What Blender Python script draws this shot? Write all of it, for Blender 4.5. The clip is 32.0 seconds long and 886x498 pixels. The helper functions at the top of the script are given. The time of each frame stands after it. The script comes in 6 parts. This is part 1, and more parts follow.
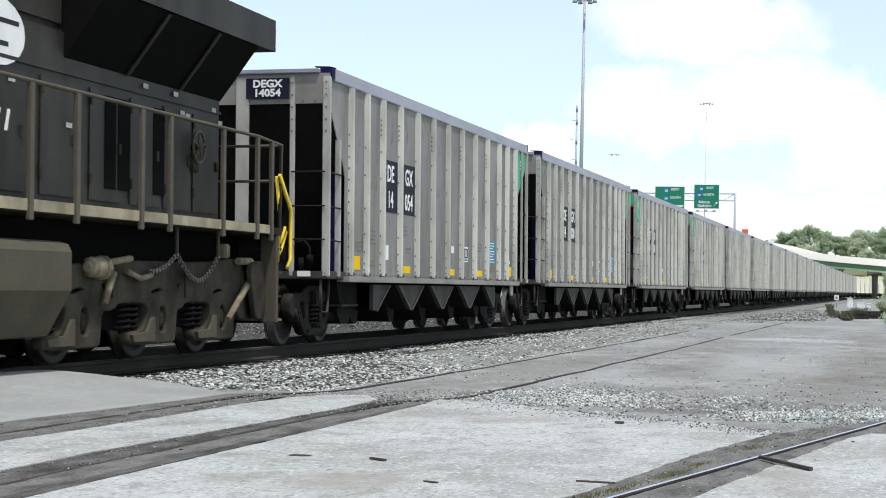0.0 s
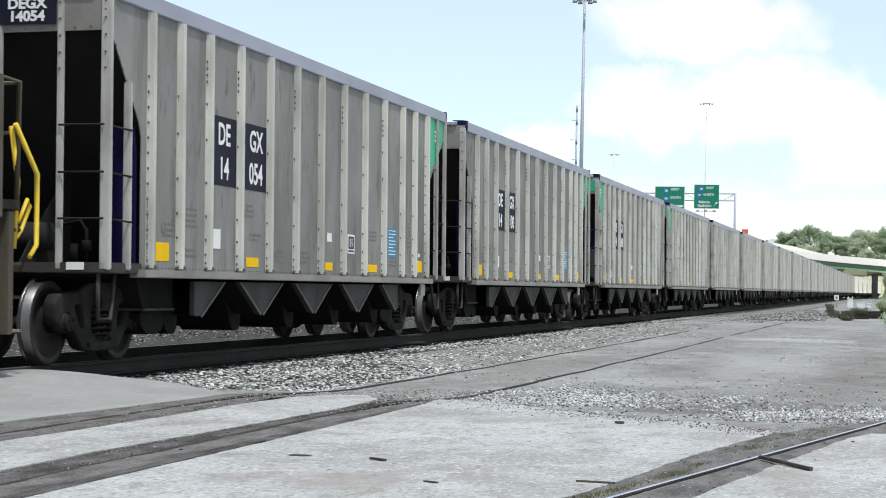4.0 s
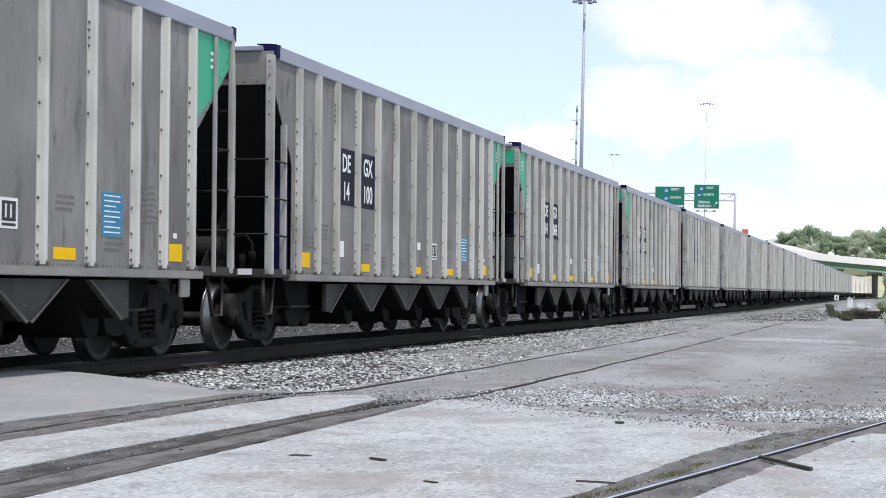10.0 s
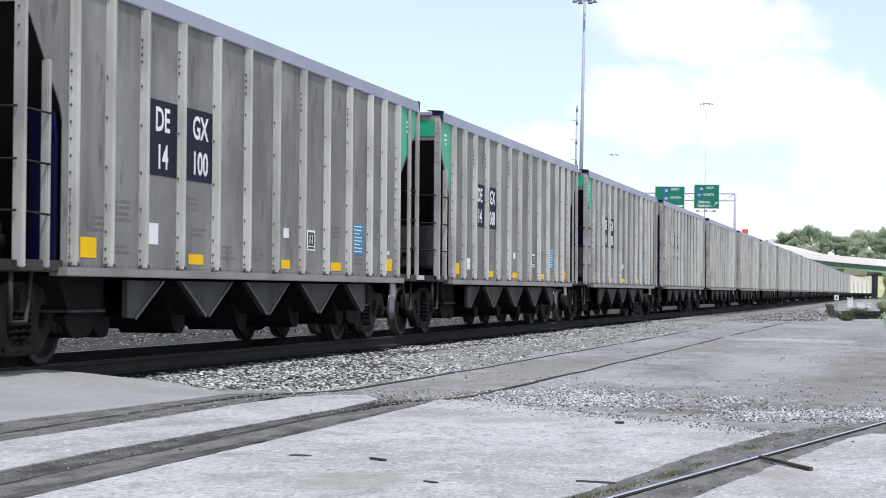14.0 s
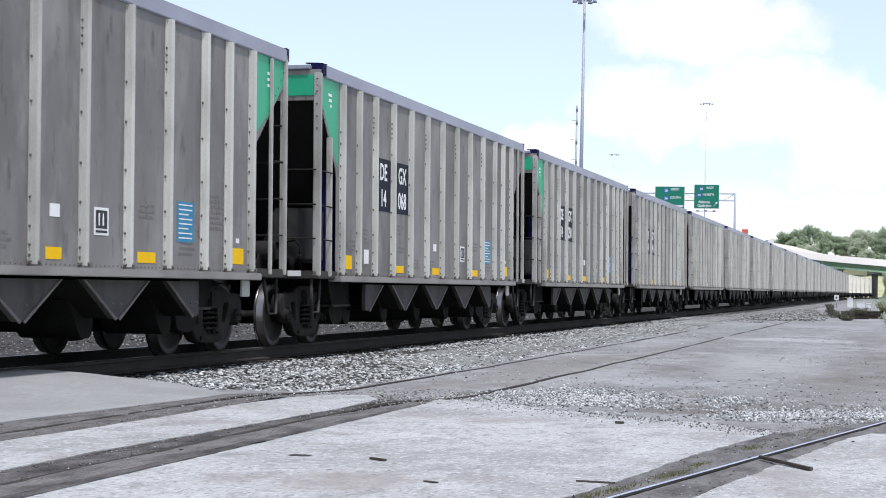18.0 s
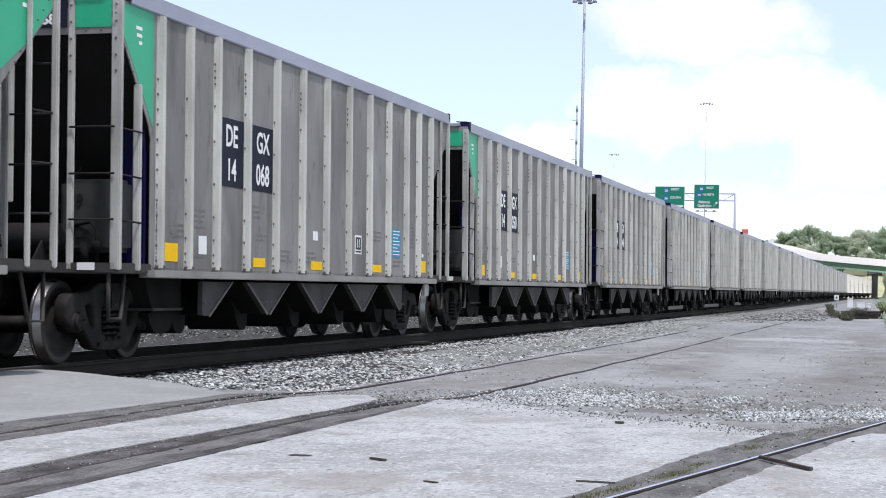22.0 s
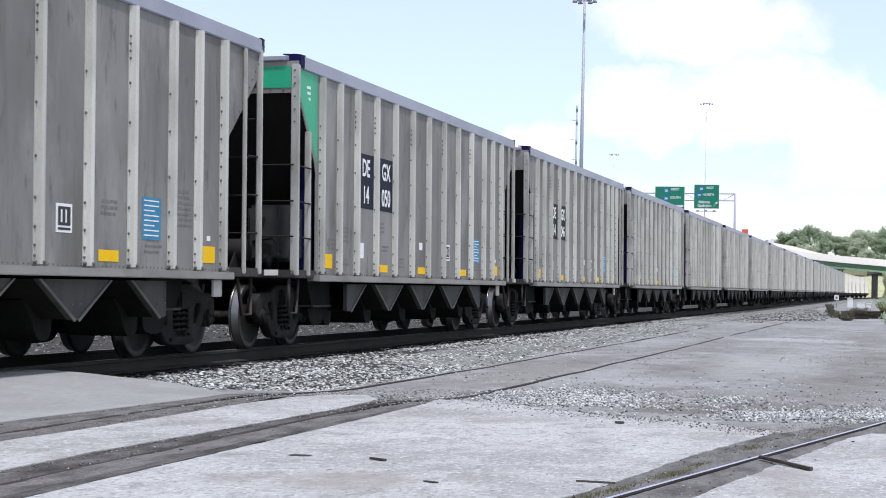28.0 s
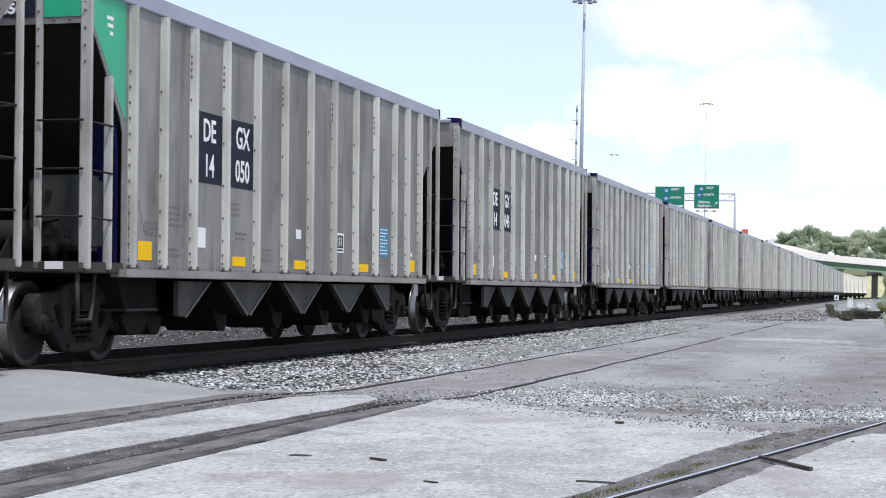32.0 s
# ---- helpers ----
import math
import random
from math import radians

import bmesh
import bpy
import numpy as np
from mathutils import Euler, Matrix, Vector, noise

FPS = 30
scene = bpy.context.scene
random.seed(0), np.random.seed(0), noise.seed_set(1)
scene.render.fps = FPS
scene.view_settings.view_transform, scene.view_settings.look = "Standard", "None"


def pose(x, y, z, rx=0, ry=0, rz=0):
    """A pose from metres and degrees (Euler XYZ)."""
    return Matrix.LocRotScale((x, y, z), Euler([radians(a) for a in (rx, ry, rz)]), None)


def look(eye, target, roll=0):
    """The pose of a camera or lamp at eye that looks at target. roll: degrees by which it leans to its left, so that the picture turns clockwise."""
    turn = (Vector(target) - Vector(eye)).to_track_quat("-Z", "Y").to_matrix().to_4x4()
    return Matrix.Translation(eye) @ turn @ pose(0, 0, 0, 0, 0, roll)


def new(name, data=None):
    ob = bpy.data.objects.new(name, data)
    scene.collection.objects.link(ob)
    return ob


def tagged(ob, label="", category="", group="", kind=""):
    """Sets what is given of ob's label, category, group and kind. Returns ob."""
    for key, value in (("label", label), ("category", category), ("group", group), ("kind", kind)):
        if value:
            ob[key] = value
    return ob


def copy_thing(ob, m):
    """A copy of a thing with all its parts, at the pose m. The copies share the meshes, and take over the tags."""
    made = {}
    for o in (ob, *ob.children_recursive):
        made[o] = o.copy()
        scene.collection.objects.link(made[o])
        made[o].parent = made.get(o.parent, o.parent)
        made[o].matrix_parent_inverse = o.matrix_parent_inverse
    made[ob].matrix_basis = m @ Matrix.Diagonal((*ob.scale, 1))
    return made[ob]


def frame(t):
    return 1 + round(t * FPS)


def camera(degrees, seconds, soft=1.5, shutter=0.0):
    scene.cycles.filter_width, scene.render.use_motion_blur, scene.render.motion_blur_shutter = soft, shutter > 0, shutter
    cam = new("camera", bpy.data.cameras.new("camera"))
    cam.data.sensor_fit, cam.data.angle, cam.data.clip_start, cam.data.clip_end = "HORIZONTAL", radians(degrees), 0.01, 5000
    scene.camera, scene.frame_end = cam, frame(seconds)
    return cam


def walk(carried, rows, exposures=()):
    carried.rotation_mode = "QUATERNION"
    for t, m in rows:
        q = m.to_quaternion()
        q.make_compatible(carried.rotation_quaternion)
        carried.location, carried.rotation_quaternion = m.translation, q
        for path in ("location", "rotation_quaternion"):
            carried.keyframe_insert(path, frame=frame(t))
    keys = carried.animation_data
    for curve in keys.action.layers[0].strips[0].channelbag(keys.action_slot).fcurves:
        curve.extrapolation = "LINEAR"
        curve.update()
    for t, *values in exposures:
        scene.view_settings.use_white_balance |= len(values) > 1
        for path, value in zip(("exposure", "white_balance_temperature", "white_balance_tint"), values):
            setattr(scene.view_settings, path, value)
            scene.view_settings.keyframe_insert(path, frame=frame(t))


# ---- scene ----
EYE = Vector((9.598, 0.0, 0.981))
YAW, PITCH = radians(14.003), radians(1.0854)
AIM = Vector((-math.sin(YAW) * math.cos(PITCH), math.cos(YAW) * math.cos(PITCH), math.sin(PITCH)))
cam = camera(27.33, 32.0, soft=0.95, shutter=0.4)
STAND = look(EYE, EYE + AIM * 50, 1.2985)
walk(cam, [(0.0, STAND), (32.0, STAND)],
     exposures=[(0.0, -0.07, 6500, 9), (3.0, -0.09, 6480, 9), (6.0, -0.13, 6430, 10), (9.0, -0.12, 6330, 14), (13.0, -0.08, 6240, 17),
                (19.0, -0.08, 6210, 17), (25.0, -0.08, 6210, 17), (32.0, -0.08, 6210, 17)])

# ---- world, sun ----
SUN_WAY = Vector((0.24, -0.27, 0.93)).normalized()
sun_data = bpy.data.lights.new("sun", "SUN")
sun_data.energy, sun_data.angle, sun_data.color = 4.0, radians(4.0), (1.0, 0.97, 0.93)
sun = new("sun", sun_data)
sun.matrix_world = look(SUN_WAY * 100, (0, 0, 0))

world = bpy.data.worlds.new("sky")
scene.world = world
world.use_nodes = True
wn, wl = world.node_tree.nodes, world.node_tree.links
wn.clear()
w_out, w_bg = wn.new("ShaderNodeOutputWorld"), wn.new("ShaderNodeBackground")
sky = wn.new("ShaderNodeTexSky")
sky.sky_type, sky.sun_disc = "NISHITA", False
sky.sun_elevation = math.asin(SUN_WAY.z)
sky.sun_rotation = math.atan2(SUN_WAY.x, SUN_WAY.y)
sky.dust_density, sky.air_density = 0.3, 1.0
tc = wn.new("ShaderNodeTexCoord")
mp = wn.new("ShaderNodeMapping")
mp.inputs["Scale"].default_value = (1.0, 1.0, 1.7)
mp.inputs["Location"].default_value = (0.35, 0.1, 0.0)
nz = wn.new("ShaderNodeTexNoise")
nz.inputs["Scale"].default_value, nz.inputs["Detail"].default_value, nz.inputs["Roughness"].default_value = 7.0, 5.0, 0.5
rp = wn.new("ShaderNodeValToRGB")
rp.color_ramp.elements[0].position, rp.color_ramp.elements[1].position = 0.43, 0.64
mx = wn.new("ShaderNodeMix")
mx.data_type = "RGBA"
mx.inputs[7].default_value = (12.4, 12.3, 12.2, 1)
gain = wn.new("ShaderNodeMix")
gain.data_type, gain.blend_type = "RGBA", "MULTIPLY"
gain.inputs[0].default_value = 1.0
gain.inputs[7].default_value = (1.36, 1.66, 1.74, 1)
wl.new(tc.outputs["Generated"], mp.inputs["Vector"])
wl.new(mp.outputs["Vector"], nz.inputs["Vector"])
wl.new(nz.outputs["Fac"], rp.inputs["Fac"])


def sky_math(kind, op, *values):
    node = wn.new("ShaderNode" + kind)
    node.operation = op
    for socket, v in zip(node.inputs, values):
        if isinstance(v, bpy.types.NodeSocket):
            wl.new(v, socket)
        else:
            socket.default_value = v
    return node.outputs["Value"] if op in ("LENGTH", "DISTANCE") or kind == "Math" else node.outputs["Vector"]


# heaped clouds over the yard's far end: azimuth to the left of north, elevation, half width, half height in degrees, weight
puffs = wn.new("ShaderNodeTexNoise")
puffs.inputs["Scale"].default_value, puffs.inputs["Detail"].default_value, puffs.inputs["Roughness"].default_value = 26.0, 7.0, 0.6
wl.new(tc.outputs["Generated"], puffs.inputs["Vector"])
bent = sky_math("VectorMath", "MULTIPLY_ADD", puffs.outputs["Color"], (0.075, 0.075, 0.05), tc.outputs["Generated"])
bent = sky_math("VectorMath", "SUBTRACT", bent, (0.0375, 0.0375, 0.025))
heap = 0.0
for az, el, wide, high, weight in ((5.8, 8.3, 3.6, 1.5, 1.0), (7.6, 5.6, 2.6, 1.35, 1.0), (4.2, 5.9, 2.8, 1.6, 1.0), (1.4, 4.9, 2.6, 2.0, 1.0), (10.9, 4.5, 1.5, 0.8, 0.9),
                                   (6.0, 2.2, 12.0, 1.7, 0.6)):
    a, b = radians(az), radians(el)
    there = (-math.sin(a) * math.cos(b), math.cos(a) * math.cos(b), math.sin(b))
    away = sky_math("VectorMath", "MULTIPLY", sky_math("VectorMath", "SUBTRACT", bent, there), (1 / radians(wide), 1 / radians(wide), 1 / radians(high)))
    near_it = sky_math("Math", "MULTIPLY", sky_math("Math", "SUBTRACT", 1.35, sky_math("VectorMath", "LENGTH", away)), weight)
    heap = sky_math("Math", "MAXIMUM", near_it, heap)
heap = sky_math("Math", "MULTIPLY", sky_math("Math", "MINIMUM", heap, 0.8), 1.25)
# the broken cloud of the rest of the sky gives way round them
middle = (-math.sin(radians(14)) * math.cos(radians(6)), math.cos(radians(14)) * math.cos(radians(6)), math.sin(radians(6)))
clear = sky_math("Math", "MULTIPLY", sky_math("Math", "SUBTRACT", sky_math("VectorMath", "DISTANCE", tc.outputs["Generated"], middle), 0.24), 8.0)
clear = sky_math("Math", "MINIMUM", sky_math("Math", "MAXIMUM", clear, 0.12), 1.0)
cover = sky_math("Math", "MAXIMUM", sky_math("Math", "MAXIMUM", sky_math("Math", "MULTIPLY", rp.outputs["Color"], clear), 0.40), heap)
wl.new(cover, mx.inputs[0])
wl.new(sky.outputs["Color"], gain.inputs[6])
wl.new(gain.outputs[2], mx.inputs[6])
wl.new(mx.outputs[2], w_bg.inputs["Color"])
w_bg.inputs["Strength"].default_value = 0.10
wl.new(w_bg.outputs["Background"], w_out.inputs["Surface"])


# ---- materials ----
def material(name, base, rough=0.6, metal=0.0, dirt=(0.1, 0.09, 0.08), amount=0.35, scale=3.0, stretch=(1, 1, 1),
             grain=60.0, bump=0.15, island=0.0, piece=0.0, speck=0.05, space="Object", lo=0.42, hi=0.72, spec=0.4):
    """Base colour broken by large stains and by fine grain, with relief from the grain."""
    m = bpy.data.materials.new(name)
    m.use_nodes = True
    n, l = m.node_tree.nodes, m.node_tree.links
    bsdf = n["Principled BSDF"]
    co = n.new("ShaderNodeTexCoord")
    mapping = n.new("ShaderNodeMapping")
    mapping.inputs["Scale"].default_value = stretch
    l.new(co.outputs[space], mapping.inputs["Vector"])
    big = n.new("ShaderNodeTexNoise")
    big.inputs["Scale"].default_value, big.inputs["Detail"].default_value = scale, 6.0
    fine = n.new("ShaderNodeTexNoise")
    fine.inputs["Scale"].default_value, fine.inputs["Detail"].default_value = grain, 3.0
    l.new(mapping.outputs["Vector"], big.inputs["Vector"])
    l.new(co.outputs[space], fine.inputs["Vector"])
    ramp = n.new("ShaderNodeMapRange")
    ramp.inputs["From Min"].default_value, ramp.inputs["From Max"].default_value = lo, hi
    ramp.inputs["To Max"].default_value = amount
    l.new(big.outputs["Fac"], ramp.inputs["Value"])
    mixer = n.new("ShaderNodeMix")
    mixer.data_type = "RGBA"
    mixer.inputs[6].default_value, mixer.inputs[7].default_value = (*base, 1), (*dirt, 1)
    l.new(ramp.outputs["Result"], mixer.inputs[0])
    spread = n.new("ShaderNodeMapRange")
    spread.inputs["From Min"].default_value, spread.inputs["From Max"].default_value = 0.3, 0.7
    spread.inputs["To Min"].default_value, spread.inputs["To Max"].default_value = 1 - speck, 1 + speck
    l.new(fine.outputs["Fac"], spread.inputs["Value"])
    value = spread.outputs["Result"]
    if island or piece:
        if island:
            source, much = n.new("ShaderNodeNewGeometry").outputs["Random Per Island"], island
        else:
            source, much = n.new("ShaderNodeObjectInfo").outputs["Random"], piece
        vary = n.new("ShaderNodeMapRange")
        vary.inputs["To Min"].default_value, vary.inputs["To Max"].default_value = 1 - much, 1 + much
        l.new(source, vary.inputs["Value"])
        mult = n.new("ShaderNodeMath")
        mult.operation = "MULTIPLY"
        l.new(value, mult.inputs[0])
        l.new(vary.outputs["Result"], mult.inputs[1])
        value = mult.outputs[0]
    shade = n.new("ShaderNodeVectorMath")
    shade.operation = "SCALE"
    l.new(mixer.outputs[2], shade.inputs[0])
    l.new(value, shade.inputs["Scale"])
    l.new(shade.outputs["Vector"], bsdf.inputs["Base Color"])
    bsdf.inputs["Roughness"].default_value, bsdf.inputs["Metallic"].default_value = rough, metal
    bsdf.inputs["Specular IOR Level"].default_value = spec
    if bump:
        b = n.new("ShaderNodeBump")
        b.inputs["Strength"].default_value, b.inputs["Distance"].default_value = bump, 0.02
        l.new(fine.outputs["Fac"], b.inputs["Height"])
        l.new(b.outputs["Normal"], bsdf.inputs["Normal"])
    return m


def layered(name, base, layers, rough=0.9, bump=0.4, bump_scale=40.0, each=False, spec=0.25, spots=()):
    """Ground surface: a base colour with several noise layers of (colour, scale, stretch, lo, hi, amount, detail), and
    ragged stains of (colour, x, y, half width, half length, amount)."""
    m = bpy.data.materials.new(name)
    m.use_nodes = True
    n, l = m.node_tree.nodes, m.node_tree.links
    bsdf = n["Principled BSDF"]
    bsdf.inputs["Roughness"].default_value = rough
    bsdf.inputs["Specular IOR Level"].default_value = spec
    co = n.new("ShaderNodeTexCoord")
    place = co.outputs["Object"]
    if each:
        shift = n.new("ShaderNodeVectorMath")
        shift.operation = "MULTIPLY_ADD"
        l.new(n.new("ShaderNodeObjectInfo").outputs["Random"], shift.inputs[0])
        shift.inputs[1].default_value = (37.0, 53.0, 0.0)
        l.new(place, shift.inputs[2])
        place = shift.outputs["Vector"]
    last = None
    for colour, scale, stretch, lo, hi, amount, detail in layers:
        mp_ = n.new("ShaderNodeMapping")
        mp_.inputs["Scale"].default_value = stretch
        mp_.inputs["Location"].default_value = (scale * 1.7, scale * 0.3, 0.0)
        l.new(place, mp_.inputs["Vector"])
        t = n.new("ShaderNodeTexNoise")
        t.inputs["Scale"].default_value, t.inputs["Detail"].default_value, t.inputs["Roughness"].default_value = scale, detail, 0.6
        l.new(mp_.outputs["Vector"], t.inputs["Vector"])
        r = n.new("ShaderNodeMapRange")
        r.inputs["From Min"].default_value, r.inputs["From Max"].default_value, r.inputs["To Max"].default_value = lo, hi, amount
        l.new(t.outputs["Fac"], r.inputs["Value"])
        mix = n.new("ShaderNodeMix")
        mix.data_type = "RGBA"
        mix.inputs[7].default_value = (*colour, 1)
        if last is None:
            mix.inputs[6].default_value = (*base, 1)
        else:
            l.new(last, mix.inputs[6])
        l.new(r.outputs["Result"], mix.inputs[0])
        last = mix.outputs[2]
    if spots:
        ragged = n.new("ShaderNodeTexNoise")
        ragged.inputs["Scale"].default_value, ragged.inputs["Detail"].default_value, ragged.inputs["Roughness"].default_value = 1.5, 8.0, 0.7
        wide_map = n.new("ShaderNodeMapping")
        wide_map.inputs["Scale"].default_value = (1.0, 0.5, 1.0)
        l.new(place, wide_map.inputs["Vector"])
        l.new(wide_map.outputs["Vector"], ragged.inputs["Vector"])
    for colour, x, y, rx, ry, amount in spots:
        away = n.new("ShaderNodeVectorMath")
        away.operation = "MULTIPLY_ADD"
        l.new(place, away.inputs[0])
        away.inputs[1].default_value = (1 / rx, 1 / ry, 0.0)
        away.inputs[2].default_value = (-x / rx, -y / ry, 0.0)
        dist = n.new("ShaderNodeVectorMath")
        dist.operation = "LENGTH"
        l.new(away.outputs["Vector"], dist.inputs[0])
        edge = n.new("ShaderNodeMath")
        edge.operation = "MULTIPLY_ADD"
        l.new(ragged.outputs["Fac"], edge.inputs[0])
        edge.inputs[1].default_value = -3.2
        l.new(dist.outputs["Value"], edge.inputs[2])
        r = n.new("ShaderNodeMapRange")
        r.inputs["From Min"].default_value, r.inputs["From Max"].default_value = -0.55, -1.05
        r.inputs["To Max"].default_value = amount
        l.new(edge.outputs["Value"], r.inputs["Value"])
        mix = n.new("ShaderNodeMix")
        mix.data_type = "RGBA"
        l.new(last, mix.inputs[6])
        mix.inputs[7].default_value = (*colour, 1)
        l.new(r.outputs["Result"], mix.inputs[0])
        last = mix.outputs[2]
    l.new(last, bsdf.inputs["Base Color"])
    fine = n.new("ShaderNodeTexNoise")
    fine.inputs["Scale"].default_value, fine.inputs["Detail"].default_value = bump_scale, 6.0
    l.new(co.outputs["Object"], fine.inputs["Vector"])
    b = n.new("ShaderNodeBump")
    b.inputs["Strength"].default_value, b.inputs["Distance"].default_value = bump, 0.02
    l.new(fine.outputs["Fac"], b.inputs["Height"])
    l.new(b.outputs["Normal"], bsdf.inputs["Normal"])
    return m


def concrete_material():
    return layered("worn_concrete", (0.368, 0.381, 0.376), [
        ((0.258, 0.263, 0.256), 0.40, (1, 1, 1), 0.43, 0.66, 0.9, 5),
        ((0.435, 0.451, 0.447), 1.3, (1, 1, 1), 0.48, 0.66, 0.7, 6),
        ((0.204, 0.207, 0.199), 2.4, (1, 0.6, 1), 0.53, 0.68, 0.75, 8),
        ((0.213, 0.218, 0.212), 12.0, (1, 0.5, 1), 0.54, 0.66, 0.7, 8),
        ((0.52, 0.535, 0.53), 22.0, (1, 0.6, 1), 0.53, 0.66, 0.75, 6),
        ((0.165, 0.168, 0.162), 45.0, (1, 0.4, 1), 0.54, 0.66, 0.75, 5),
        ((0.225, 0.208, 0.190), 0.9, (1, 0.7, 1), 0.54, 0.68, 0.7, 9),
        ((0.12, 0.115, 0.108), 15.0, (1, 0.5, 1), 0.645, 0.71, 0.85, 4),
    ], 0.9, 0.35, 45.0)


def slab_material():
    return layered("smooth_grey_concrete", (0.260, 0.266, 0.258), [
        ((0.210, 0.213, 0.206), 0.6, (1, 1, 1), 0.44, 0.68, 0.7, 5),
        ((0.303, 0.310, 0.303), 2.2, (1, 0.6, 1), 0.50, 0.68, 0.6, 6),
        ((0.181, 0.183, 0.175), 14.0, (1, 0.3, 1), 0.56, 0.70, 0.5, 6),
        ((0.340, 0.348, 0.341), 36.0, (1, 0.16, 1), 0.56, 0.66, 0.5, 5),
    ], 0.9, 0.25, 45.0)


def lot_material():
    return layered("dusty_lot", (0.206, 0.210, 0.207), [
        ((0.276, 0.284, 0.281), 0.16, (1.6, 0.8, 1), 0.44, 0.60, 0.95, 6),
        ((0.160, 0.150, 0.138), 0.30, (1.4, 0.7, 1), 0.53, 0.70, 0.8, 7),
        ((0.126, 0.126, 0.120), 0.6, (1.6, 0.7, 1), 0.54, 0.68, 0.75, 8),
        ((0.325, 0.335, 0.330), 2.2, (1, 0.5, 1), 0.54, 0.66, 0.6, 8),
        ((0.112, 0.113, 0.109), 4.0, (1, 0.3, 1), 0.55, 0.68, 0.6, 8),
        ((0.354, 0.365, 0.361), 11.0, (1, 0.4, 1), 0.56, 0.68, 0.55, 7),
        ((0.112, 0.113, 0.109), 24.0, (1, 0.4, 1), 0.56, 0.68, 0.55, 5),
    ], 0.95, 0.6, 25.0, spots=[
        ((0.105, 0.105, 0.100), 6.1, 19.6, 1.2, 2.2, 0.7), ((0.115, 0.108, 0.098), 7.5, 18.3, 1.2, 1.6, 0.75), ((0.125, 0.118, 0.108), 8.6, 19.3, 1.1, 2.0, 0.65),
        ((0.135, 0.122, 0.108), 8.9, 24.0, 0.9, 4.5, 0.45), ((0.130, 0.118, 0.105), 9.1, 34.0, 0.9, 9.0, 0.45), ((0.125, 0.118, 0.106), 8.9, 50.0, 0.9, 11.0, 0.45),
        ((0.150, 0.140, 0.125), 4.4, 27.0, 0.9, 8.0, 0.5), ((0.135, 0.128, 0.118), 6.4, 29.0, 0.8, 4.0, 0.45), ((0.330, 0.338, 0.330), 6.9, 47.5, 1.8, 2.0, 0.8),
        ((0.300, 0.305, 0.295), 7.6, 31.0, 1.0, 5.0, 0.5), ((0.14, 0.132, 0.12), 5.6, 40.0, 0.9, 7.0, 0.4)])


def sheet_material():
    return layered("weathered_aluminium_sheet", (0.229, 0.223, 0.209), [
        ((0.132, 0.125, 0.114), 0.35, (1, 1, 0.7), 0.42, 0.66, 0.8, 5),
        ((0.305, 0.299, 0.282), 0.9, (1, 1, 0.6), 0.50, 0.68, 0.75, 6),
        ((0.094, 0.086, 0.074), 2.4, (1, 1, 0.16), 0.52, 0.70, 0.65, 6),
        ((0.244, 0.237, 0.216), 7.0, (1, 1, 0.10), 0.57, 0.72, 0.25, 4),
        ((0.070, 0.063, 0.055), 6.0, (1, 1, 0.35), 0.59, 0.70, 0.6, 8),
    ], 0.55, 0.12, 5.0, True, 0.16)


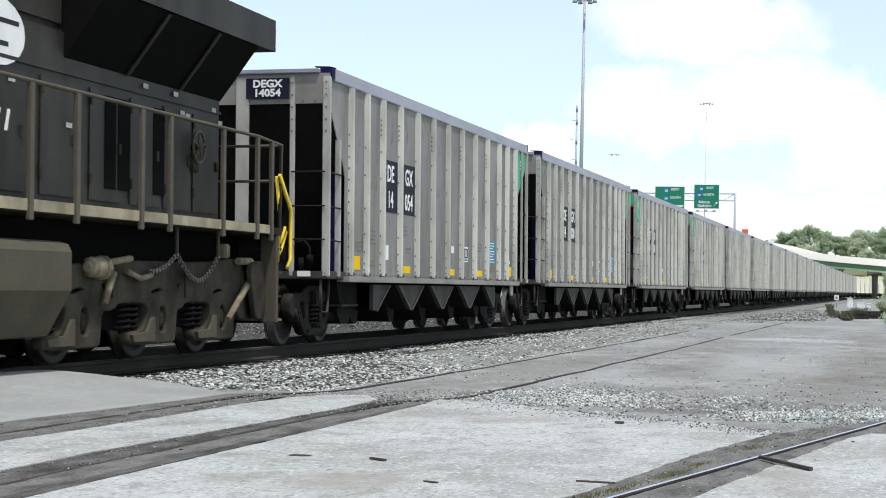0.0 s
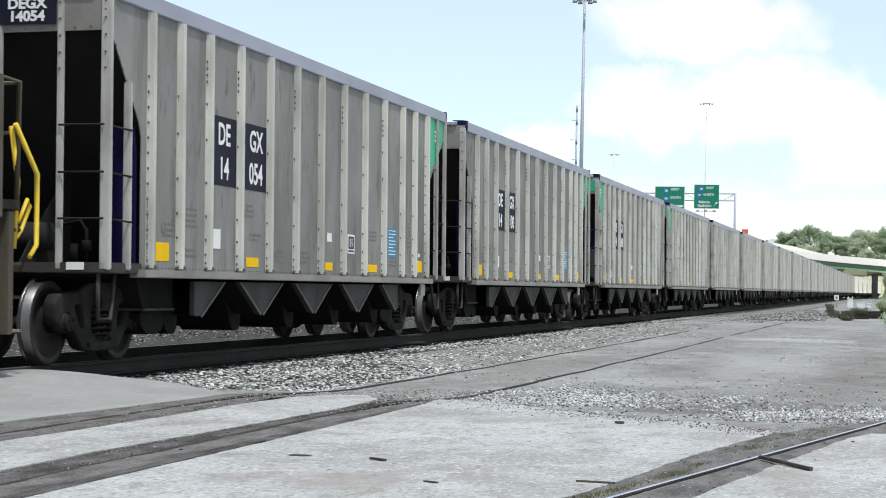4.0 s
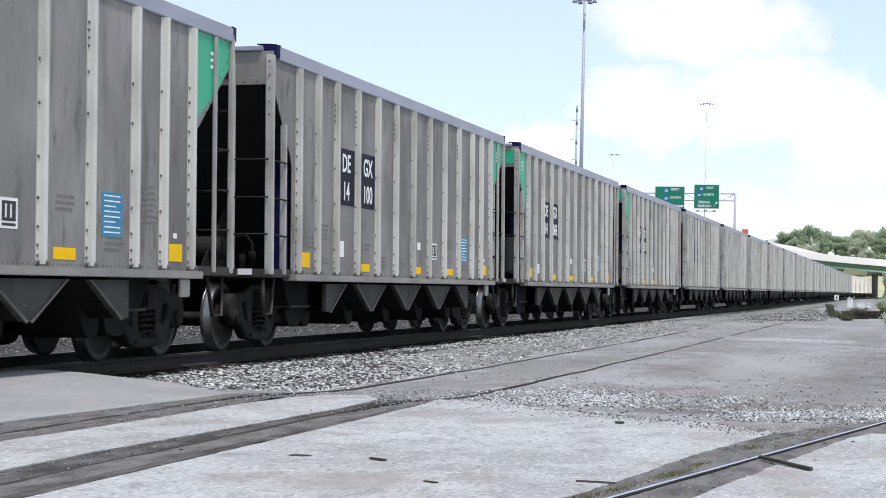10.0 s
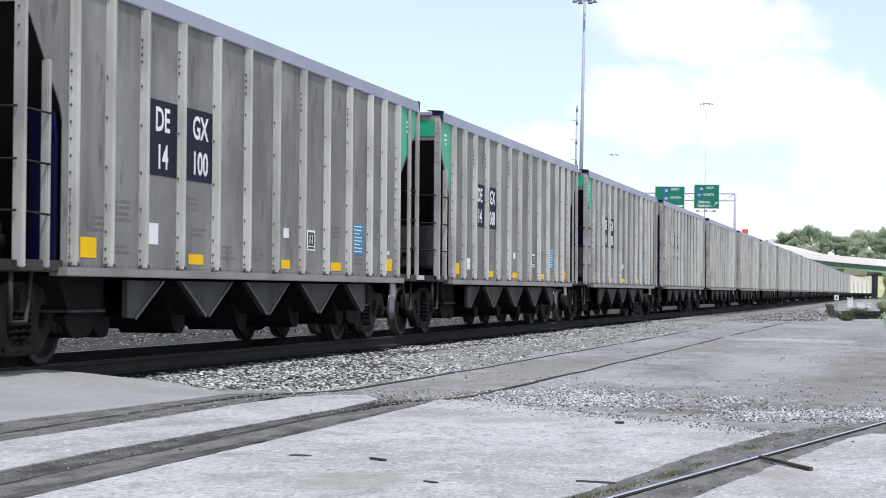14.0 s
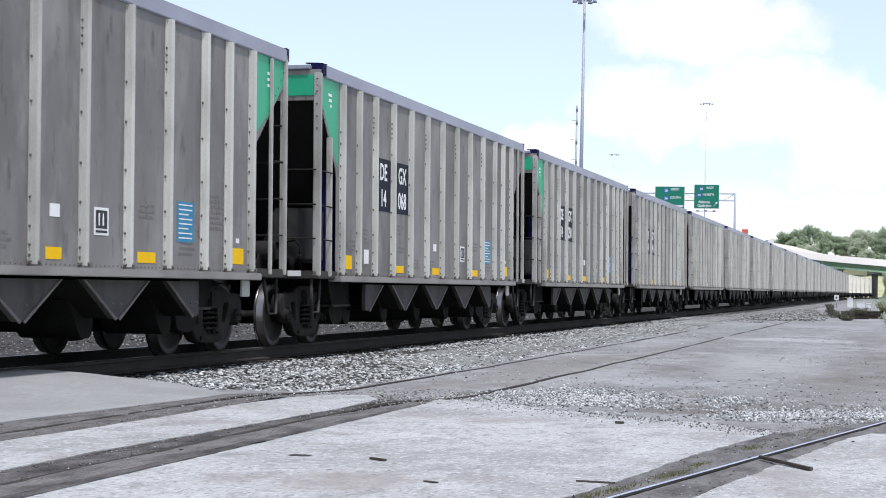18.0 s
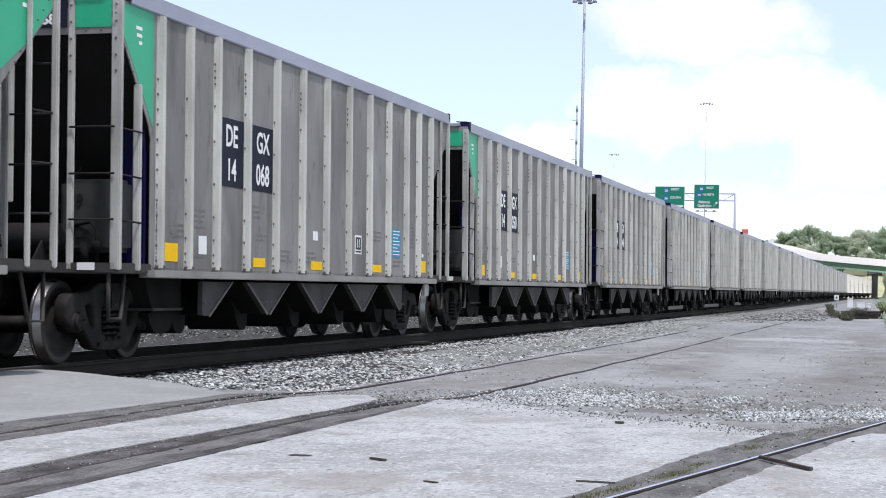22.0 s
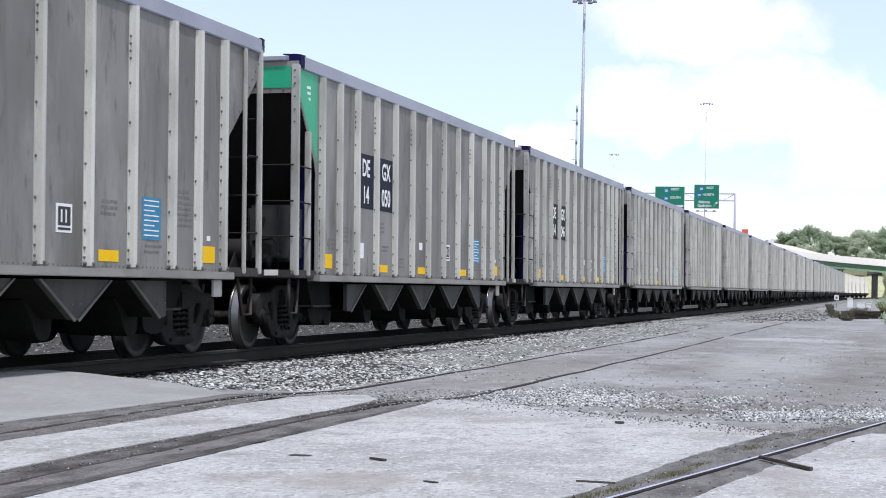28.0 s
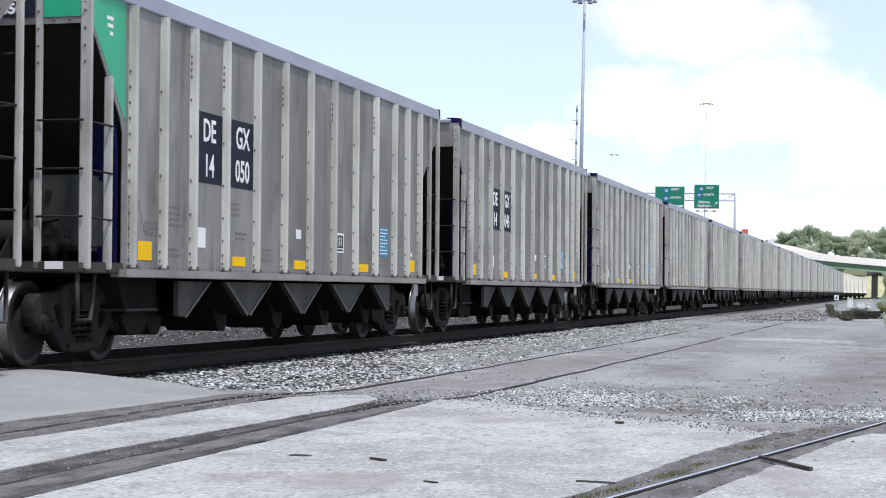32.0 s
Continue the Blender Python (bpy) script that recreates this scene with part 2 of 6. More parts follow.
M = dict(
    sheet=sheet_material(),
    rib=material("aluminium_rib", (0.535, 0.535, 0.485), 0.6, 0.0, (0.25, 0.248, 0.22), 0.75, 2.2, (1, 1, 0.35), 45, 0.05, piece=0.1, lo=0.44, hi=0.74, spec=0.12),
    post=material("dull_aluminium_post", (0.44, 0.43, 0.395), 0.55, 0.0, (0.21, 0.20, 0.18), 0.65, 3.0, (1, 1, 0.5), 45, 0.05, piece=0.1),
    chord=material("aluminium_chord", (0.35, 0.355, 0.42), 0.45, 0.3, (0.19, 0.19, 0.23), 0.5, 1.5, (1, 0.4, 1), 40, 0.05),
    sill=material("dusty_grey_sill", (0.27, 0.258, 0.235), 0.6, 0.1, (0.135, 0.124, 0.11), 0.75, 1.8, (1, 0.5, 1), 40, 0.08),
    # underside shade is put into this near-black steel
    hopper=material("shaded_hopper_steel", (0.016, 0.0155, 0.015), 0.85, 0.0, (0.007, 0.0067, 0.0064), 0.85, 1.6, (1, 1, 0.7), 40, 0.1, speck=0.1, spec=0.08),
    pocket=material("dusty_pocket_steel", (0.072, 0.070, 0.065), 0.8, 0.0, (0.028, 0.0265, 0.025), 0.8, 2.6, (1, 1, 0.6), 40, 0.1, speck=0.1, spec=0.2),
    # near black: the shade between the cars is put into this base colour
    slope=material("shade_toned_slope_sheet", (0.016, 0.0148, 0.0142), 0.85, 0.0, (0.028, 0.026, 0.025), 0.6, 2.0, (1, 1, 0.5), 40, 0.1, spec=0.12),
    # as dark as the hopper steel: shade under the car is in the colour
    chute=material("shaded_chute_steel", (0.017, 0.0165, 0.0155), 0.85, 0.0, (0.007, 0.0067, 0.0063), 0.8, 2.2, (1, 1, 0.7), 40, 0.1, speck=0.12, spec=0.08),
    cabinet=material("dull_equipment_paint", (0.045, 0.047, 0.045), 0.7, 0.0, (0.022, 0.022, 0.02), 0.6, 3.0, spec=0.2),
    truck=material("rusty_truck_steel", (0.015, 0.0138, 0.0128), 0.8, 0.0, (0.048, 0.043, 0.038), 0.7, 4.0, (1, 1, 1), 50, 0.2, speck=0.15, spec=0.15),
    frame=material("dark_dusty_frame", (0.052, 0.048, 0.043), 0.75, 0.0, (0.03, 0.027, 0.024), 0.7, 3.0, (1, 1, 1), 40, 0.1, speck=0.1, spec=0.2),
    wheel=material("wheel_steel", (0.025, 0.022, 0.020), 0.6, 0.0, (0.012, 0.0108, 0.0098), 0.6, 4.0, (1, 1, 1), 50, 0.1, speck=0.1, spec=0.25),
    tread=material("worn_tread", (0.21, 0.205, 0.20), 0.32, 1.0, (0.08, 0.075, 0.07), 0.7, 6.0, (1, 1, 1), 60, 0.05),
    bolt=material("bolt_steel", (0.14, 0.13, 0.12), 0.7, 0.0, (0.05, 0.045, 0.04), 0.5),
    blue=material("dark_blue_paint", (0.005, 0.0045, 0.045), 0.6, 0.0, (0.014, 0.013, 0.04), 0.5, 4.0, spec=0.12),
    green=material("green_paint", (0.015, 0.38, 0.19), 0.45, 0.0, (0.03, 0.26, 0.14), 0.4, 3.0, (1, 1, 1), 40, 0.03),
    navy=material("navy_panel", (0.010, 0.011, 0.025), 0.6, 0.0, (0.020, 0.021, 0.034), 0.5, 3.0, (1, 1, 0.6), 40, 0.03, spec=0.12),
    white=material("white_lettering", (0.80, 0.80, 0.78), 0.5, 0.0, (0.55, 0.53, 0.5), 0.3, 5.0),
    yellow=material("yellow_reflector", (0.86, 0.52, 0.012), 0.6, 0.0, (0.72, 0.40, 0.01), 0.35, 6.0, (1, 1, 1), 50, 0.02, spec=0.04),
    cyan=material("blue_label", (0.02, 0.21, 0.37), 0.5, 0.0, (0.09, 0.28, 0.38), 0.4, 6.0, spec=0.2),
    stencil=material("grey_stencil", (0.135, 0.125, 0.115), 0.6, 0.0, (0.22, 0.2, 0.18), 0.6, 6.0),
    ink=material("black_print", (0.02, 0.02, 0.02), 0.6, 0.0, (0.05, 0.05, 0.05), 0.4, 6.0),
    tan=material("cream_hopper_paint", (0.90, 0.84, 0.70), 0.6, 0.0, (0.80, 0.73, 0.58), 0.5, 1.2, (1, 1, 0.4), 30, 0.05),
    loco=material("black_locomotive_paint", (0.016, 0.0155, 0.0145), 0.5, 0.0, (0.050, 0.046, 0.039), 0.8, 1.4, (1, 1, 0.3), 30, 0.03, speck=0.12, lo=0.38, hi=0.68, spec=0.13),
    loco_rail=material("dusty_handrail", (0.098, 0.086, 0.064), 0.6, 0.0, (0.055, 0.048, 0.036), 0.6, 3.0, spec=0.15),
    loco_dirt=material("dusty_underframe", (0.056, 0.0485, 0.036), 0.85, 0.0, (0.014, 0.0125, 0.010), 0.85, 3.2, (1, 1, 1), 35, 0.15, speck=0.15, lo=0.38, hi=0.66, spec=0.08),
    truck_dust=material("dust_coated_casting", (0.060, 0.053, 0.040), 0.85, 0.0, (0.017, 0.0152, 0.012), 0.8, 2.6, (1, 1, 1), 35, 0.15, speck=0.12, lo=0.40, hi=0.68, spec=0.1),
    tank=material("dusty_fuel_tank", (0.088, 0.078, 0.056), 0.8, 0.0, (0.044, 0.038, 0.028), 0.6, 1.5, (1, 0.6, 1), 30, 0.05, speck=0.08, spec=0.15),
    loco_pale=material("pale_dust_coat", (0.25, 0.215, 0.145), 0.85, 0.0, (0.05, 0.043, 0.032), 0.8, 4.0, (1, 1, 1), 35, 0.15, speck=0.12, spec=0.12),
    cream=material("cream_sill_stripe", (0.37, 0.32, 0.205), 0.6, 0.0, (0.12, 0.104, 0.072), 0.75, 2.5, lo=0.38, hi=0.66),
    # real grilles, and painted shade for the underframe and truck recesses
    grille_and_shade=material("black_grille_and_shade", (0.007, 0.0068, 0.0065), 0.95, 0.0, (0.010, 0.0095, 0.009), 0.5, spec=0.03),
    rail_yellow=material("yellow_handrail_paint", (0.72, 0.50, 0.03), 0.45, 0.0, (0.4, 0.3, 0.06), 0.35, 6.0),
    chain=material("dull_chain", (0.17, 0.158, 0.14), 0.6, 0.4, (0.12, 0.11, 0.09), 0.5, 10),
    rust=material("rusty_rail", (0.021, 0.018, 0.0165), 0.85, 0.0, (0.038, 0.032, 0.028), 0.6, 5.0, (1, 0.3, 1), 60, 0.15, speck=0.12, spec=0.1),
    old_rail=material("dusty_rail", (0.046, 0.042, 0.038), 0.9, 0.0, (0.026, 0.0235, 0.021), 0.6, 3.0, (1, 0.3, 1), 60, 0.15, speck=0.15, spec=0.1),
    shine=material("polished_rail_head", (0.34, 0.35, 0.37), 0.42, 1.0, (0.20, 0.20, 0.21), 0.4, 4.0, (1, 0.2, 1), 60, 0.02),
    tie=material("creosoted_tie", (0.026, 0.022, 0.018), 0.9, 0.0, (0.055, 0.047, 0.039), 0.6, 4.0, (1, 6, 1), 60, 0.3, piece=0.25, speck=0.15, spec=0.1),
    concrete=concrete_material(),
    slab=slab_material(),
    dirt=material("oily_dirt", (0.112, 0.108, 0.105), 0.95, 0.0, (0.036, 0.034, 0.033), 0.95, 5.0, (1, 0.4, 1), 45, 0.7, speck=0.35, lo=0.37, hi=0.67, spec=0.12),
    dirt_pale=material("dusty_dirt", (0.150, 0.147, 0.143), 0.95, 0.0, (0.062, 0.060, 0.057), 0.9, 6.0, (1, 0.35, 1), 45, 0.7, speck=0.3, lo=0.42, hi=0.70, spec=0.12),
    crumb=material("dirt_crumbs", (0.19, 0.18, 0.168), 0.95, 0.0, (0.08, 0.075, 0.068), 0.8, 6.0, (1, 1, 1), 45, 0.3, island=0.6, speck=0.2, spec=0.12),
    lot=lot_material(),
    # fines kept dark to paint the shade in the gaps between stones
    ballast=material("shaded_ballast_fines", (0.075, 0.073, 0.068), 0.95, 0.0, (0.026, 0.025, 0.023), 0.95, 14.0, (1, 1, 1), 30, 0.9, speck=0.35, lo=0.35, hi=0.6, spec=0.1),
    fines=material("pale_ballast_dust", (0.205, 0.214, 0.202), 0.95, 0.0, (0.11, 0.108, 0.10), 0.8, 1.6, (1, 0.4, 1), 40, 0.5, speck=0.3, lo=0.42, hi=0.66, spec=0.1),
    stone=material("ballast_stone", (0.355, 0.37, 0.356), 0.85, 0.0, (0.075, 0.075, 0.070), 0.8, 14.0, (1, 1, 1), 60, 0.3, island=1.0, speck=0.12, spec=0.2),
    dark_stone=material("dark_ballast_stone", (0.185, 0.185, 0.178), 0.9, 0.0, (0.065, 0.063, 0.060), 0.6, 8.0, (1, 1, 1), 60, 0.2, island=0.9, speck=0.12, spec=0.1),
    dull=material("dull_ballast_stone", (0.26, 0.262, 0.25), 0.9, 0.0, (0.10, 0.10, 0.094), 0.6, 8.0, (1, 1, 1), 60, 0.2, island=0.9, speck=0.12, spec=0.1),
    pebble=material("pale_gravel_stone", (0.37, 0.385, 0.378), 0.85, 0.0, (0.13, 0.132, 0.128), 0.65, 8.0, (1, 1, 1), 60, 0.2, island=0.85, speck=0.12, spec=0.2),
    dull_shine=material("dulled_rail_head", (0.56, 0.60, 0.70), 0.45, 0.9, (0.34, 0.35, 0.38), 0.6, 4.0, (1, 0.2, 1), 60, 0.04, speck=0.1),
    grass=material("dry_weeds", (0.145, 0.16, 0.055), 0.9, 0.0, (0.22, 0.20, 0.10), 0.7, 4.0, (1, 1, 1), 20, 0.0, island=0.4),
    brush=material("grey_brown_brush", (0.10, 0.10, 0.068), 0.9, 0.0, (0.075, 0.075, 0.045), 0.7, 2.0, (1, 1, 1), 20, 0.0, island=0.5),
    # distance haze is put into both leaf colours, far paler than foliage
    leaf=material("hazed_tree_leaves", (0.36, 0.44, 0.29), 0.9, 0.0, (0.46, 0.53, 0.40), 0.6, 0.3, (1, 1, 1), 4, 0.0, island=0.3, spec=0.1),
    leaf_pale=material("hazed_pale_tree_leaves", (0.50, 0.55, 0.40), 0.9, 0.0, (0.58, 0.62, 0.50), 0.6, 0.3, (1, 1, 1), 4, 0.0, island=0.25, spec=0.1),
    bark=material("bark", (0.09, 0.075, 0.06), 0.9, 0.0, (0.05, 0.04, 0.03), 0.5, 2.0),
    hill=material("hillside_scrub", (0.10, 0.12, 0.055), 0.95, 0.0, (0.17, 0.16, 0.09), 0.7, 0.05, (1, 1, 1), 0.6, 0.0),
    bank=material("sunlit_weeds", (0.40, 0.40, 0.22), 0.95, 0.0, (0.24, 0.25, 0.12), 0.7, 0.2, (1, 1, 1), 1.5, 0.0, speck=0.3),
    # sun on the bridge is put into this near-white base
    parapet=material("sunlit_tone_concrete", (0.88, 0.84, 0.75), 0.85, 0.0, (0.80, 0.75, 0.65), 0.5, 0.3, (1, 1, 1), 3, 0.0),
    girder=material("green_girder_paint", (0.17, 0.27, 0.16), 0.5, 0.0, (0.11, 0.17, 0.10), 0.5, 0.4, (1, 1, 1), 3, 0.0),
    # lit copy of the girder green: sunlight on the flange is in the colour
    girder_lit=material("lit_green_girder_paint", (0.42, 0.66, 0.42), 0.5, 0.0, (0.30, 0.50, 0.30), 0.5, 0.4, (1, 1, 1), 3, 0.0),
    pier=material("pier_concrete", (0.13, 0.125, 0.12), 0.9, 0.0, (0.07, 0.068, 0.065), 0.6, 0.5, (1, 1, 0.4), 3, 0.0),
    galv=material("galvanised_steel", (0.36, 0.38, 0.45), 0.6, 0.2, (0.28, 0.30, 0.36), 0.4, 0.6, (1, 1, 1), 5, 0.0),
    pale_galv=material("light_galvanised_steel", (0.56, 0.59, 0.66), 0.5, 0.1, (0.46, 0.49, 0.56), 0.4, 0.6, (1, 1, 1), 5, 0.0),
    sign=material("green_sign_sheet", (0.006, 0.21, 0.13), 0.4, 0.0, (0.01, 0.16, 0.10), 0.4, 1.0, (1, 1, 1), 10, 0.0),
    shield=material("blue_route_shield", (0.03, 0.14, 0.45), 0.4, 0.0, (0.05, 0.14, 0.35), 0.3),
    red=material("red_panel", (0.85, 0.16, 0.10), 0.4, 0.0, (0.75, 0.13, 0.09), 0.3),
    plain_white=material("white_enamel", (0.80, 0.80, 0.78), 0.4, 0.0, (0.6, 0.59, 0.56), 0.4, 3.0),
    faded_white=material("faded_white_label", (0.42, 0.42, 0.41), 0.6, 0.0, (0.22, 0.22, 0.21), 0.6, 8.0),
    wood=material("weathered_wood", (0.06, 0.05, 0.042), 0.85, 0.0, (0.13, 0.11, 0.09), 0.5, 8.0, (1, 6, 1), 60, 0.2, speck=0.15),
)


def let_light_through(m, share):
    """Thin leaves: part of the light falls through them."""
    n, l = m.node_tree.nodes, m.node_tree.links
    bsdf, out = n["Principled BSDF"], n["Material Output"]
    thin, mix = n.new("ShaderNodeBsdfTranslucent"), n.new("ShaderNodeMixShader")
    l.new(bsdf.inputs["Base Color"].links[0].from_socket, thin.inputs["Color"])
    mix.inputs[0].default_value = share
    l.new(bsdf.outputs["BSDF"], mix.inputs[1])
    l.new(thin.outputs["BSDF"], mix.inputs[2])
    l.new(mix.outputs["Shader"], out.inputs["Surface"])


for leafy in ("leaf", "leaf_pale", "grass", "brush"):
    let_light_through(M[leafy], 0.55)


# ---- mesh tools ----
def box(bm, x0, x1, y0, y1, z0, z1, bevel=0.0):
    v = [bm.verts.new(p) for p in ((x0, y0, z0), (x1, y0, z0), (x1, y1, z0), (x0, y1, z0), (x0, y0, z1), (x1, y0, z1), (x1, y1, z1), (x0, y1, z1))]
    f = [bm.faces.new([v[i] for i in q]) for q in ((0, 3, 2, 1), (4, 5, 6, 7), (0, 1, 5, 4), (1, 2, 6, 5), (2, 3, 7, 6), (3, 0, 4, 7))]
    if bevel:
        edges = list({e for q in f for e in q.edges})
        bmesh.ops.bevel(bm, geom=edges, offset=bevel, segments=2, affect="EDGES")
    return bm


def prism(bm, points, axis, a, b):
    """A flat outline, given in the two other axes in order, pushed from a to b along axis 0, 1 or 2."""
    def put(p, c):
        q = list(p)
        q.insert(axis, c)
        return bm.verts.new(q)
    low, high = [put(p, a) for p in points], [put(p, b) for p in points]
    n = len(points)
    faces = [bm.faces.new(low), bm.faces.new(high[::-1])]
    faces += [bm.faces.new((low[i], high[i], high[(i + 1) % n], low[(i + 1) % n])) for i in range(n)]
    bmesh.ops.recalc_face_normals(bm, faces=faces)
    return bm


def rod(bm, p, q, r, r2=None, sides=8):
    """A round bar from p to q, capped, tapering to r2."""
    p, q = Vector(p), Vector(q)
    w = (q - p).normalized()
    u = w.orthogonal().normalized()
    v = w.cross(u)
    rings = []
    for c, rad in ((p, r), (q, r if r2 is None else r2)):
        rings.append([bm.verts.new(c + u * (rad * math.cos(k * math.tau / sides)) + v * (rad * math.sin(k * math.tau / sides))) for k in range(sides)])
    bm.faces.new(rings[0][::-1])
    bm.faces.new(rings[1])
    for k in range(sides):
        f = bm.faces.new((rings[0][k], rings[0][(k + 1) % sides], rings[1][(k + 1) % sides], rings[1][k]))
        f.smooth = sides > 6
    return bm


def tube(bm, points, r, sides=6):
    """One bent round bar through points, its bends mitred, capped at both ends."""
    pts = [Vector(q) for q in points]
    u = (pts[1] - pts[0]).orthogonal().normalized()
    rings = []
    for i, c in enumerate(pts):
        t = (pts[min(i + 1, len(pts) - 1)] - pts[max(i - 1, 0)]).normalized()
        u = (u - t * u.dot(t)).normalized()
        v = t.cross(u)
        rings.append([bm.verts.new(c + u * (r * math.cos(k * math.tau / sides)) + v * (r * math.sin(k * math.tau / sides))) for k in range(sides)])
    for a, b in zip(rings, rings[1:]):
        for k in range(sides):
            bm.faces.new((a[k], a[(k + 1) % sides], b[(k + 1) % sides], b[k])).smooth = True
    bm.faces.new(rings[0][::-1])
    bm.faces.new(rings[-1])
    return bm


def lathe(bm, profile, centre, sides=28):
    """A body turned round the x axis: profile rows of (x, radius)."""
    rings = []
    for x, r in profile:
        rings.append([bm.verts.new((centre[0] + x, centre[1] + r * math.cos(k * math.tau / sides), centre[2] + r * math.sin(k * math.tau / sides))) for k in range(sides)])
    for a, b in zip(rings, rings[1:]):
        for k in range(sides):
            bm.faces.new((a[k], a[(k + 1) % sides], b[(k + 1) % sides], b[k])).smooth = True
    bm.faces.new(rings[0][::-1])
    bm.faces.new(rings[-1])
    bmesh.ops.recalc_face_normals(bm, faces=bm.faces[:])
    return bm


def rounded(points, rounds=2):
    """A closed outline with its corners cut round."""
    for _ in range(rounds):
        out = []
        for (x0, y0), (x1, y1) in zip(points, points[1:] + points[:1]):
            out += [(x0 * 0.8 + x1 * 0.2, y0 * 0.8 + y1 * 0.2), (x0 * 0.2 + x1 * 0.8, y0 * 0.2 + y1 * 0.8)]
        points = out
    return points


def casting(outlines, x0, x1, soften=0.016, rounds=2):
    """A cast plate standing in the y, z plane from x0 to x1: the first outline is its rim, the others openings through it."""
    cu = bpy.data.curves.new("casting", "CURVE")
    cu.dimensions, cu.fill_mode = "2D", "BOTH"
    cu.extrude, cu.bevel_depth, cu.bevel_resolution = abs(x1 - x0) / 2 - soften, soften, 1
    for outline in outlines:
        pts = rounded(outline, rounds)
        sp = cu.splines.new("POLY")
        sp.points.add(len(pts) - 1)
        sp.use_cyclic_u = True
        for q, (a, b) in zip(sp.points, pts):
            q.co = (a, b, 0, 1)
    ob = new("casting", cu)
    bpy.context.view_layer.update()
    me = bpy.data.meshes.new_from_object(ob.evaluated_get(bpy.context.evaluated_depsgraph_get()))
    bpy.data.objects.remove(ob)
    me.transform(Matrix.Translation(((x0 + x1) / 2, 0, 0)) @ SIDE)
    bm = bmesh.new()
    bm.from_mesh(me)
    bpy.data.meshes.remove(me)
    return bm


def B():
    return bmesh.new()


def mesh_of(bm, name, mat):
    me = bpy.data.meshes.new(name)
    bm.to_mesh(me)
    bm.free()
    me.materials.append(mat)
    return me


def part(name, bm, mat, parent, label=""):
    ob = new(name, mesh_of(bm, name, mat) if isinstance(bm, bmesh.types.BMesh) else bm)
    ob.parent = parent
    return tagged(ob, label)


def thing(name, m, label, category, group="", kind=""):
    ob = new(name)
    ob.empty_display_size = 0.3
    ob.matrix_basis = m
    return tagged(ob, label, category, group, kind)


def solid(name, bm, mat, label, category="", group="", kind="", m=None):
    ob = new(name, mesh_of(bm, name, mat) if isinstance(bm, bmesh.types.BMesh) else bm)
    if m is not None:
        ob.matrix_basis = m
    return tagged(ob, label, category, group, kind)


def raw_mesh(name, verts, faces, mat, smooth=False):
    me = bpy.data.meshes.new(name)
    me.from_pydata([tuple(v) for v in verts], [], faces)
    me.materials.append(mat)
    if smooth:
        me.polygons.foreach_set("use_smooth", [True] * len(me.polygons))
    return me


LETTERS = {}


def letters(text, height, mat, weight=0.012, width=1.0):
    """Lettering as a mesh, centred, in its own x, y plane."""
    key = (text, height, mat.name, weight, width)
    if key not in LETTERS:
        cu = bpy.data.curves.new("lettering", "FONT")
        cu.body, cu.size, cu.align_x, cu.align_y, cu.offset = text, height * 1.38, "CENTER", "CENTER", weight
        cu.extrude = 0.001
        cu.resolution_u = 3
        ob = new("lettering", cu)
        ob.scale = (width, 1, 1)
        bpy.context.view_layer.update()
        me = bpy.data.meshes.new_from_object(ob.evaluated_get(bpy.context.evaluated_depsgraph_get()))
        me.transform(Matrix.Diagonal((width, 1, 1, 1)))
        me.materials.clear()
        me.materials.append(mat)
        bpy.data.objects.remove(ob)
        LETTERS[key] = me
    return LETTERS[key]


SIDE = Matrix(((0, 0, 1, 0), (1, 0, 0, 0), (0, 1, 0, 0), (0, 0, 0, 1)))
FRONT = Matrix(((1, 0, 0, 0), (0, 0, -1, 0), (0, 1, 0, 0), (0, 0, 0, 1)))


def write(name, text, height, mat, parent, place, facing, label="", weight=0.012, width=1.0):
    ob = new(name, letters(text, height, mat, weight, width))
    ob.parent = parent
    ob.matrix_basis = Matrix.Translation(place) @ facing
    return tagged(ob, label)


# ---- the track's line ----
BEND_AT, BEND_R, LEAN = 285.0, 2500.0, -0.92


def on_track(u):
    d = max(0.0, u - BEND_AT)
    return Matrix.Translation((d * d / (2 * BEND_R), u, 0)) @ Matrix.Rotation(-d / BEND_R, 4, "Z") @ Matrix.Rotation(radians(LEAN), 4, "Y")


PITCH_OF_CARS = 16.18
TRAVEL = [(0, -40.07), (2, -36.24), (4, -32.44), (6, -28.73), (8, -25.01), (10, -21.41), (12, -17.92), (14, -14.31), (16, -10.80),
          (18, -7.28), (20, -3.81), (22, -0.34), (24, 3.10), (26, 6.48), (28, 9.90), (30, 13.23), (32, 16.60)]


def travelled(t):
    """The train's way in metres at t seconds, a smooth curve through TRAVEL."""
    i = min(int(t / 2), len(TRAVEL) - 2)
    p = [TRAVEL[max(0, min(len(TRAVEL) - 1, i + k))][1] for k in (-1, 0, 1, 2)]
    b = (t - 2 * i) / 2
    m0, m1 = (p[2] - p[0]) / (2 if i > 0 else 1), (p[3] - p[1]) / (2 if i < len(TRAVEL) - 2 else 1)
    return (2 * b**3 - 3 * b * b + 1) * p[1] + (b**3 - 2 * b * b + b) * m0 + (3 * b * b - 2 * b**3) * p[2] + (b**3 - b * b) * m1


def car_at(k, t):
    return on_track((k - 1) * PITCH_OF_CARS - 7.54 - travelled(t))


# ---- ground ----
def smooth(a, b, v):
    c = min(1.0, max(0.0, (v - a) / (b - a)))
    return c * c * (3 - 2 * c)


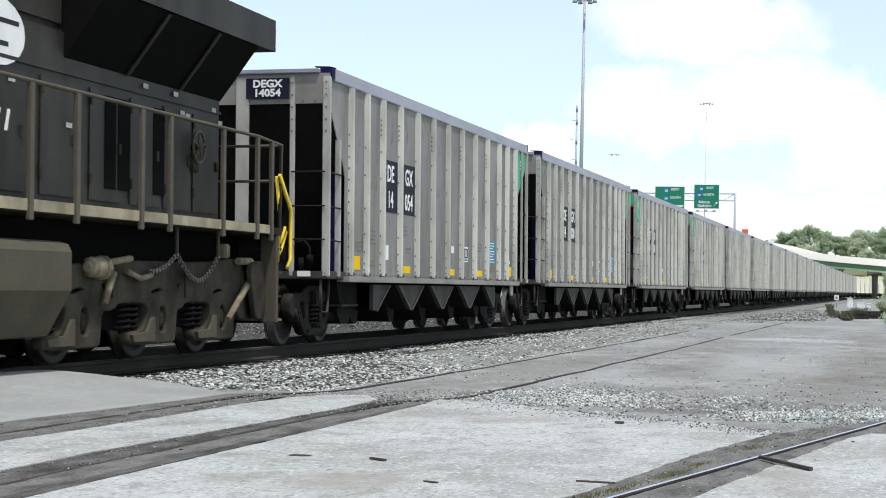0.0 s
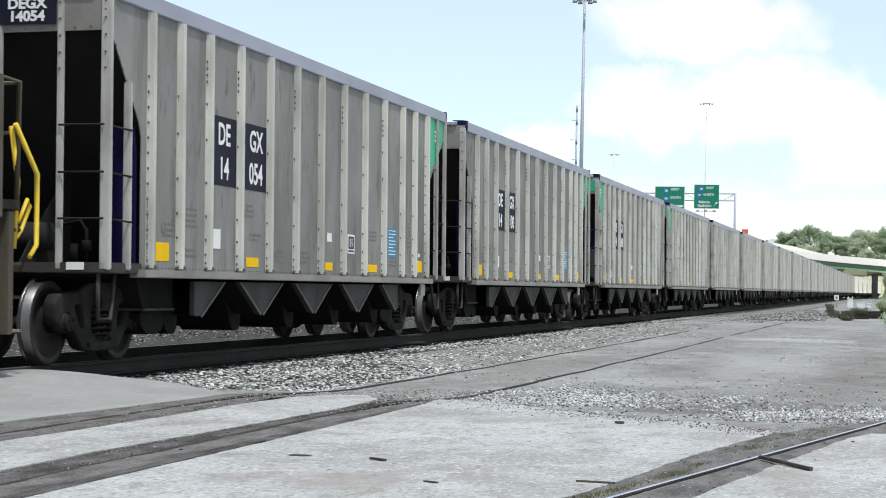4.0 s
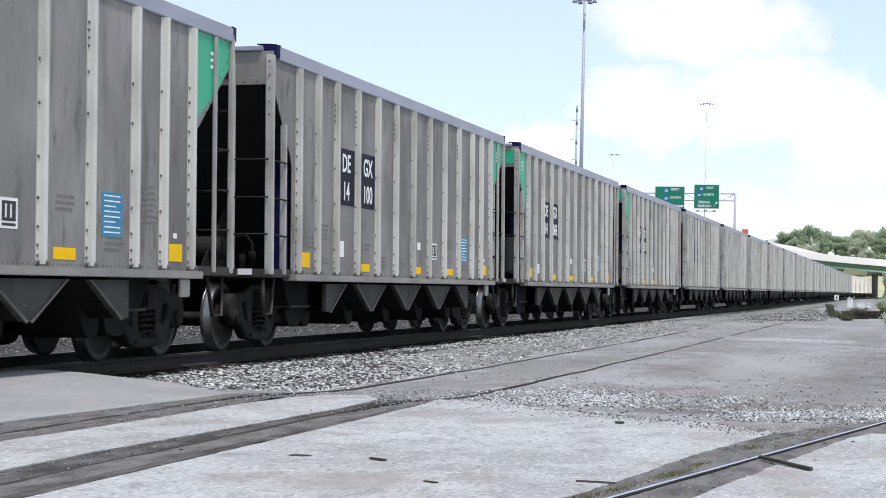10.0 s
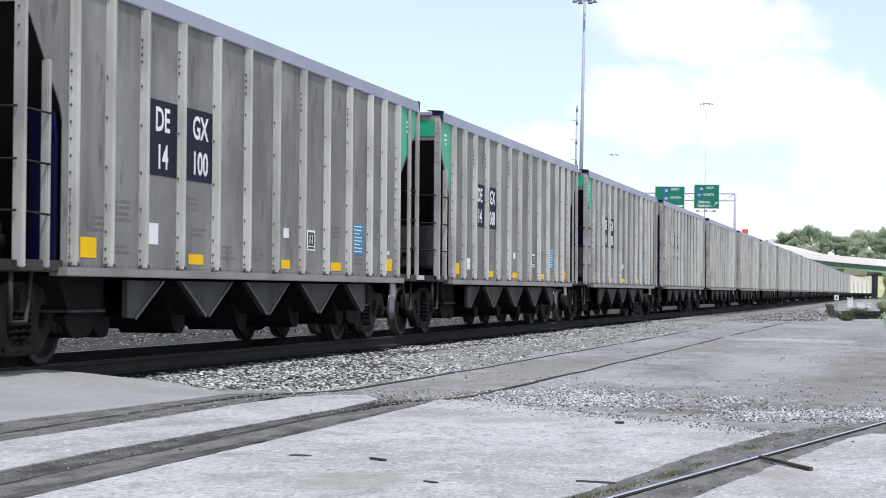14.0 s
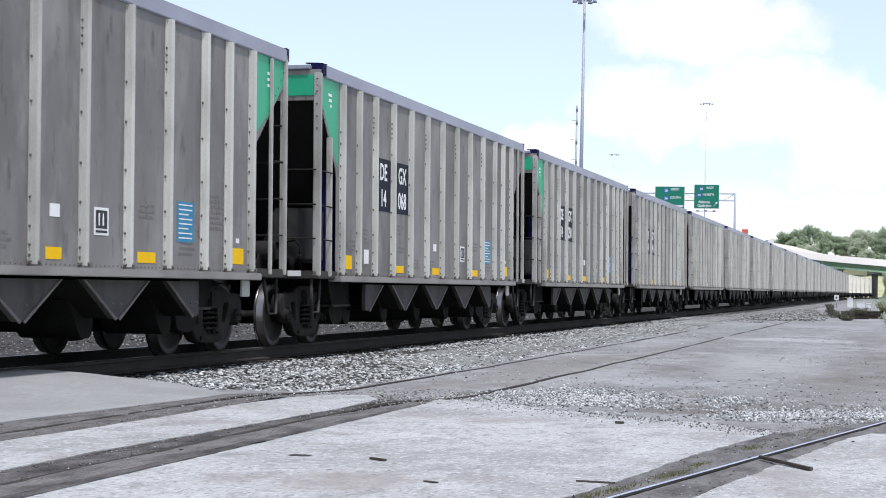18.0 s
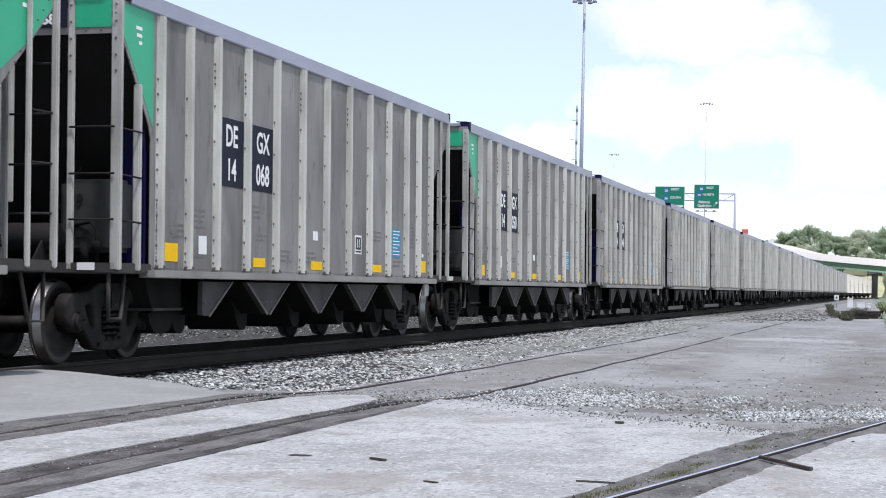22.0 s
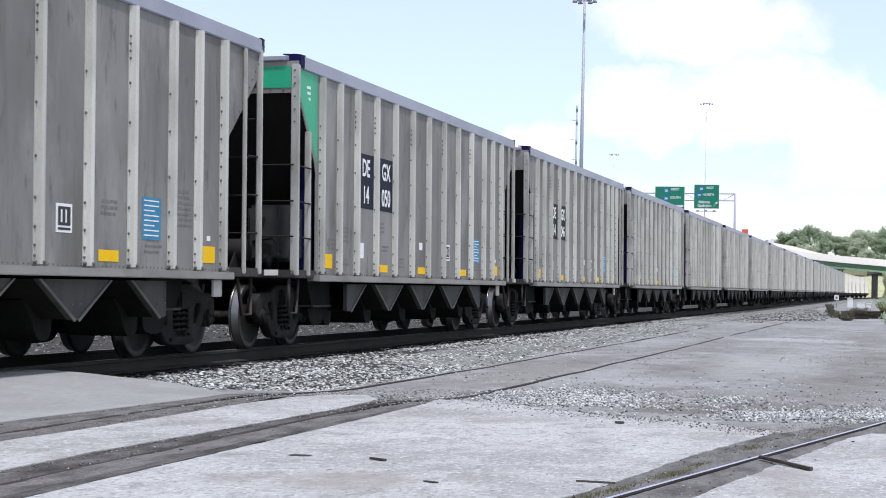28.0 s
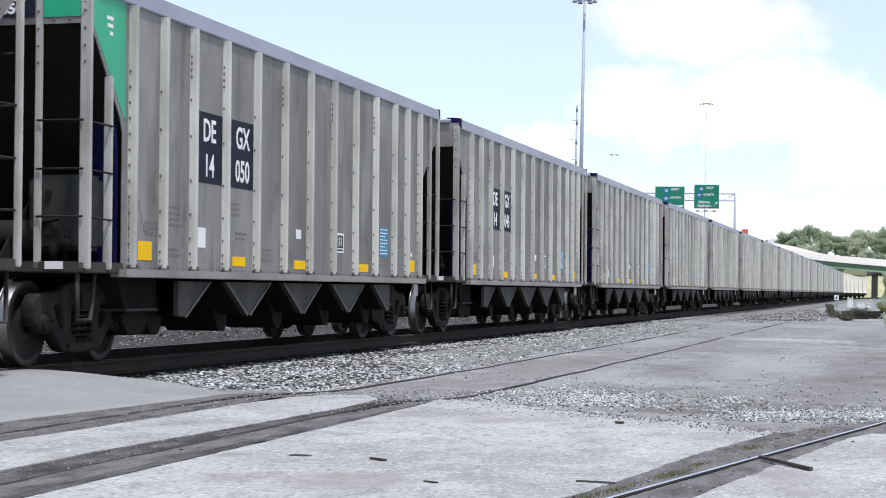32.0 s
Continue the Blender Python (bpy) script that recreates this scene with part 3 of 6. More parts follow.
def ground_height(x, y):
    """Rail top of the main line is zero; the yard lies a little lower and falls away beyond the concrete."""
    h = -0.175 - 0.095 * smooth(16.2, 20.5, y) - 0.10 * smooth(60, 160, y)
    if y > 15:
        h += 0.018 * noise.noise((x * 0.8, y * 0.35, 2.0)) * smooth(15, 19, y)
    if x < 3.4:
        h -= 0.16 * smooth(3.2, 2.2, x) if x < 1.4 else 0.0
    return h


def ground_sheet():
    xs = [-3000, -900, -250, -60, -20, -9, -6, -4.5, -3.2] + [1.2 + 0.35 * i for i in range(38)] + [16, 20, 40, 120, 500, 3000]
    xs.sort()
    ys = [-3000, -600, -120, -30, -8, 0] + [4 + 0.7 * i for i in range(52)] + [42, 46, 52, 60, 75, 100, 140, 200, 300, 450, 700, 1200, 4000]
    verts, faces = [], []
    for y in ys:
        for x in xs:
            verts.append((x, y, ground_height(x, y)))
    w = len(xs)
    for j in range(len(ys) - 1):
        for i in range(w - 1):
            faces.append((j * w + i, j * w + i + 1, (j + 1) * w + i + 1, (j + 1) * w + i))
    return raw_mesh("ground", verts, faces, M["lot"], True)


solid("ground", ground_sheet(), None, "dusty grey yard ground with worn asphalt and fines", "ground", kind="structure")


def pavement(name, outline, top, seed, ramp=None):
    """A worn concrete slab with ragged edges; ramp gives the height of its top at x, y."""
    rnd = random.Random(seed)
    pts = []
    for (x0, y0), (x1, y1) in zip(outline, outline[1:] + outline[:1]):
        steps = max(1, int(math.hypot(x1 - x0, y1 - y0) / 0.14))
        if min(y0, y1) < 4.5 and max(y0, y1) < 4.5:
            steps = 1
        for s in range(steps):
            f = s / steps
            j = 0.009 if steps > 1 and s else 0.0
            x, y = x0 + (x1 - x0) * f, y0 + (y1 - y0) * f
            j += 0.018 * max(0, noise.noise((x * 1.5, y * 1.5, seed)))
            pts.append((x + rnd.uniform(-j, j), y + rnd.uniform(-j, j)))
    bm = bmesh.new()
    upper = [bm.verts.new((x, y, top if ramp is None else ramp(x, y))) for x, y in pts]
    lower = [bm.verts.new((x + rnd.uniform(-0.01, 0.01), y, -0.32)) for x, y in pts]
    n = len(pts)
    face = bm.faces.new(upper)
    if face.normal.z < 0:
        face.normal_flip()
    for i in range(n):
        bm.faces.new((upper[i], upper[(i + 1) % n], lower[(i + 1) % n], lower[i]))
    bmesh.ops.recalc_face_normals(bm, faces=bm.faces[:])
    bmesh.ops.triangulate(bm, faces=[f for f in bm.faces if len(f.verts) > 4])
    return solid(name, bm, M["concrete"], "pale worn concrete slab beside sunken rails", "pavement", kind="structure")


def crossing_height(x, y):
    return -0.14 + 0.145 * smooth(3.0, 1.0, x) * smooth(19.6, 17.0, y)


def crossing_edge(x):
    """Where the crossing slab ends and the ballast begins."""
    pts = ((0.8, 17.6), (1.7, 17.85), (2.1, 18.1), (2.6, 17.65), (3.27, 16.75), (4.0, 15.6))
    for (x0, y0), (x1, y1) in zip(pts, pts[1:]):
        if x <= x1:
            return y0 + (y1 - y0) * (x - x0) / (x1 - x0)
    return pts[-1][1]


def crossing_slab():
    bm = bmesh.new()
    grid = []
    for j in range(40):
        row = []
        for i in range(12):
            u = i / 11
            x = 0.89 + (3.06 - 0.89) * u
            far = crossing_edge(x)
            y = -4.0 + (far + 4.0) * (j / 39) ** 0.7
            if j == 39:
                y += random.uniform(-0.04, 0.04)
            x += 0.22 * smooth(12.2, 16.4, y) * u
            row.append(bm.verts.new((x, y, crossing_height(x, y) - (0.0 if j < 39 else 0.03))))
        grid.append(row)
    low = [[bm.verts.new((v.co.x, v.co.y, -0.35)) for v in row] for row in grid]
    for j in range(39):
        for i in range(11):
            bm.faces.new((grid[j][i], grid[j][i + 1], grid[j + 1][i + 1], grid[j + 1][i])).smooth = True
        for i in (0, 11):
            bm.faces.new((grid[j][i], grid[j + 1][i], low[j + 1][i], low[j][i]))
    for i in range(11):
        for j in (0, 39):
            bm.faces.new((grid[j][i], low[j][i], low[j][i + 1], grid[j][i + 1]))
    bmesh.ops.recalc_face_normals(bm, faces=bm.faces[:])
    return solid("pavement_crossing", bm, M["slab"], "concrete crossing slab ramped up to the main rail", "pavement", kind="structure")


crossing_slab()
pavement("pavement_between_rails", [(3.70, -4.0), (4.62, -4.0), (4.66, 9.5), (4.65, 10.6), (4.73, 12.4), (4.80, 14.0), (4.84, 15.6), (4.80, 16.8), (4.5, 17.4), (4.2, 17.2), (3.98, 16.7), (3.90, 15.6), (3.90, 14.3), (3.86, 12.2), (3.80, 11.2)], -0.14, 3)
pavement("pavement_yard", [(5.34, -3.4), (5.32, 1.0), (5.31, 8.4), (5.32, 9.4), (5.37, 10.4), (5.38, 12.0), (5.33, 13.7), (5.30, 14.9), (5.38, 15.8), (5.32, 17.15), (6.08, 16.8), (6.73, 16.2), (7.3, 15.8), (8.06, 15.45), (8.70, 14.8), (8.58, 14.1), (8.28, 12.4), (8.14, 11.15), (7.95, 9.8), (7.5, 8.0), (6.15, 1.0), (5.40, -3.4)], -0.14, 5)
pavement("pavement_edge", [(8.55, 9.85), (8.75, 11.2), (8.98, 12.7), (9.25, 14.4), (9.42, 15.0), (11, 15.4), (14.5, 15.6), (14.5, -4.0), (5.85, -4.0), (6.75, 1.0), (8.0, 7.3)], -0.14, 7)

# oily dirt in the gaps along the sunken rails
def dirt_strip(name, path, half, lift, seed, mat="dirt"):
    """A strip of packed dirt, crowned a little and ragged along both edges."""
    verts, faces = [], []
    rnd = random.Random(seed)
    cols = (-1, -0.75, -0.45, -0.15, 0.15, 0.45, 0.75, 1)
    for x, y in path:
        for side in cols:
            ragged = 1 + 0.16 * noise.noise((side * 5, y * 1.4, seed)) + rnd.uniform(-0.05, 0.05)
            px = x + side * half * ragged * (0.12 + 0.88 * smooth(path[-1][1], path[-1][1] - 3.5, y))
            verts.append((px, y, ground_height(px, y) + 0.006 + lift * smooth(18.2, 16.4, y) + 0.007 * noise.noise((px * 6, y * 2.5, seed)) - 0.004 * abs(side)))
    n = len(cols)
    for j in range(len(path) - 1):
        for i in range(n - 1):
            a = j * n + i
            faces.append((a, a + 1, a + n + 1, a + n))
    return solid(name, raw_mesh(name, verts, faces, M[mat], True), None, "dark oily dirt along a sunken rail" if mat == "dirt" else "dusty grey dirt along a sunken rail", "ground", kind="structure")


def steps(a, b, n):
    return [a + (b - a) * i / (n - 1) for i in range(n)]


FAR_RAIL = [(3.485 + 0.11 * smooth(14.0, 26.0, y) + 0.05 * smooth(26, 40, y) - 0.35 * smooth(44, 80, y), y) for y in steps(-4, 66, 330)]
NEAR_RAIL = [(4.985 + 0.11 * smooth(12.0, 24.0, y) + 0.10 * smooth(24, 40, y) + 0.10 * smooth(44, 80, y), y) for y in steps(-4, 78, 390)]
RIGHT_RAIL = [(6.25 + 0.194 * y + 0.0004 * y * y, y) for y in steps(-3, 17.4, 130)]
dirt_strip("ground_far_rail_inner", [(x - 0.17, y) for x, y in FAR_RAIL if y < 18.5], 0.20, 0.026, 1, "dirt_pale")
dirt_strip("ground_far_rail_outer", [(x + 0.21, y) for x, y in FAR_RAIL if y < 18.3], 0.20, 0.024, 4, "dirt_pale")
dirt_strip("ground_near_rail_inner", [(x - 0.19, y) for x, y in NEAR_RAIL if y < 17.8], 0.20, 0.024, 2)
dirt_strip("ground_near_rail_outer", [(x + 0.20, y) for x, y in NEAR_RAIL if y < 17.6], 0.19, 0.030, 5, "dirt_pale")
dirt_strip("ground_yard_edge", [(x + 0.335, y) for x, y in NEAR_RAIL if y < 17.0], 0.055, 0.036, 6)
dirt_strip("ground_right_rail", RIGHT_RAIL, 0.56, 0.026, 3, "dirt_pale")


def rail_mesh(path, heights, mats, head=0.036, tall=0.17, foot=0.07):
    """A rail swept along path: foot, web and head; heights are those of its running face."""
    prof = [(-foot, -tall), (-foot, -tall + 0.012), (-0.009, -tall + 0.03), (-0.009, -0.045), (-head, -0.038), (-head, -0.008), (-head + 0.01, 0.0),
            (head - 0.01, 0.0), (head, -0.008), (head, -0.038), (0.009, -0.045), (0.009, -tall + 0.03), (foot, -tall + 0.012), (foot, -tall)]
    n = len(prof)
    verts, faces, shiny = [], [], []
    for i, ((x, y), z) in enumerate(zip(path, heights)):
        x0, y0 = path[max(0, i - 1)]
        x1, y1 = path[min(len(path) - 1, i + 1)]
        s = Vector((y1 - y0, -(x1 - x0), 0)).normalized()
        for dx, dz in prof:
            verts.append((x + s.x * dx, y + s.y * dx, z + dz))
    for i in range(len(path) - 1):
        for k in range(n):
            a, b = i * n + k, i * n + (k + 1) % n
            faces.append((a, b, b + n, a + n))
            shiny.append(1 if k == 6 else 0)
    faces += [tuple(range(n)), tuple(range((len(path) - 1) * n, len(path) * n))[::-1]]
    shiny += [0, 0]
    me = raw_mesh("rail", verts, faces, mats[0])
    me.materials.append(mats[1])
    me.polygons.foreach_set("material_index", shiny)
    return me


solid("siding_rail", rail_mesh(FAR_RAIL, [ground_height(*p) + 0.012 + 0.018 * smooth(18.2, 16.4, p[1]) - 0.006 * smooth(20, 30, p[1]) - 0.005 * smooth(44, 66, p[1]) for p in FAR_RAIL], (M["rust"], M["old_rail"])), None, "rusty rail sunk in concrete and dirt", "rail", "siding rails")
solid("siding_rail", rail_mesh(NEAR_RAIL, [ground_height(*p) + 0.014 + 0.021 * smooth(18.2, 16.4, p[1]) - 0.004 * smooth(13.0, 10.0, p[1]) - 0.008 * smooth(20, 30, p[1]) - 0.005 * smooth(44, 78, p[1]) for p in NEAR_RAIL], (M["rust"], M["old_rail"])), None, "rusty rail sunk in concrete and dirt", "rail", "siding rails")
solid("sunken_rail", rail_mesh(RIGHT_RAIL, [ground_height(*p) + 0.046 for p in RIGHT_RAIL], (M["rust"], M["dull_shine"]), 0.024), None, "polished steel rail in a weedy dirt gap", "rail")

# ---- main line ----
bed_us = [-60 + 2.0 * i for i in range(60)] + [60 + 10.0 * i for i in range(60)]


def ballast_bed():
    cross = [(-26, -0.42), (-15, -0.30), (-8, -0.25), (-5.2, -0.26), (-4.0, -0.24), (-2.6, -0.21), (-1.5, -0.185), (-0.95, -0.17), (-0.72, -0.20), (0.72, -0.20), (0.88, -0.165), (1.45, -0.17), (1.9, -0.19), (2.5, -0.225), (3.1, -0.245), (3.55, -0.30)]
    verts, faces = [], []
    for u in bed_us:
        m = on_track(u)
        for x, z in cross:
            wob = 0.02 * noise.noise((x * 1.3, u * 0.5, 5.0))
            y_drop = -0.09 * smooth(19.5, 15.5, u) * smooth(0.9, 1.3, x)
            p = m @ Vector((x, 0, 0))
            verts.append((p.x, p.y, z + wob + y_drop - 0.1 * smooth(60, 160, u) * smooth(2.2, 3.4, abs(x))))
    n = len(cross)
    for j in range(len(bed_us) - 1):
        for i in range(n - 1):
            faces.append((j * n + i, j * n + i + 1, (j + 1) * n + i + 1, (j + 1) * n + i))
    me = raw_mesh("ballast_bed", verts, faces, M["ballast"], True)
    me.materials.append(M["fines"])
    me.polygons.foreach_set("material_index", [1 if i >= 12 and bed_us[j] > 24 else 0 for j in range(len(bed_us) - 1) for i in range(n - 1)])
    return me


solid("ballast_bed", ballast_bed(), None, "pale crushed stone ballast under the main line", "ballast", kind="structure")

track = thing("main_track", Matrix.Identity(4), "main line track on wooden ties in ballast", "track", kind="structure")
for side in (-1, 1):
    pts, zs = [], []
    for u in bed_us:
        p = on_track(u) @ Vector((side * 0.753, 0, 0))
        pts.append((p.x, p.y))
        zs.append(p.z)
    part("rail", rail_mesh(pts, zs, (M["old_rail"], M["shine"])), None, track, "rail with a polished running face")
tie_mesh = mesh_of(box(B(), -1.28, 1.28, -0.11, 0.11, -0.33, -0.165, 0.012), "tie", M["tie"])
for i in range(230):
    u = 4 + 0.53 * i
    ob = part("tie", tie_mesh, None, track)
    ob.matrix_basis = on_track(u) @ pose(random.uniform(-0.03, 0.03), 0, random.uniform(-0.012, 0.0), 0, 0, random.uniform(-0.8, 0.8))


def stones(name, count, spread, size, seed, label, mat="stone", category="gravel"):
    """Loose angular stones, each its own island; spread(rnd) gives x, y and the height of the ground."""
    rnd = np.random.RandomState(seed)
    gold = (1 + 5 ** 0.5) / 2
    ico = np.array([(-1, gold, 0), (1, gold, 0), (-1, -gold, 0), (1, -gold, 0), (0, -1, gold), (0, 1, gold), (0, -1, -gold), (0, 1, -gold), (gold, 0, -1), (gold, 0, 1), (-gold, 0, -1), (-gold, 0, 1)]) / 1.9
    tri = np.array([(0, 11, 5), (0, 5, 1), (0, 1, 7), (0, 7, 10), (0, 10, 11), (1, 5, 9), (5, 11, 4), (11, 10, 2), (10, 7, 6), (7, 1, 8), (3, 9, 4), (3, 4, 2), (3, 2, 6), (3, 6, 8), (3, 8, 9), (4, 9, 5), (2, 4, 11), (6, 2, 10), (8, 6, 7), (9, 8, 1)])
    if size[1] < 0.04 or mat != "stone":
        ico = np.array([(1, 0, 0), (0, 1, 0), (-1, 0, 0), (0, -1, 0), (0, 0, 1), (0, 0, -1)]) * 1.1
        tri = np.array([(0, 1, 4), (1, 2, 4), (2, 3, 4), (3, 0, 4), (1, 0, 5), (2, 1, 5), (3, 2, 5), (0, 3, 5)])
    n = len(ico)
    verts = np.empty((count, n, 3))
    for i in range(count):
        x, y, z = spread(rnd)
        s = size[0] + (size[1] - size[0]) * rnd.random_sample() ** 2
        body = ico * (0.55 + 0.85 * rnd.random_sample((n, 1))) * (s * 0.5 * np.array([1.35, 0.95, 0.75]))
        a = rnd.random_sample() * math.tau
        c, d = math.cos(a), math.sin(a)
        verts[i] = np.stack([body[:, 0] * c - body[:, 1] * d + x, body[:, 0] * d + body[:, 1] * c + y, body[:, 2] + z + s * 0.12], 1)
    faces = (tri[None] + n * np.arange(count)[:, None, None]).reshape(-1, 3)
    me = bpy.data.meshes.new(name)
    me.vertices.add(count * n)
    me.vertices.foreach_set("co", verts.ravel())
    me.loops.add(faces.size)
    me.loops.foreach_set("vertex_index", faces.ravel())
    me.polygons.add(len(faces))
    me.polygons.foreach_set("loop_start", np.arange(0, faces.size, 3))
    me.update(calc_edges=True)
    me.materials.append(M[mat])
    return solid(name, me, None, label, category, kind="stuff")


BED_X = [(-2.6, -0.21), (0.88, -0.165), (1.45, -0.17), (1.9, -0.19), (2.5, -0.225), (3.1, -0.245), (3.55, -0.285), (9, -0.285)]


def bed_height(x, y):
    for (x0, z0), (x1, z1) in zip(BED_X, BED_X[1:]):
        if x <= x1:
            return max(z0 + (z1 - z0) * (x - x0) / (x1 - x0), ground_height(x, y)) - 0.01 - 0.09 * smooth(19.5, 15.5, y) * smooth(0.9, 1.3, x)
    return ground_height(x, y)


def near_ballast(rnd):
    while True:
        y = 15.5 + 62 * rnd.random_sample() ** 1.7
        x = 1.06 + 2.39 * rnd.random_sample() ** 1.05
        edge = crossing_edge(x) + 0.02
        if y < edge:
            continue
        thin = smooth(3.0, 1.9, x) if y > 27 else 1.0
        if rnd.random_sample() < 0.25 + 0.75 * thin * (0.5 + 0.5 * smooth(-0.25, 0.1, noise.noise((x * 0.9, y * 0.25, 1)))):
            return x, y, bed_height(x, y)


stones("ballast_stones", 47000, near_ballast, (0.013, 0.054), 11, "loose pale grey crushed stone ballast beside the rail")


def far_side(rnd):
    x, y = -0.95 - 15 * rnd.random_sample() ** 1.3, 12 + 60 * rnd.random_sample() ** 1.4
    return x, y, -0.205 if x > -2.6 else -0.245


def distant_ballast(rnd):
    y = 72 + 130 * rnd.random_sample() ** 1.5
    x = 0.9 + 3.6 * rnd.random_sample()
    return x, y, (bed_height(x, y) if x < 3.4 else ground_height(x, y)) - 0.06 * smooth(80, 140, y)


stones("ballast_stones_distant", 10000, distant_ballast, (0.025, 0.07), 15, "coarse grey ballast along the distant rail", "dull")
stones("ballast_stones_beyond", 18000, far_side, (0.025, 0.07), 12, "dark grey stone ballast beyond the track", "dark_stone")


def patches(rnd):
    while True:
        x, y = 4.9 + 8.5 * rnd.random_sample(), 16.3 + 12 * rnd.random_sample() ** 1.3
        a = math.exp(-(((x - 6.05) / 0.75) ** 2 + ((y - 19.8) / 1.5) ** 2))
        b = math.exp(-(((x - 8.95 - 0.15 * (y - 18)) / 0.6) ** 2 + ((y - 18.3) / 1.5) ** 2))
        m = math.exp(-(((x - 7.75) / 0.25) ** 2 + ((y - 20.8) / 1.0) ** 2))
        c = 0.03 * math.exp(-((y - 19) / 4) ** 2)
        edge = 17.3 - 0.62 * max(0, x - 5.2)
        if y > edge and rnd.random_sample() < max(a, 0.7 * b, 0.35 * m, c) * (0.4 + smooth(-0.2, 0.3, noise.noise((x * 1.3, y * 0.6, 9)))):
            return x, y, ground_height(x, y)


stones("gravel_patches", 19000, patches, (0.008, 0.036), 13, "scattered pale gravel on the dusty yard", "pebble")


def crumbs(rnd):
    k = rnd.random_sample()
    if k < 0.05:
        p = NEAR_RAIL[rnd.randint(66, 104)]
        return p[0] + rnd.normal() * 0.14, p[1] + rnd.uniform(-0.2, 0.2), -0.142
    if k < 0.22:
        p = RIGHT_RAIL[rnd.randint(58, 124)]
        return p[0] + rnd.normal() * 0.25, p[1] + rnd.uniform(-0.2, 0.2), -0.144
    x, y = rnd.uniform(3.4, 9.5), 17 + 35 * rnd.random_sample() ** 1.5
    return x, y, ground_height(x, y)


stones("gravel_crumbs", 1300, crumbs, (0.006, 0.024), 14, "small pale stones scattered along the sunken rails", "dull")


def yard_stones(rnd):
    """Stones strewn thinly over the yard, more between the siding rails and towards the ballast."""
    while True:
        x, y = 3.5 + 7.5 * rnd.random_sample() ** 1.4, 17.3 + 60 * rnd.random_sample() ** 1.8
        if y > 17.6 and rnd.random_sample() < 0.05 + smooth(0.05, 0.5, noise.noise((x * 0.8, y * 0.22, 4))):
            return x, y, ground_height(x, y)


stones("yard_stones", 2000, yard_stones, (0.007, 0.030), 17, "small stones strewn over the dusty yard", "stone")


def end_gravel(rnd):
    """Gravel and dust where the concrete gives out between the siding rails."""
    while True:
        x, y = 3.5 + 2.0 * rnd.random_sample(), 14.4 + 6.5 * rnd.random_sample()
        gap = 4.66 < x < 5.34 or 3.2 < x < 3.85
        if (y > 17.0 or gap) and rnd.random_sample() < smooth(13.5, 17.0, y) * smooth(24.0, 18.5, y):
            return x, y, -0.150 if gap and y < 17.2 else ground_height(x, y)


stones("end_gravel", 5200, end_gravel, (0.006, 0.022), 18, "fine grey gravel where the concrete gives out", "dull")


def clods(rnd):
    """Dirt crumbs, thickest along the ragged edges of the dirt strips."""
    k, s = rnd.random_sample(), (1 if rnd.random_sample() < 0.5 else -1)
    if rnd.random_sample() < 0.14:
        u = rnd.random_sample() ** 0.6
        (x0, y0), (x1, y1) = ((5.4, 17.0), (8.06, 15.45)) if k < 0.6 else ((8.06, 15.45), (8.68, 14.85))
        off = abs(rnd.normal()) * 0.35
        return x0 + (x1 - x0) * u + 0.08 * rnd.normal(), y0 + (y1 - y0) * u - off, -0.137
    if k < 0.4:
        p, half = NEAR_RAIL[rnd.randint(50, 108)], 0.27
    elif k < 0.7:
        p, half = FAR_RAIL[rnd.randint(56, 98)], 0.26
    else:
        p, half = RIGHT_RAIL[rnd.randint(58, 128)], 0.34
    x = p[0] + (0.01 if k < 0.7 else 0) + s * (half + rnd.normal() * 0.05) if rnd.random_sample() < 0.7 else p[0] + rnd.normal() * half
    return x, p[1] + rnd.uniform(-0.2, 0.2), -0.146


stones("dirt_clods", 6500, clods, (0.004, 0.018), 16, "dark dirt crumbs along the edges of the dirt strips", "crumb", "dirt")


# ---- litter on the concrete ----
def plank(name, p, q, w, h, mat, label, category):
    p, q = Vector(p), Vector(q)
    length = (q - p).length
    bm = box(B(), 0, length, -w / 2, w / 2, 0, h, min(w, h) * 0.2)
    for v in bm.verts:
        v.co.y += 0.15 * w * math.sin(v.co.x * 9)
        v.co.z += 0.12 * h * math.sin(v.co.x * 13)
    turn = (q - p).to_track_quat("X", "Z").to_matrix().to_4x4()
    return solid(name, bm, mat, label, category, m=Matrix.Translation(p) @ turn)


plank("wood_scrap", (8.74, 12.25, -0.130), (9.10, 11.64, -0.138), 0.030, 0.022, M["wood"], "dark splintered stick lying across the polished rail", "stick")
plank("twig", (7.83, 10.37, -0.1385), (8.06, 10.35, -0.1385), 0.012, 0.010, M["wood"], "thin dry twig on the concrete edge", "twig")
plank("wood_chip", (6.39, 11.10, -0.139), (6.51, 11.0, -0.139), 0.026, 0.014, M["wood"], "small dark wood chip on the concrete", "chip")
plank("wood_chip", (7.03, 9.98, -0.139), (7.12, 9.93, -0.139), 0.02, 0.008, M["wood"], "thin dark chip on the concrete", "chip")
plank("wood_chip", (7.37, 14.94, -0.139), (7.44, 14.91, -0.139), 0.03, 0.02, M["wood"], "small dark clod on the concrete", "chip")
plank("paper_scrap", (4.85, 11.89, -0.162), (4.96, 11.81, -0.160), 0.05, 0.006, M["plain_white"], "small white paper scrap in the dirt by the rail", "litter")


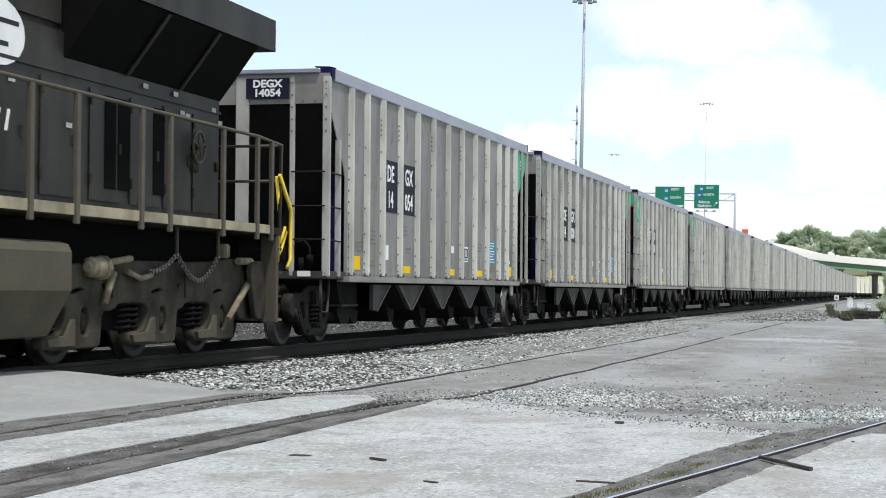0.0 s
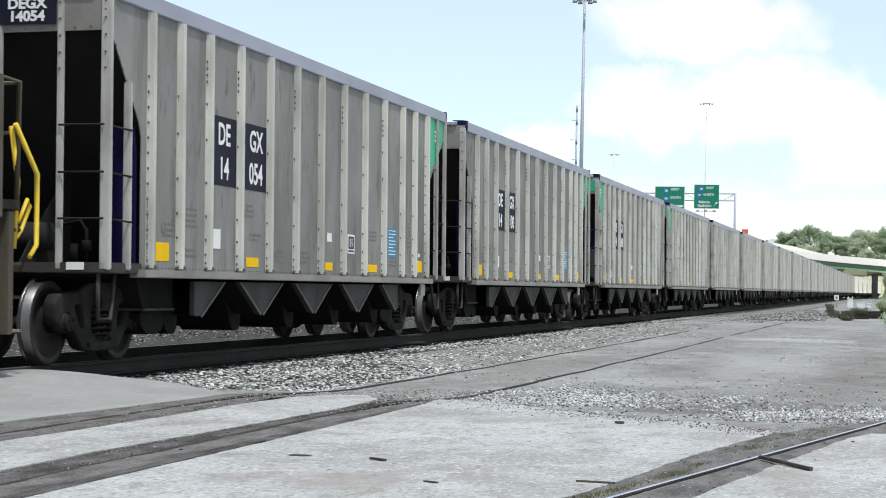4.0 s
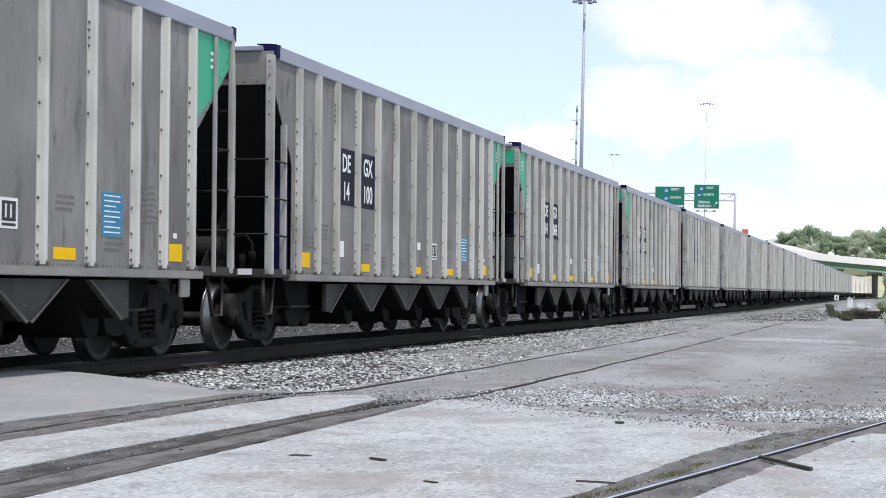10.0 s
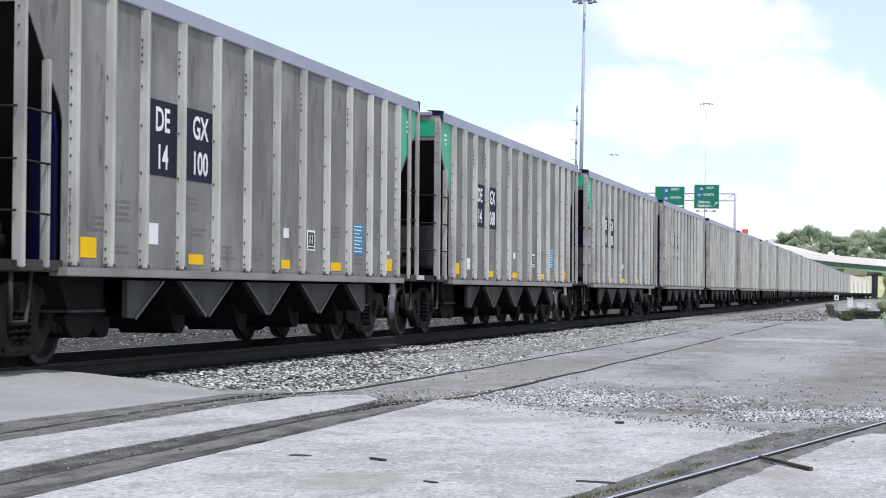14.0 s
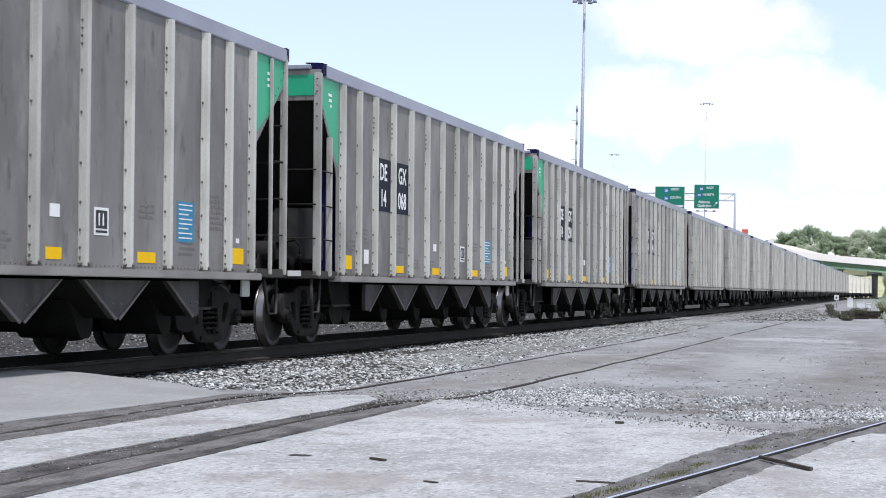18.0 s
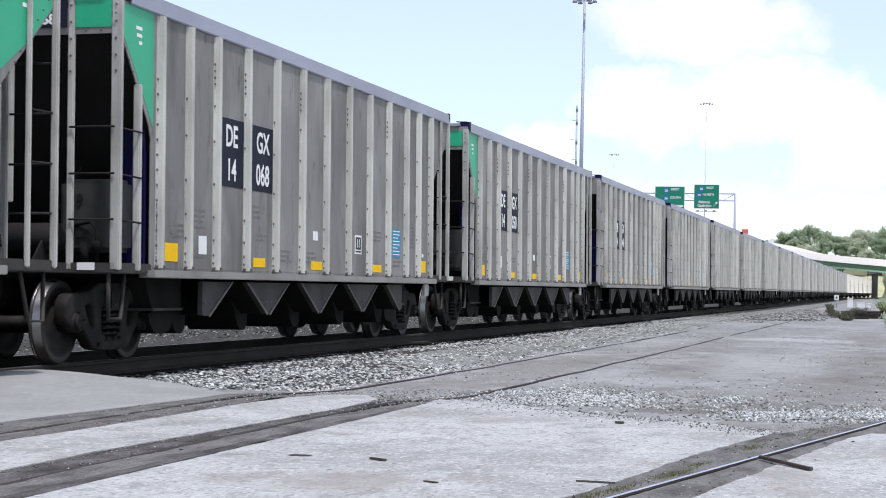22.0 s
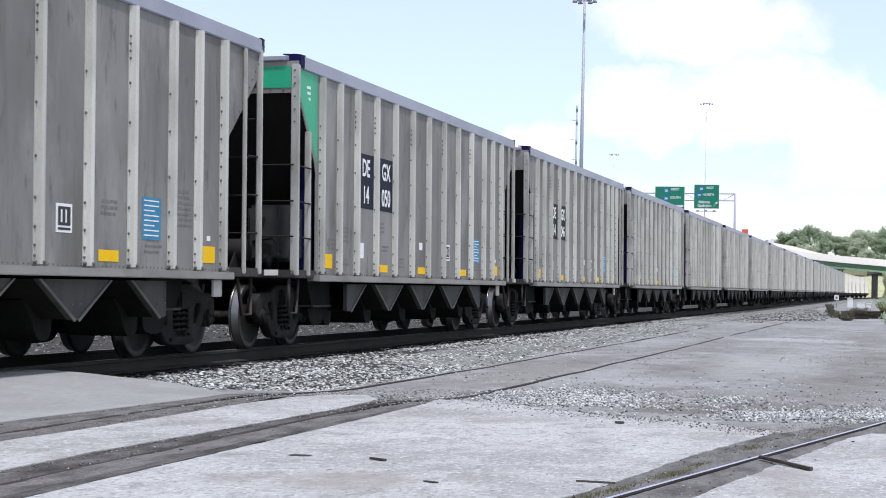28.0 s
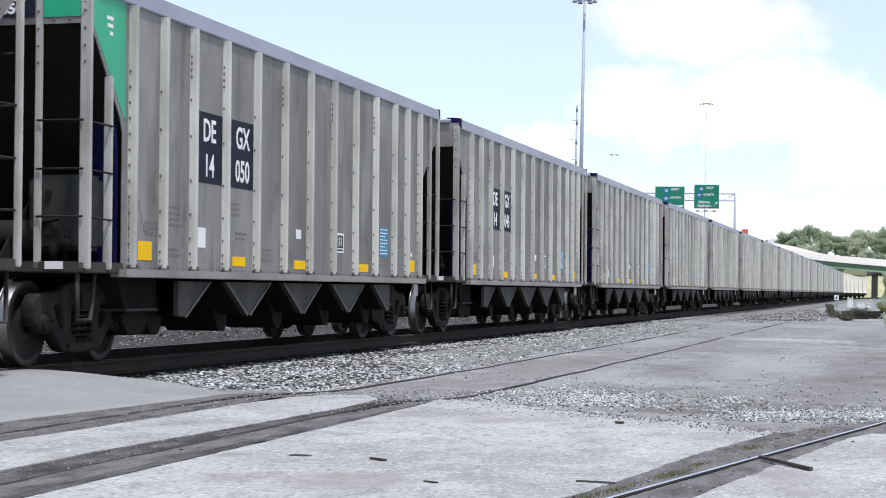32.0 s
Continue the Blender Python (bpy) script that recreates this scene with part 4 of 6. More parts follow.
def stain(x, y, rx, ry, seed):
    rnd = random.Random(seed)
    verts = [(x, y, -0.1362)]
    for k in range(18):
        a = k * math.tau / 18
        r = rnd.uniform(0.75, 1.1)
        verts.append((x + rx * r * math.cos(a), y + ry * r * math.sin(a), -0.1362))
    faces = [(0, 1 + k, 1 + (k + 1) % 18) for k in range(18)]
    solid("tar_patch", raw_mesh("tar_patch", verts, faces, M["dirt"]), None, "dark tar patch on pale concrete", "stain", kind="structure")


stain(5.91, 11.12, 0.085, 0.06, 1)


# ---- weeds ----
def weed_mesh(name, count, spread, height, seed, mat):
    rnd = random.Random(seed)
    verts, faces = [], []
    for _ in range(count):
        x, y, z = spread(rnd)
        a, lean, h = rnd.uniform(0, math.tau), rnd.uniform(0.1, 0.7), height * rnd.uniform(0.4, 1.0)
        w = 0.06 * h + 0.002
        dx, dy = math.cos(a), math.sin(a)
        k = len(verts)
        verts += [(x - dy * w, y + dx * w, z), (x + dy * w, y - dx * w, z), (x + dx * h * lean * 0.5 + dy * w * 0.7, y + dy * h * lean * 0.5 - dx * w * 0.7, z + h * 0.6),
                  (x + dx * h * lean * 0.5 - dy * w * 0.7, y + dy * h * lean * 0.5 + dx * w * 0.7, z + h * 0.6), (x + dx * h * lean, y + dy * h * lean, z + h)]
        faces += [(k, k + 1, k + 2, k + 3), (k + 3, k + 2, k + 4)]
    return raw_mesh(name, verts, faces, mat)


def by_right_rail(rnd):
    cx, cy, sx, sy = rnd.choice([(8.03, 9.75, 0.035, 0.22), (8.10, 10.1, 0.03, 0.22), (8.29, 11.05, 0.035, 0.22), (8.31, 11.15, 0.03, 0.2), (8.37, 11.65, 0.03, 0.18),
                                 (8.62, 13.2, 0.04, 0.25), (9.0, 14.8, 0.05, 0.4)])
    y = cy + rnd.gauss(0, sy)
    return cx + 0.19 * (y - cy) + rnd.gauss(0, sx), y, -0.150


def yard_tufts(rnd):
    cx, cy = rnd.choice([(7.5, 21.3), (7.7, 20.9), (9.4, 16.3), (8.9, 15.9), (10.2, 17.5), (9.1, 33.0), (9.35, 28.0), (9.3, 36.0)])
    x, y = cx + rnd.gauss(0, 0.25), cy + rnd.gauss(0, 0.35)
    return x, y, ground_height(x, y)


solid("weeds", weed_mesh("weeds", 1700, by_right_rail, 0.020, 21, M["grass"]), None, "low green and dry weeds along the sunken rail", "weeds", kind="stuff")
solid("weeds_in_yard", weed_mesh("weeds_in_yard", 700, yard_tufts, 0.018, 22, M["grass"]), None, "sparse dry weed tufts in the gravel", "weeds", kind="stuff")


def scrub(x, y, z, rx, ry, h, count, seed, mat, label):
    """A bush: short stems and many leaf blades, with an uneven outline."""
    rnd = random.Random(seed)
    bush = thing("bush", pose(x, y, z), label, "bush", "bushes by the yard")
    bm = B()
    tips = []
    for _ in range(9):
        a, r = rnd.uniform(0, math.tau), rnd.random() ** 0.6
        tip = Vector((math.cos(a) * r * rx, math.sin(a) * r * ry, h * rnd.uniform(0.45, 1.0)))
        rod(bm, (tip.x * 0.15, tip.y * 0.15, -0.05), tip, 0.02, 0.006, 5)
        tips.append(tip)
    part("stems", bm, M["bark"], bush)
    verts, faces = [], []
    for _ in range(count):
        t = rnd.choice(tips) * rnd.uniform(0.25, 1.0) + Vector((rnd.gauss(0, rx * 0.16), rnd.gauss(0, ry * 0.16), rnd.gauss(0, h * 0.1)))
        t.z = max(0.02, t.z)
        s = rnd.uniform(0.03, 0.09) * (0.6 + h * 0.5)
        u = Vector((rnd.gauss(0, 1), rnd.gauss(0, 1), rnd.gauss(0, 1))).normalized()
        v = u.orthogonal().normalized()
        k = len(verts)
        verts += [t - u * s, t + v * s * 0.5, t + u * s, t - v * s * 0.5]
        faces.append((k, k + 1, k + 2, k + 3))
    part("leaves", raw_mesh("leaves", verts, faces, mat), None, bush)
    return bush


def tree(x, y, z, h, r, seed, pale, label):
    rnd = random.Random(seed)
    whole = thing("tree", pose(x, y, z), label, "tree", "trees behind the overpass")
    bm = B()
    rod(bm, (0, 0, -1.5), (0, 0, h * 0.45), h * 0.03, h * 0.018, 8)
    blobs = []
    for k in range(15):
        a = k * 2.4 + rnd.uniform(-0.4, 0.4)
        top = Vector((math.cos(a) * r * rnd.uniform(0.3, 0.85), math.sin(a) * r * rnd.uniform(0.3, 0.85), h * rnd.uniform(0.45, 0.95)))
        rod(bm, (0, 0, h * rnd.uniform(0.2, 0.44)), top, h * 0.012, h * 0.003, 5)
        blobs.append((top, r * rnd.uniform(0.20, 0.42)))
    blobs.append((Vector((0, 0, h * 0.86)), r * 0.45))
    part("trunk", bm, M["bark"], whole)
    verts, faces = [], []
    for c, b in blobs:
        for _ in range(210):
            d = Vector((rnd.gauss(0, 1), rnd.gauss(0, 1), rnd.gauss(0, 0.8)))
            t = c + d.normalized() * b * rnd.uniform(0.35, 1.3)
            s = rnd.uniform(0.14, 0.40)
            u = Vector((rnd.gauss(0, 1), rnd.gauss(0, 1), rnd.gauss(0, 1))).normalized()
            v = u.orthogonal().normalized()
            k = len(verts)
            verts += [t - u * s, t + v * s * 0.7, t + u * s, t - v * s * 0.7]
            faces.append((k, k + 1, k + 2, k + 3))
    part("crown", raw_mesh("crown", verts, faces, M["leaf_pale" if pale else "leaf"]), None, whole)
    return whole


# hill behind the overpass
def hill_height(x, y):
    return -0.3 + 15.5 * smooth(120, 20, abs(x + 22)) * smooth(560, 700, y) * smooth(1000, 800, y)


hv, hf = [], []
for j in range(25):
    for i in range(41):
        px, py = -180 + 8.0 * i, 545 + 20.0 * j
        hv.append((px, py, hill_height(px, py) + 0.8 * noise.noise((px * 0.05, py * 0.05, 3)) - 0.4))
for j in range(24):
    for i in range(40):
        hf.append((j * 41 + i, j * 41 + i + 1, (j + 1) * 41 + i + 1, (j + 1) * 41 + i))
solid("hillside", raw_mesh("hillside", hv, hf, M["hill"], True), None, "scrub-covered hillside behind the overpass", "hill", kind="structure")

rt = random.Random(77)
CREST = [(-39, 15.5), (-35, 20.5), (-31, 23.6), (-27, 25.4), (-22, 25.6), (-17, 24.4), (-13, 22.8), (-9, 21.4), (-5.5, 24.5), (-2, 25.0), (1.0, 22.4), (4.5, 25.0), (8, 25.6), (12, 25.0), (17, 25.5)]
for i, (tx, ttop) in enumerate(CREST):
    for layer, dy in enumerate((0, -38, -75)):
        if layer and rt.random() < 0.15:
            continue
        ty = 700 + dy + rt.uniform(-12, 12)
        bx = 9.6 + (tx - 9.6) * ty / 700 + (0 if layer == 0 else rt.uniform(-2.5, 2.5))
        base = hill_height(bx, ty) - 0.3
        top = 0.98 + (ttop - 0.98) * ty / 700 - (0.0, 3.2, 6.0)[layer] - rt.uniform(0, 1.2)
        h = max(5.0, top - base)
        pale = i in (7, 8, 9) or (layer and rt.random() < 0.12)
        tree(bx, ty, base, h, min(4.6, h * 0.42) * rt.uniform(0.85, 1.2), 100 + 7 * i + layer, pale,
             "pale grey-green leafy tree on the hill" if pale else "dark green leafy tree on the hill")

# ---- overpass ----
DECK = [(-95, 570, 17.5), (-60, 505, 15.6), (-40, 470, 14.6), (-29.34, 452, 13.9), (-22.25, 440, 12.6), (-19.17, 434, 11.97), (-14.13, 426, 10.74), (-8.71, 419, 9.77), (-3.53, 413, 9.17), (1.47, 408, 8.73), (7.26, 403, 8.25), (15.65, 398, 7.6), (30, 391, 6.9), (60, 382, 6.2), (110, 372, 5.6)]


def deck_points(n=5):
    out = []
    for i in range(len(DECK) - 1):
        p = [Vector(DECK[max(0, min(len(DECK) - 1, i + k))]) for k in (-1, 0, 1, 2)]
        for s in range(n):
            b = s / n
            out.append(0.5 * ((2 * p[1]) + (p[2] - p[0]) * b + (2 * p[0] - 5 * p[1] + 4 * p[2] - p[3]) * b * b + (3 * p[1] - p[0] - 3 * p[2] + p[3]) * b**3))
    out.append(Vector(DECK[-1]))
    return out


def swept(points, prof, name, mat):
    """prof: (sideways, up) seen from the yard side, swept along points."""
    verts, faces = [], []
    n = len(prof)
    for i, p in enumerate(points):
        t = points[min(len(points) - 1, i + 1)] - points[max(0, i - 1)]
        s = Vector((-t.y, t.x, 0)).normalized()
        for a, b in prof:
            verts.append(p + s * a + Vector((0, 0, b)))
    for i in range(len(points) - 1):
        for k in range(n):
            a, b = i * n + k, i * n + (k + 1) % n
            faces.append((a, b, b + n, a + n))
    faces += [tuple(range(n)), tuple(range((len(points) - 1) * n, len(points) * n))[::-1]]
    me = raw_mesh(name, verts, faces, mat)
    bm = bmesh.new()
    bm.from_mesh(me)
    bmesh.ops.recalc_face_normals(bm, faces=bm.faces[:])
    bm.to_mesh(me)
    bm.free()
    return me


dp = deck_points()
over = thing("overpass", Matrix.Identity(4), "curved highway overpass with pale parapet and green girders", "bridge", kind="structure")
part("parapet", swept(dp, [(-0.18, 0.0), (0.18, 0.0), (0.25, -1.45), (-0.72, -1.45), (-0.62, -1.15)], "parapet", M["parapet"]), None, over, "pale concrete parapet with sunlight in its colour")
part("parapet", swept(dp, [(6.0, -0.5), (6.3, -0.5), (6.35, -1.15), (5.95, -1.15)], "parapet", M["parapet"]), None, over)
part("deck", swept(dp, [(-0.35, -1.16), (6.5, -1.16), (6.5, -1.45), (-0.35, -1.45)], "deck", M["parapet"]), None, over, "pale concrete deck")
for off in (0.35, 2.2, 4.1, 5.9):
    part("girder", swept(dp, [(off - 0.05, -1.46), (off + 0.05, -1.46), (off + 0.05, -2.75), (off + 0.3, -2.76), (off + 0.3, -2.82), (off - 0.3, -2.82), (off - 0.3, -2.76), (off - 0.05, -2.75)], "girder", M["girder"]), None, over, "green painted steel girder")
part("girder_flange", swept(dp, [(-0.75, -2.60), (0.0, -2.45), (0.0, -2.83), (-0.75, -2.83)], "girder_flange", M["girder_lit"]), None, over, "girder flange with sunlight in its pale green colour")
for px, py, top, low in ((5.0, 406, 5.05, -0.4), (-19.5, 437, 8.9, -0.4), (30.5, 393, 3.9, -0.4)):
    part("pier", box(B(), px - 0.72, px + 0.62, py - 0.6, py + 0.6, low, top, 0.05), M["pier"], over, "dark concrete bridge pier")
part("pier_cap", box(B(), 3.4, 6.4, 404.0, 415.0, 5.06, 5.55, 0.05), M["pier"], over)
part("parapet_block", box(B(), -19.9, -18.6, 433.0, 434.4, 11.0, 12.9, 0.06), M["plain_white"], over, "white block at the parapet")


# ---- highway masts and signs ----
def mast(x, y, low, top, r, label, mat="galv", head=1.0):
    whole = thing("high_mast_light", pose(x, y, low), label, "light mast", "highway light masts")
    h = top - low
    part("pole", rod(B(), (0, 0, 0), (0, 0, h), r, r * 0.45, 12), M[mat], whole)
    bm = B()
    for k in range(16):
        a, b = k * math.tau / 16, (k + 1) * math.tau / 16
        rod(bm, (0.75 * math.cos(a), 0.75 * math.sin(a), h - 0.1), (0.75 * math.cos(b), 0.75 * math.sin(b), h - 0.1), 0.05 * head, sides=5)
        if k % 4 == 0:
            rod(bm, (0, 0, h - 0.1), (0.75 * math.cos(a), 0.75 * math.sin(a), h - 0.1), 0.04, sides=5)
    part("ring", bm, M[mat], whole)
    for k in range(6):
        a = k * math.tau / 6 + 0.1
        c = Vector((1.05 * math.cos(a), 1.05 * math.sin(a), h - 0.15))
        bm = rod(B(), c + Vector((0, 0, -0.22)), c + Vector((0, 0, 0.2)), 0.28 * head, 0.1 * head, 10)
        part("luminaire", bm, M[mat], whole)
    return whole


mast(-22.95, 190, -0.4, 31.4, 0.27, "tall grey high-mast light pole beside the highway")
mast(-25.3, 340, -0.4, 35.7, 0.12, "slender pale high-mast light pole far off", "pale_galv", 0.6)
mast(-56.2, 430, -0.4, 32.8, 0.10, "distant pale high-mast light pole", "pale_galv", 0.8)

tpole = thing("transmission_pole", pose(-30.5, 230, -0.4), "grey steel transmission pole with short insulator arms", "utility pole")
part("pole", rod(B(), (0, 0, 0), (0, 0, 24.6), 0.17, 0.10, 10), M["galv"], tpole)
for k, zz in enumerate((24.3, 22.6, 20.1, 17.6)):
    bm = rod(B(), (0, 0, zz - 0.5), (0.02, 0, zz + 0.25), 0.15, 0.11, 8)
    part("bracket", bm, M["galv"], tpole)
    if k:
        part("insulator_arm", tube(B(), [(0, 0, zz), (-0.8, 0, zz + 0.1)], 0.035), M["galv"], tpole)

gantry = thing("sign_gantry", pose(-13.66, 270, -0.4), "overhead highway sign gantry of grey tubular steel", "sign gantry")
part("post", rod(B(), (0, 0, 0), (0, 0, 15.6), 0.2, 0.17, 10), M["galv"], gantry)
part("post", rod(B(), (-26, 0, 0), (-26, 0, 15.6), 0.2, 0.17, 10), M["galv"], gantry)
for zz in (14.50, 15.52):
    part("chord", rod(B(), (-26, 0, zz), (0, 0, zz), 0.085, sides=8), M["galv"], gantry)
for k in range(14):
    part("web", rod(B(), (-26 + k * 1.857, 0, 14.5 if k % 2 else 15.52), (-26 + (k + 1) * 1.857, 0, 15.52 if k % 2 else 14.5), 0.04, sides=6), M["galv"], gantry)


def highway_sign(x0, x1, z0, z1, label, rows):
    s = thing("highway_sign", pose((x0 + x1) / 2, 269.7, z0), label, "road sign", "overhead highway signs")
    w, h = x1 - x0, z1 - z0
    part("border", box(B(), -w / 2, w / 2, -0.03, 0.03, 0, h, 0.02), M["white"], s, "white sign border")
    part("panel", box(B(), -w / 2 + 0.06, w / 2 - 0.06, -0.045, -0.031, 0.06, h - 0.06), M["sign"], s, "green sign panel")
    for kind, text, size, dx, dz in rows:
        if kind == "text":
            write("legend", text, size, M["white"], s, (dx, -0.05, dz), FRONT, "white lettering", 0.012)
        elif kind == "bar":
            part("legend_bar", box(B(), dx - text, dx + text, -0.05, -0.046, dz - size / 2, dz + size / 2), M["white"], s)
        elif kind == "shield":
            pts = [(-0.36, 0.30), (0.0, 0.36), (0.36, 0.30), (0.40, 0.0), (0.22, -0.3), (0.0, -0.42), (-0.22, -0.3), (-0.40, 0.0)]
            part("route_shield", prism(B(), [(dx + a * size, dz + b * size) for a, b in pts], 1, -0.052, -0.046), M["shield"], s, "blue route shield")
            write("route_number", text, 0.36 * size, M["white"], s, (dx, -0.055, dz - 0.02), FRONT, "white numerals", 0.01)
        elif kind == "arrow":
            part("arrow", tube(B(), [(dx - 0.25, -0.05, dz - 0.3), (dx + 0.2, -0.05, dz + 0.25)], 0.05), M["white"], s)
            part("arrow_head", prism(B(), [(dx + 0.3, dz + 0.38), (dx + 0.28, dz + 0.02), (dx - 0.02, dz + 0.28)], 1, -0.052, -0.046), M["white"], s)
    part("bracket", box(B(), -0.08, 0.08, 0.03, 0.25, 0.3, h - 0.3), M["galv"], s)
    return s


highway_sign(-25.43, -21.02, 12.6, 16.14, "green overhead highway sign naming west and south routes", [
    ("shield", "20", 0.95, -0.55, 2.88), ("text", "WEST", 0.34, 0.75, 3.08), ("shield", "59", 0.95, -0.55, 1.72), ("text", "SOUTH", 0.34, 0.85, 1.86), ("bar", 1.1, 0.3, 0.9, 0.62)])
highway_sign(-19.67, -15.95, 12.89, 16.46, "green overhead highway sign naming Atlanta and Gadsden", [
    ("shield", "20", 0.95, -0.80, 2.90), ("text", "EAST", 0.34, 0.5, 3.06), ("shield", "59", 0.95, -1.10, 1.98), ("text", "NORTH", 0.34, 0.25, 2.05),
    ("text", "Atlanta", 0.42, -0.35, 0.98), ("text", "Gadsden", 0.42, -0.30, 0.42), ("arrow", "", 0, 1.3, 0.65)])
lamps = thing("sign_light_bar", pose(-17.8, 268.9, 12.45), "row of small grey sign lights on a bar", "sign light")
part("bar", rod(B(), (-1.7, 0, 0), (1.7, 0, 0), 0.035, sides=6), M["galv"], lamps)
part("arm", rod(B(), (0, 0, 0), (0, 1.0, 0.75), 0.04, sides=6), M["galv"], lamps)
for dx in (-1.2, 0.0, 1.2):
    part("lamp_head", box(B(), dx - 0.22, dx + 0.22, -0.12, 0.12, -0.06, 0.2, 0.03), M["galv"], lamps)

board = thing("red_board", pose(-16.97, 330, -0.4), "small red sign board on a post far off", "sign")
part("post", rod(B(), (0, 0.1, 0), (0, 0.1, 11.6), 0.1, sides=8), M["galv"], board)
part("panel", box(B(), -0.56, 0.56, -0.05, 0.05, 11.5, 12.35, 0.02), M["red"], board, "red panel")

# ---- things at the yard's end ----
marker = thing("track_marker", pose(4.45, 165, -0.40), "small white square track marker on a post", "sign")
part("post", rod(B(), (0, 0, 0), (0, 0, 0.95), 0.035, sides=8), M["galv"], marker)
part("plate", box(B(), -0.2, 0.2, -0.05, -0.03, 0.70, 1.15, 0.008), M["plain_white"], marker, "white plate")
part("symbol", box(B(), -0.08, 0.08, -0.056, -0.052, 0.82, 1.02), M["stencil"], marker, "dark square mark")
for bx, bw, bh in ((5.50, 0.26, 0.85), (6.45, 0.36, 0.50), (7.15, 0.2, 0.40)):
    drum = thing("white_cabinet", pose(bx, 170, -0.40), "small white equipment cabinet beside the track", "cabinet", "trackside cabinets")
    part("body", box(B(), -bw, bw, -0.3, 0.3, 0, bh, 0.05), M["plain_white"], drum)
    part("lid", box(B(), -bw - 0.03, bw + 0.03, -0.33, 0.33, bh + 0.001, bh + 0.06, 0.02), M["plain_white"], drum)
rd = random.Random(5)
for k in range(11):
    px, py = 7.6 + 0.42 * (k % 4) + rd.uniform(-0.1, 0.1), 90 + 3.4 * k + rd.uniform(-1, 1)
    t = solid("old_tie", box(B(), -1.25, 1.25, -0.12, 0.12, 0, 0.2, 0.015), M["tie"], "discarded dark railway tie lying in weeds", "railway tie", "discarded ties",
              m=pose(px, py, ground_height(px, py) - 0.05, 0, rd.uniform(-2, 2), rd.uniform(-70, 70)))
scrub(6.55, 96, -0.36, 0.5, 3.0, 0.34, 900, 31, M["brush"], "brown brushy weeds among discarded ties")
scrub(7.15, 92, -0.36, 0.6, 2.5, 0.44, 1100, 32, M["brush"], "brown brushy weeds among discarded ties")
scrub(7.45, 85, -0.36, 0.4, 1.6, 0.30, 700, 33, M["brush"], "dry weedy bush beside the track")
scrub(6.15, 100, -0.36, 0.25, 1.5, 0.75, 500, 37, M["brush"], "tall thin dry weeds beside the track")


def rubble(rnd):
    """A low spill of dark coarse stone between the track and the yard's end."""
    while True:
        x, y = 2.4 + 4.2 * rnd.random_sample(), 78 + 55 * rnd.random_sample()
        if rnd.random_sample() < math.exp(-(((x - 4.6) / 1.3) ** 2)) * (0.3 + smooth(-0.2, 0.3, noise.noise((x * 0.7, y * 0.12, 6)))):
            return x, y, ground_height(x, y) + 0.06 * rnd.random_sample()


stones("rubble", 5200, rubble, (0.03, 0.11), 19, "grey coarse rubble spilled at the yard's end", "dull")
scrub(8.8, 135, -0.38, 1.0, 2.5, 1.1, 1100, 34, M["leaf"], "dark green bush at the yard's edge")
scrub(9.62, 70, -0.33, 0.55, 3.0, 0.62, 1500, 35, M["leaf"], "low green bush at the yard's edge")
scrub(9.0, 142, -0.40, 0.8, 3.0, 0.75, 900, 41, M["brush"], "low dark weeds behind the discarded ties")
scrub(9.6, 150, -0.40, 1.1, 3.0, 1.0, 900, 42, M["brush"], "brown brushy weeds behind the discarded ties")
scrub(7.5, 118, -0.38, 0.7, 2.0, 0.45, 700, 43, M["brush"], "brown brushy weeds among discarded ties")
scrub(8.9, 128, -0.36, 0.7, 1.2, 0.7, 600, 36, M["grass"], "low green weeds at the yard's edge")
ivy = thing("ivy_pole", pose(8.0, 300, -0.4), "old pole overgrown with pale ivy", "ivy")
part("post", rod(B(), (0, 0, 0), (0, 0, 4.3), 0.14, 0.12, 8), M["bark"], ivy)
rv = random.Random(9)
verts, faces = [], []
for _ in range(1100):
    zz = rv.uniform(0, 4.4)
    rr = 0.55 * (0.7 + 0.5 * math.sin(zz * 2.2)) * rv.uniform(0.3, 1.1)
    a = rv.uniform(0, math.tau)
    t = Vector((rr * math.cos(a), rr * math.sin(a), zz))
    u = Vector((rv.gauss(0, 1), rv.gauss(0, 1), rv.gauss(0, 1))).normalized()
    v = u.orthogonal().normalized()
    s = rv.uniform(0.08, 0.2)
    k = len(verts)
    verts += [t - u * s, t + v * s, t + u * s, t - v * s]
    faces.append((k, k + 1, k + 2, k + 3))
part("leaves", raw_mesh("leaves", verts, faces, M["leaf_pale"]), None, ivy)
slope_v, slope_f = [], []
for j in range(8):
    for i in range(20):
        px, py = -60 + 6.3 * i, 470 + 9 * j
        slope_v.append((px, py, -0.6 + 6.2 * smooth(470, 530, py) + 0.6 * noise.noise((px * 0.2, py * 0.2, 8))))
for j in range(7):
    for i in range(19):
        slope_f.append((j * 20 + i, j * 20 + i + 1, (j + 1) * 20 + i + 1, (j + 1) * 20 + i))
solid("embankment", raw_mesh("embankment", slope_v, slope_f, M["bank"], True), None, "weedy sunlit embankment beyond the overpass", "slope", kind="structure")

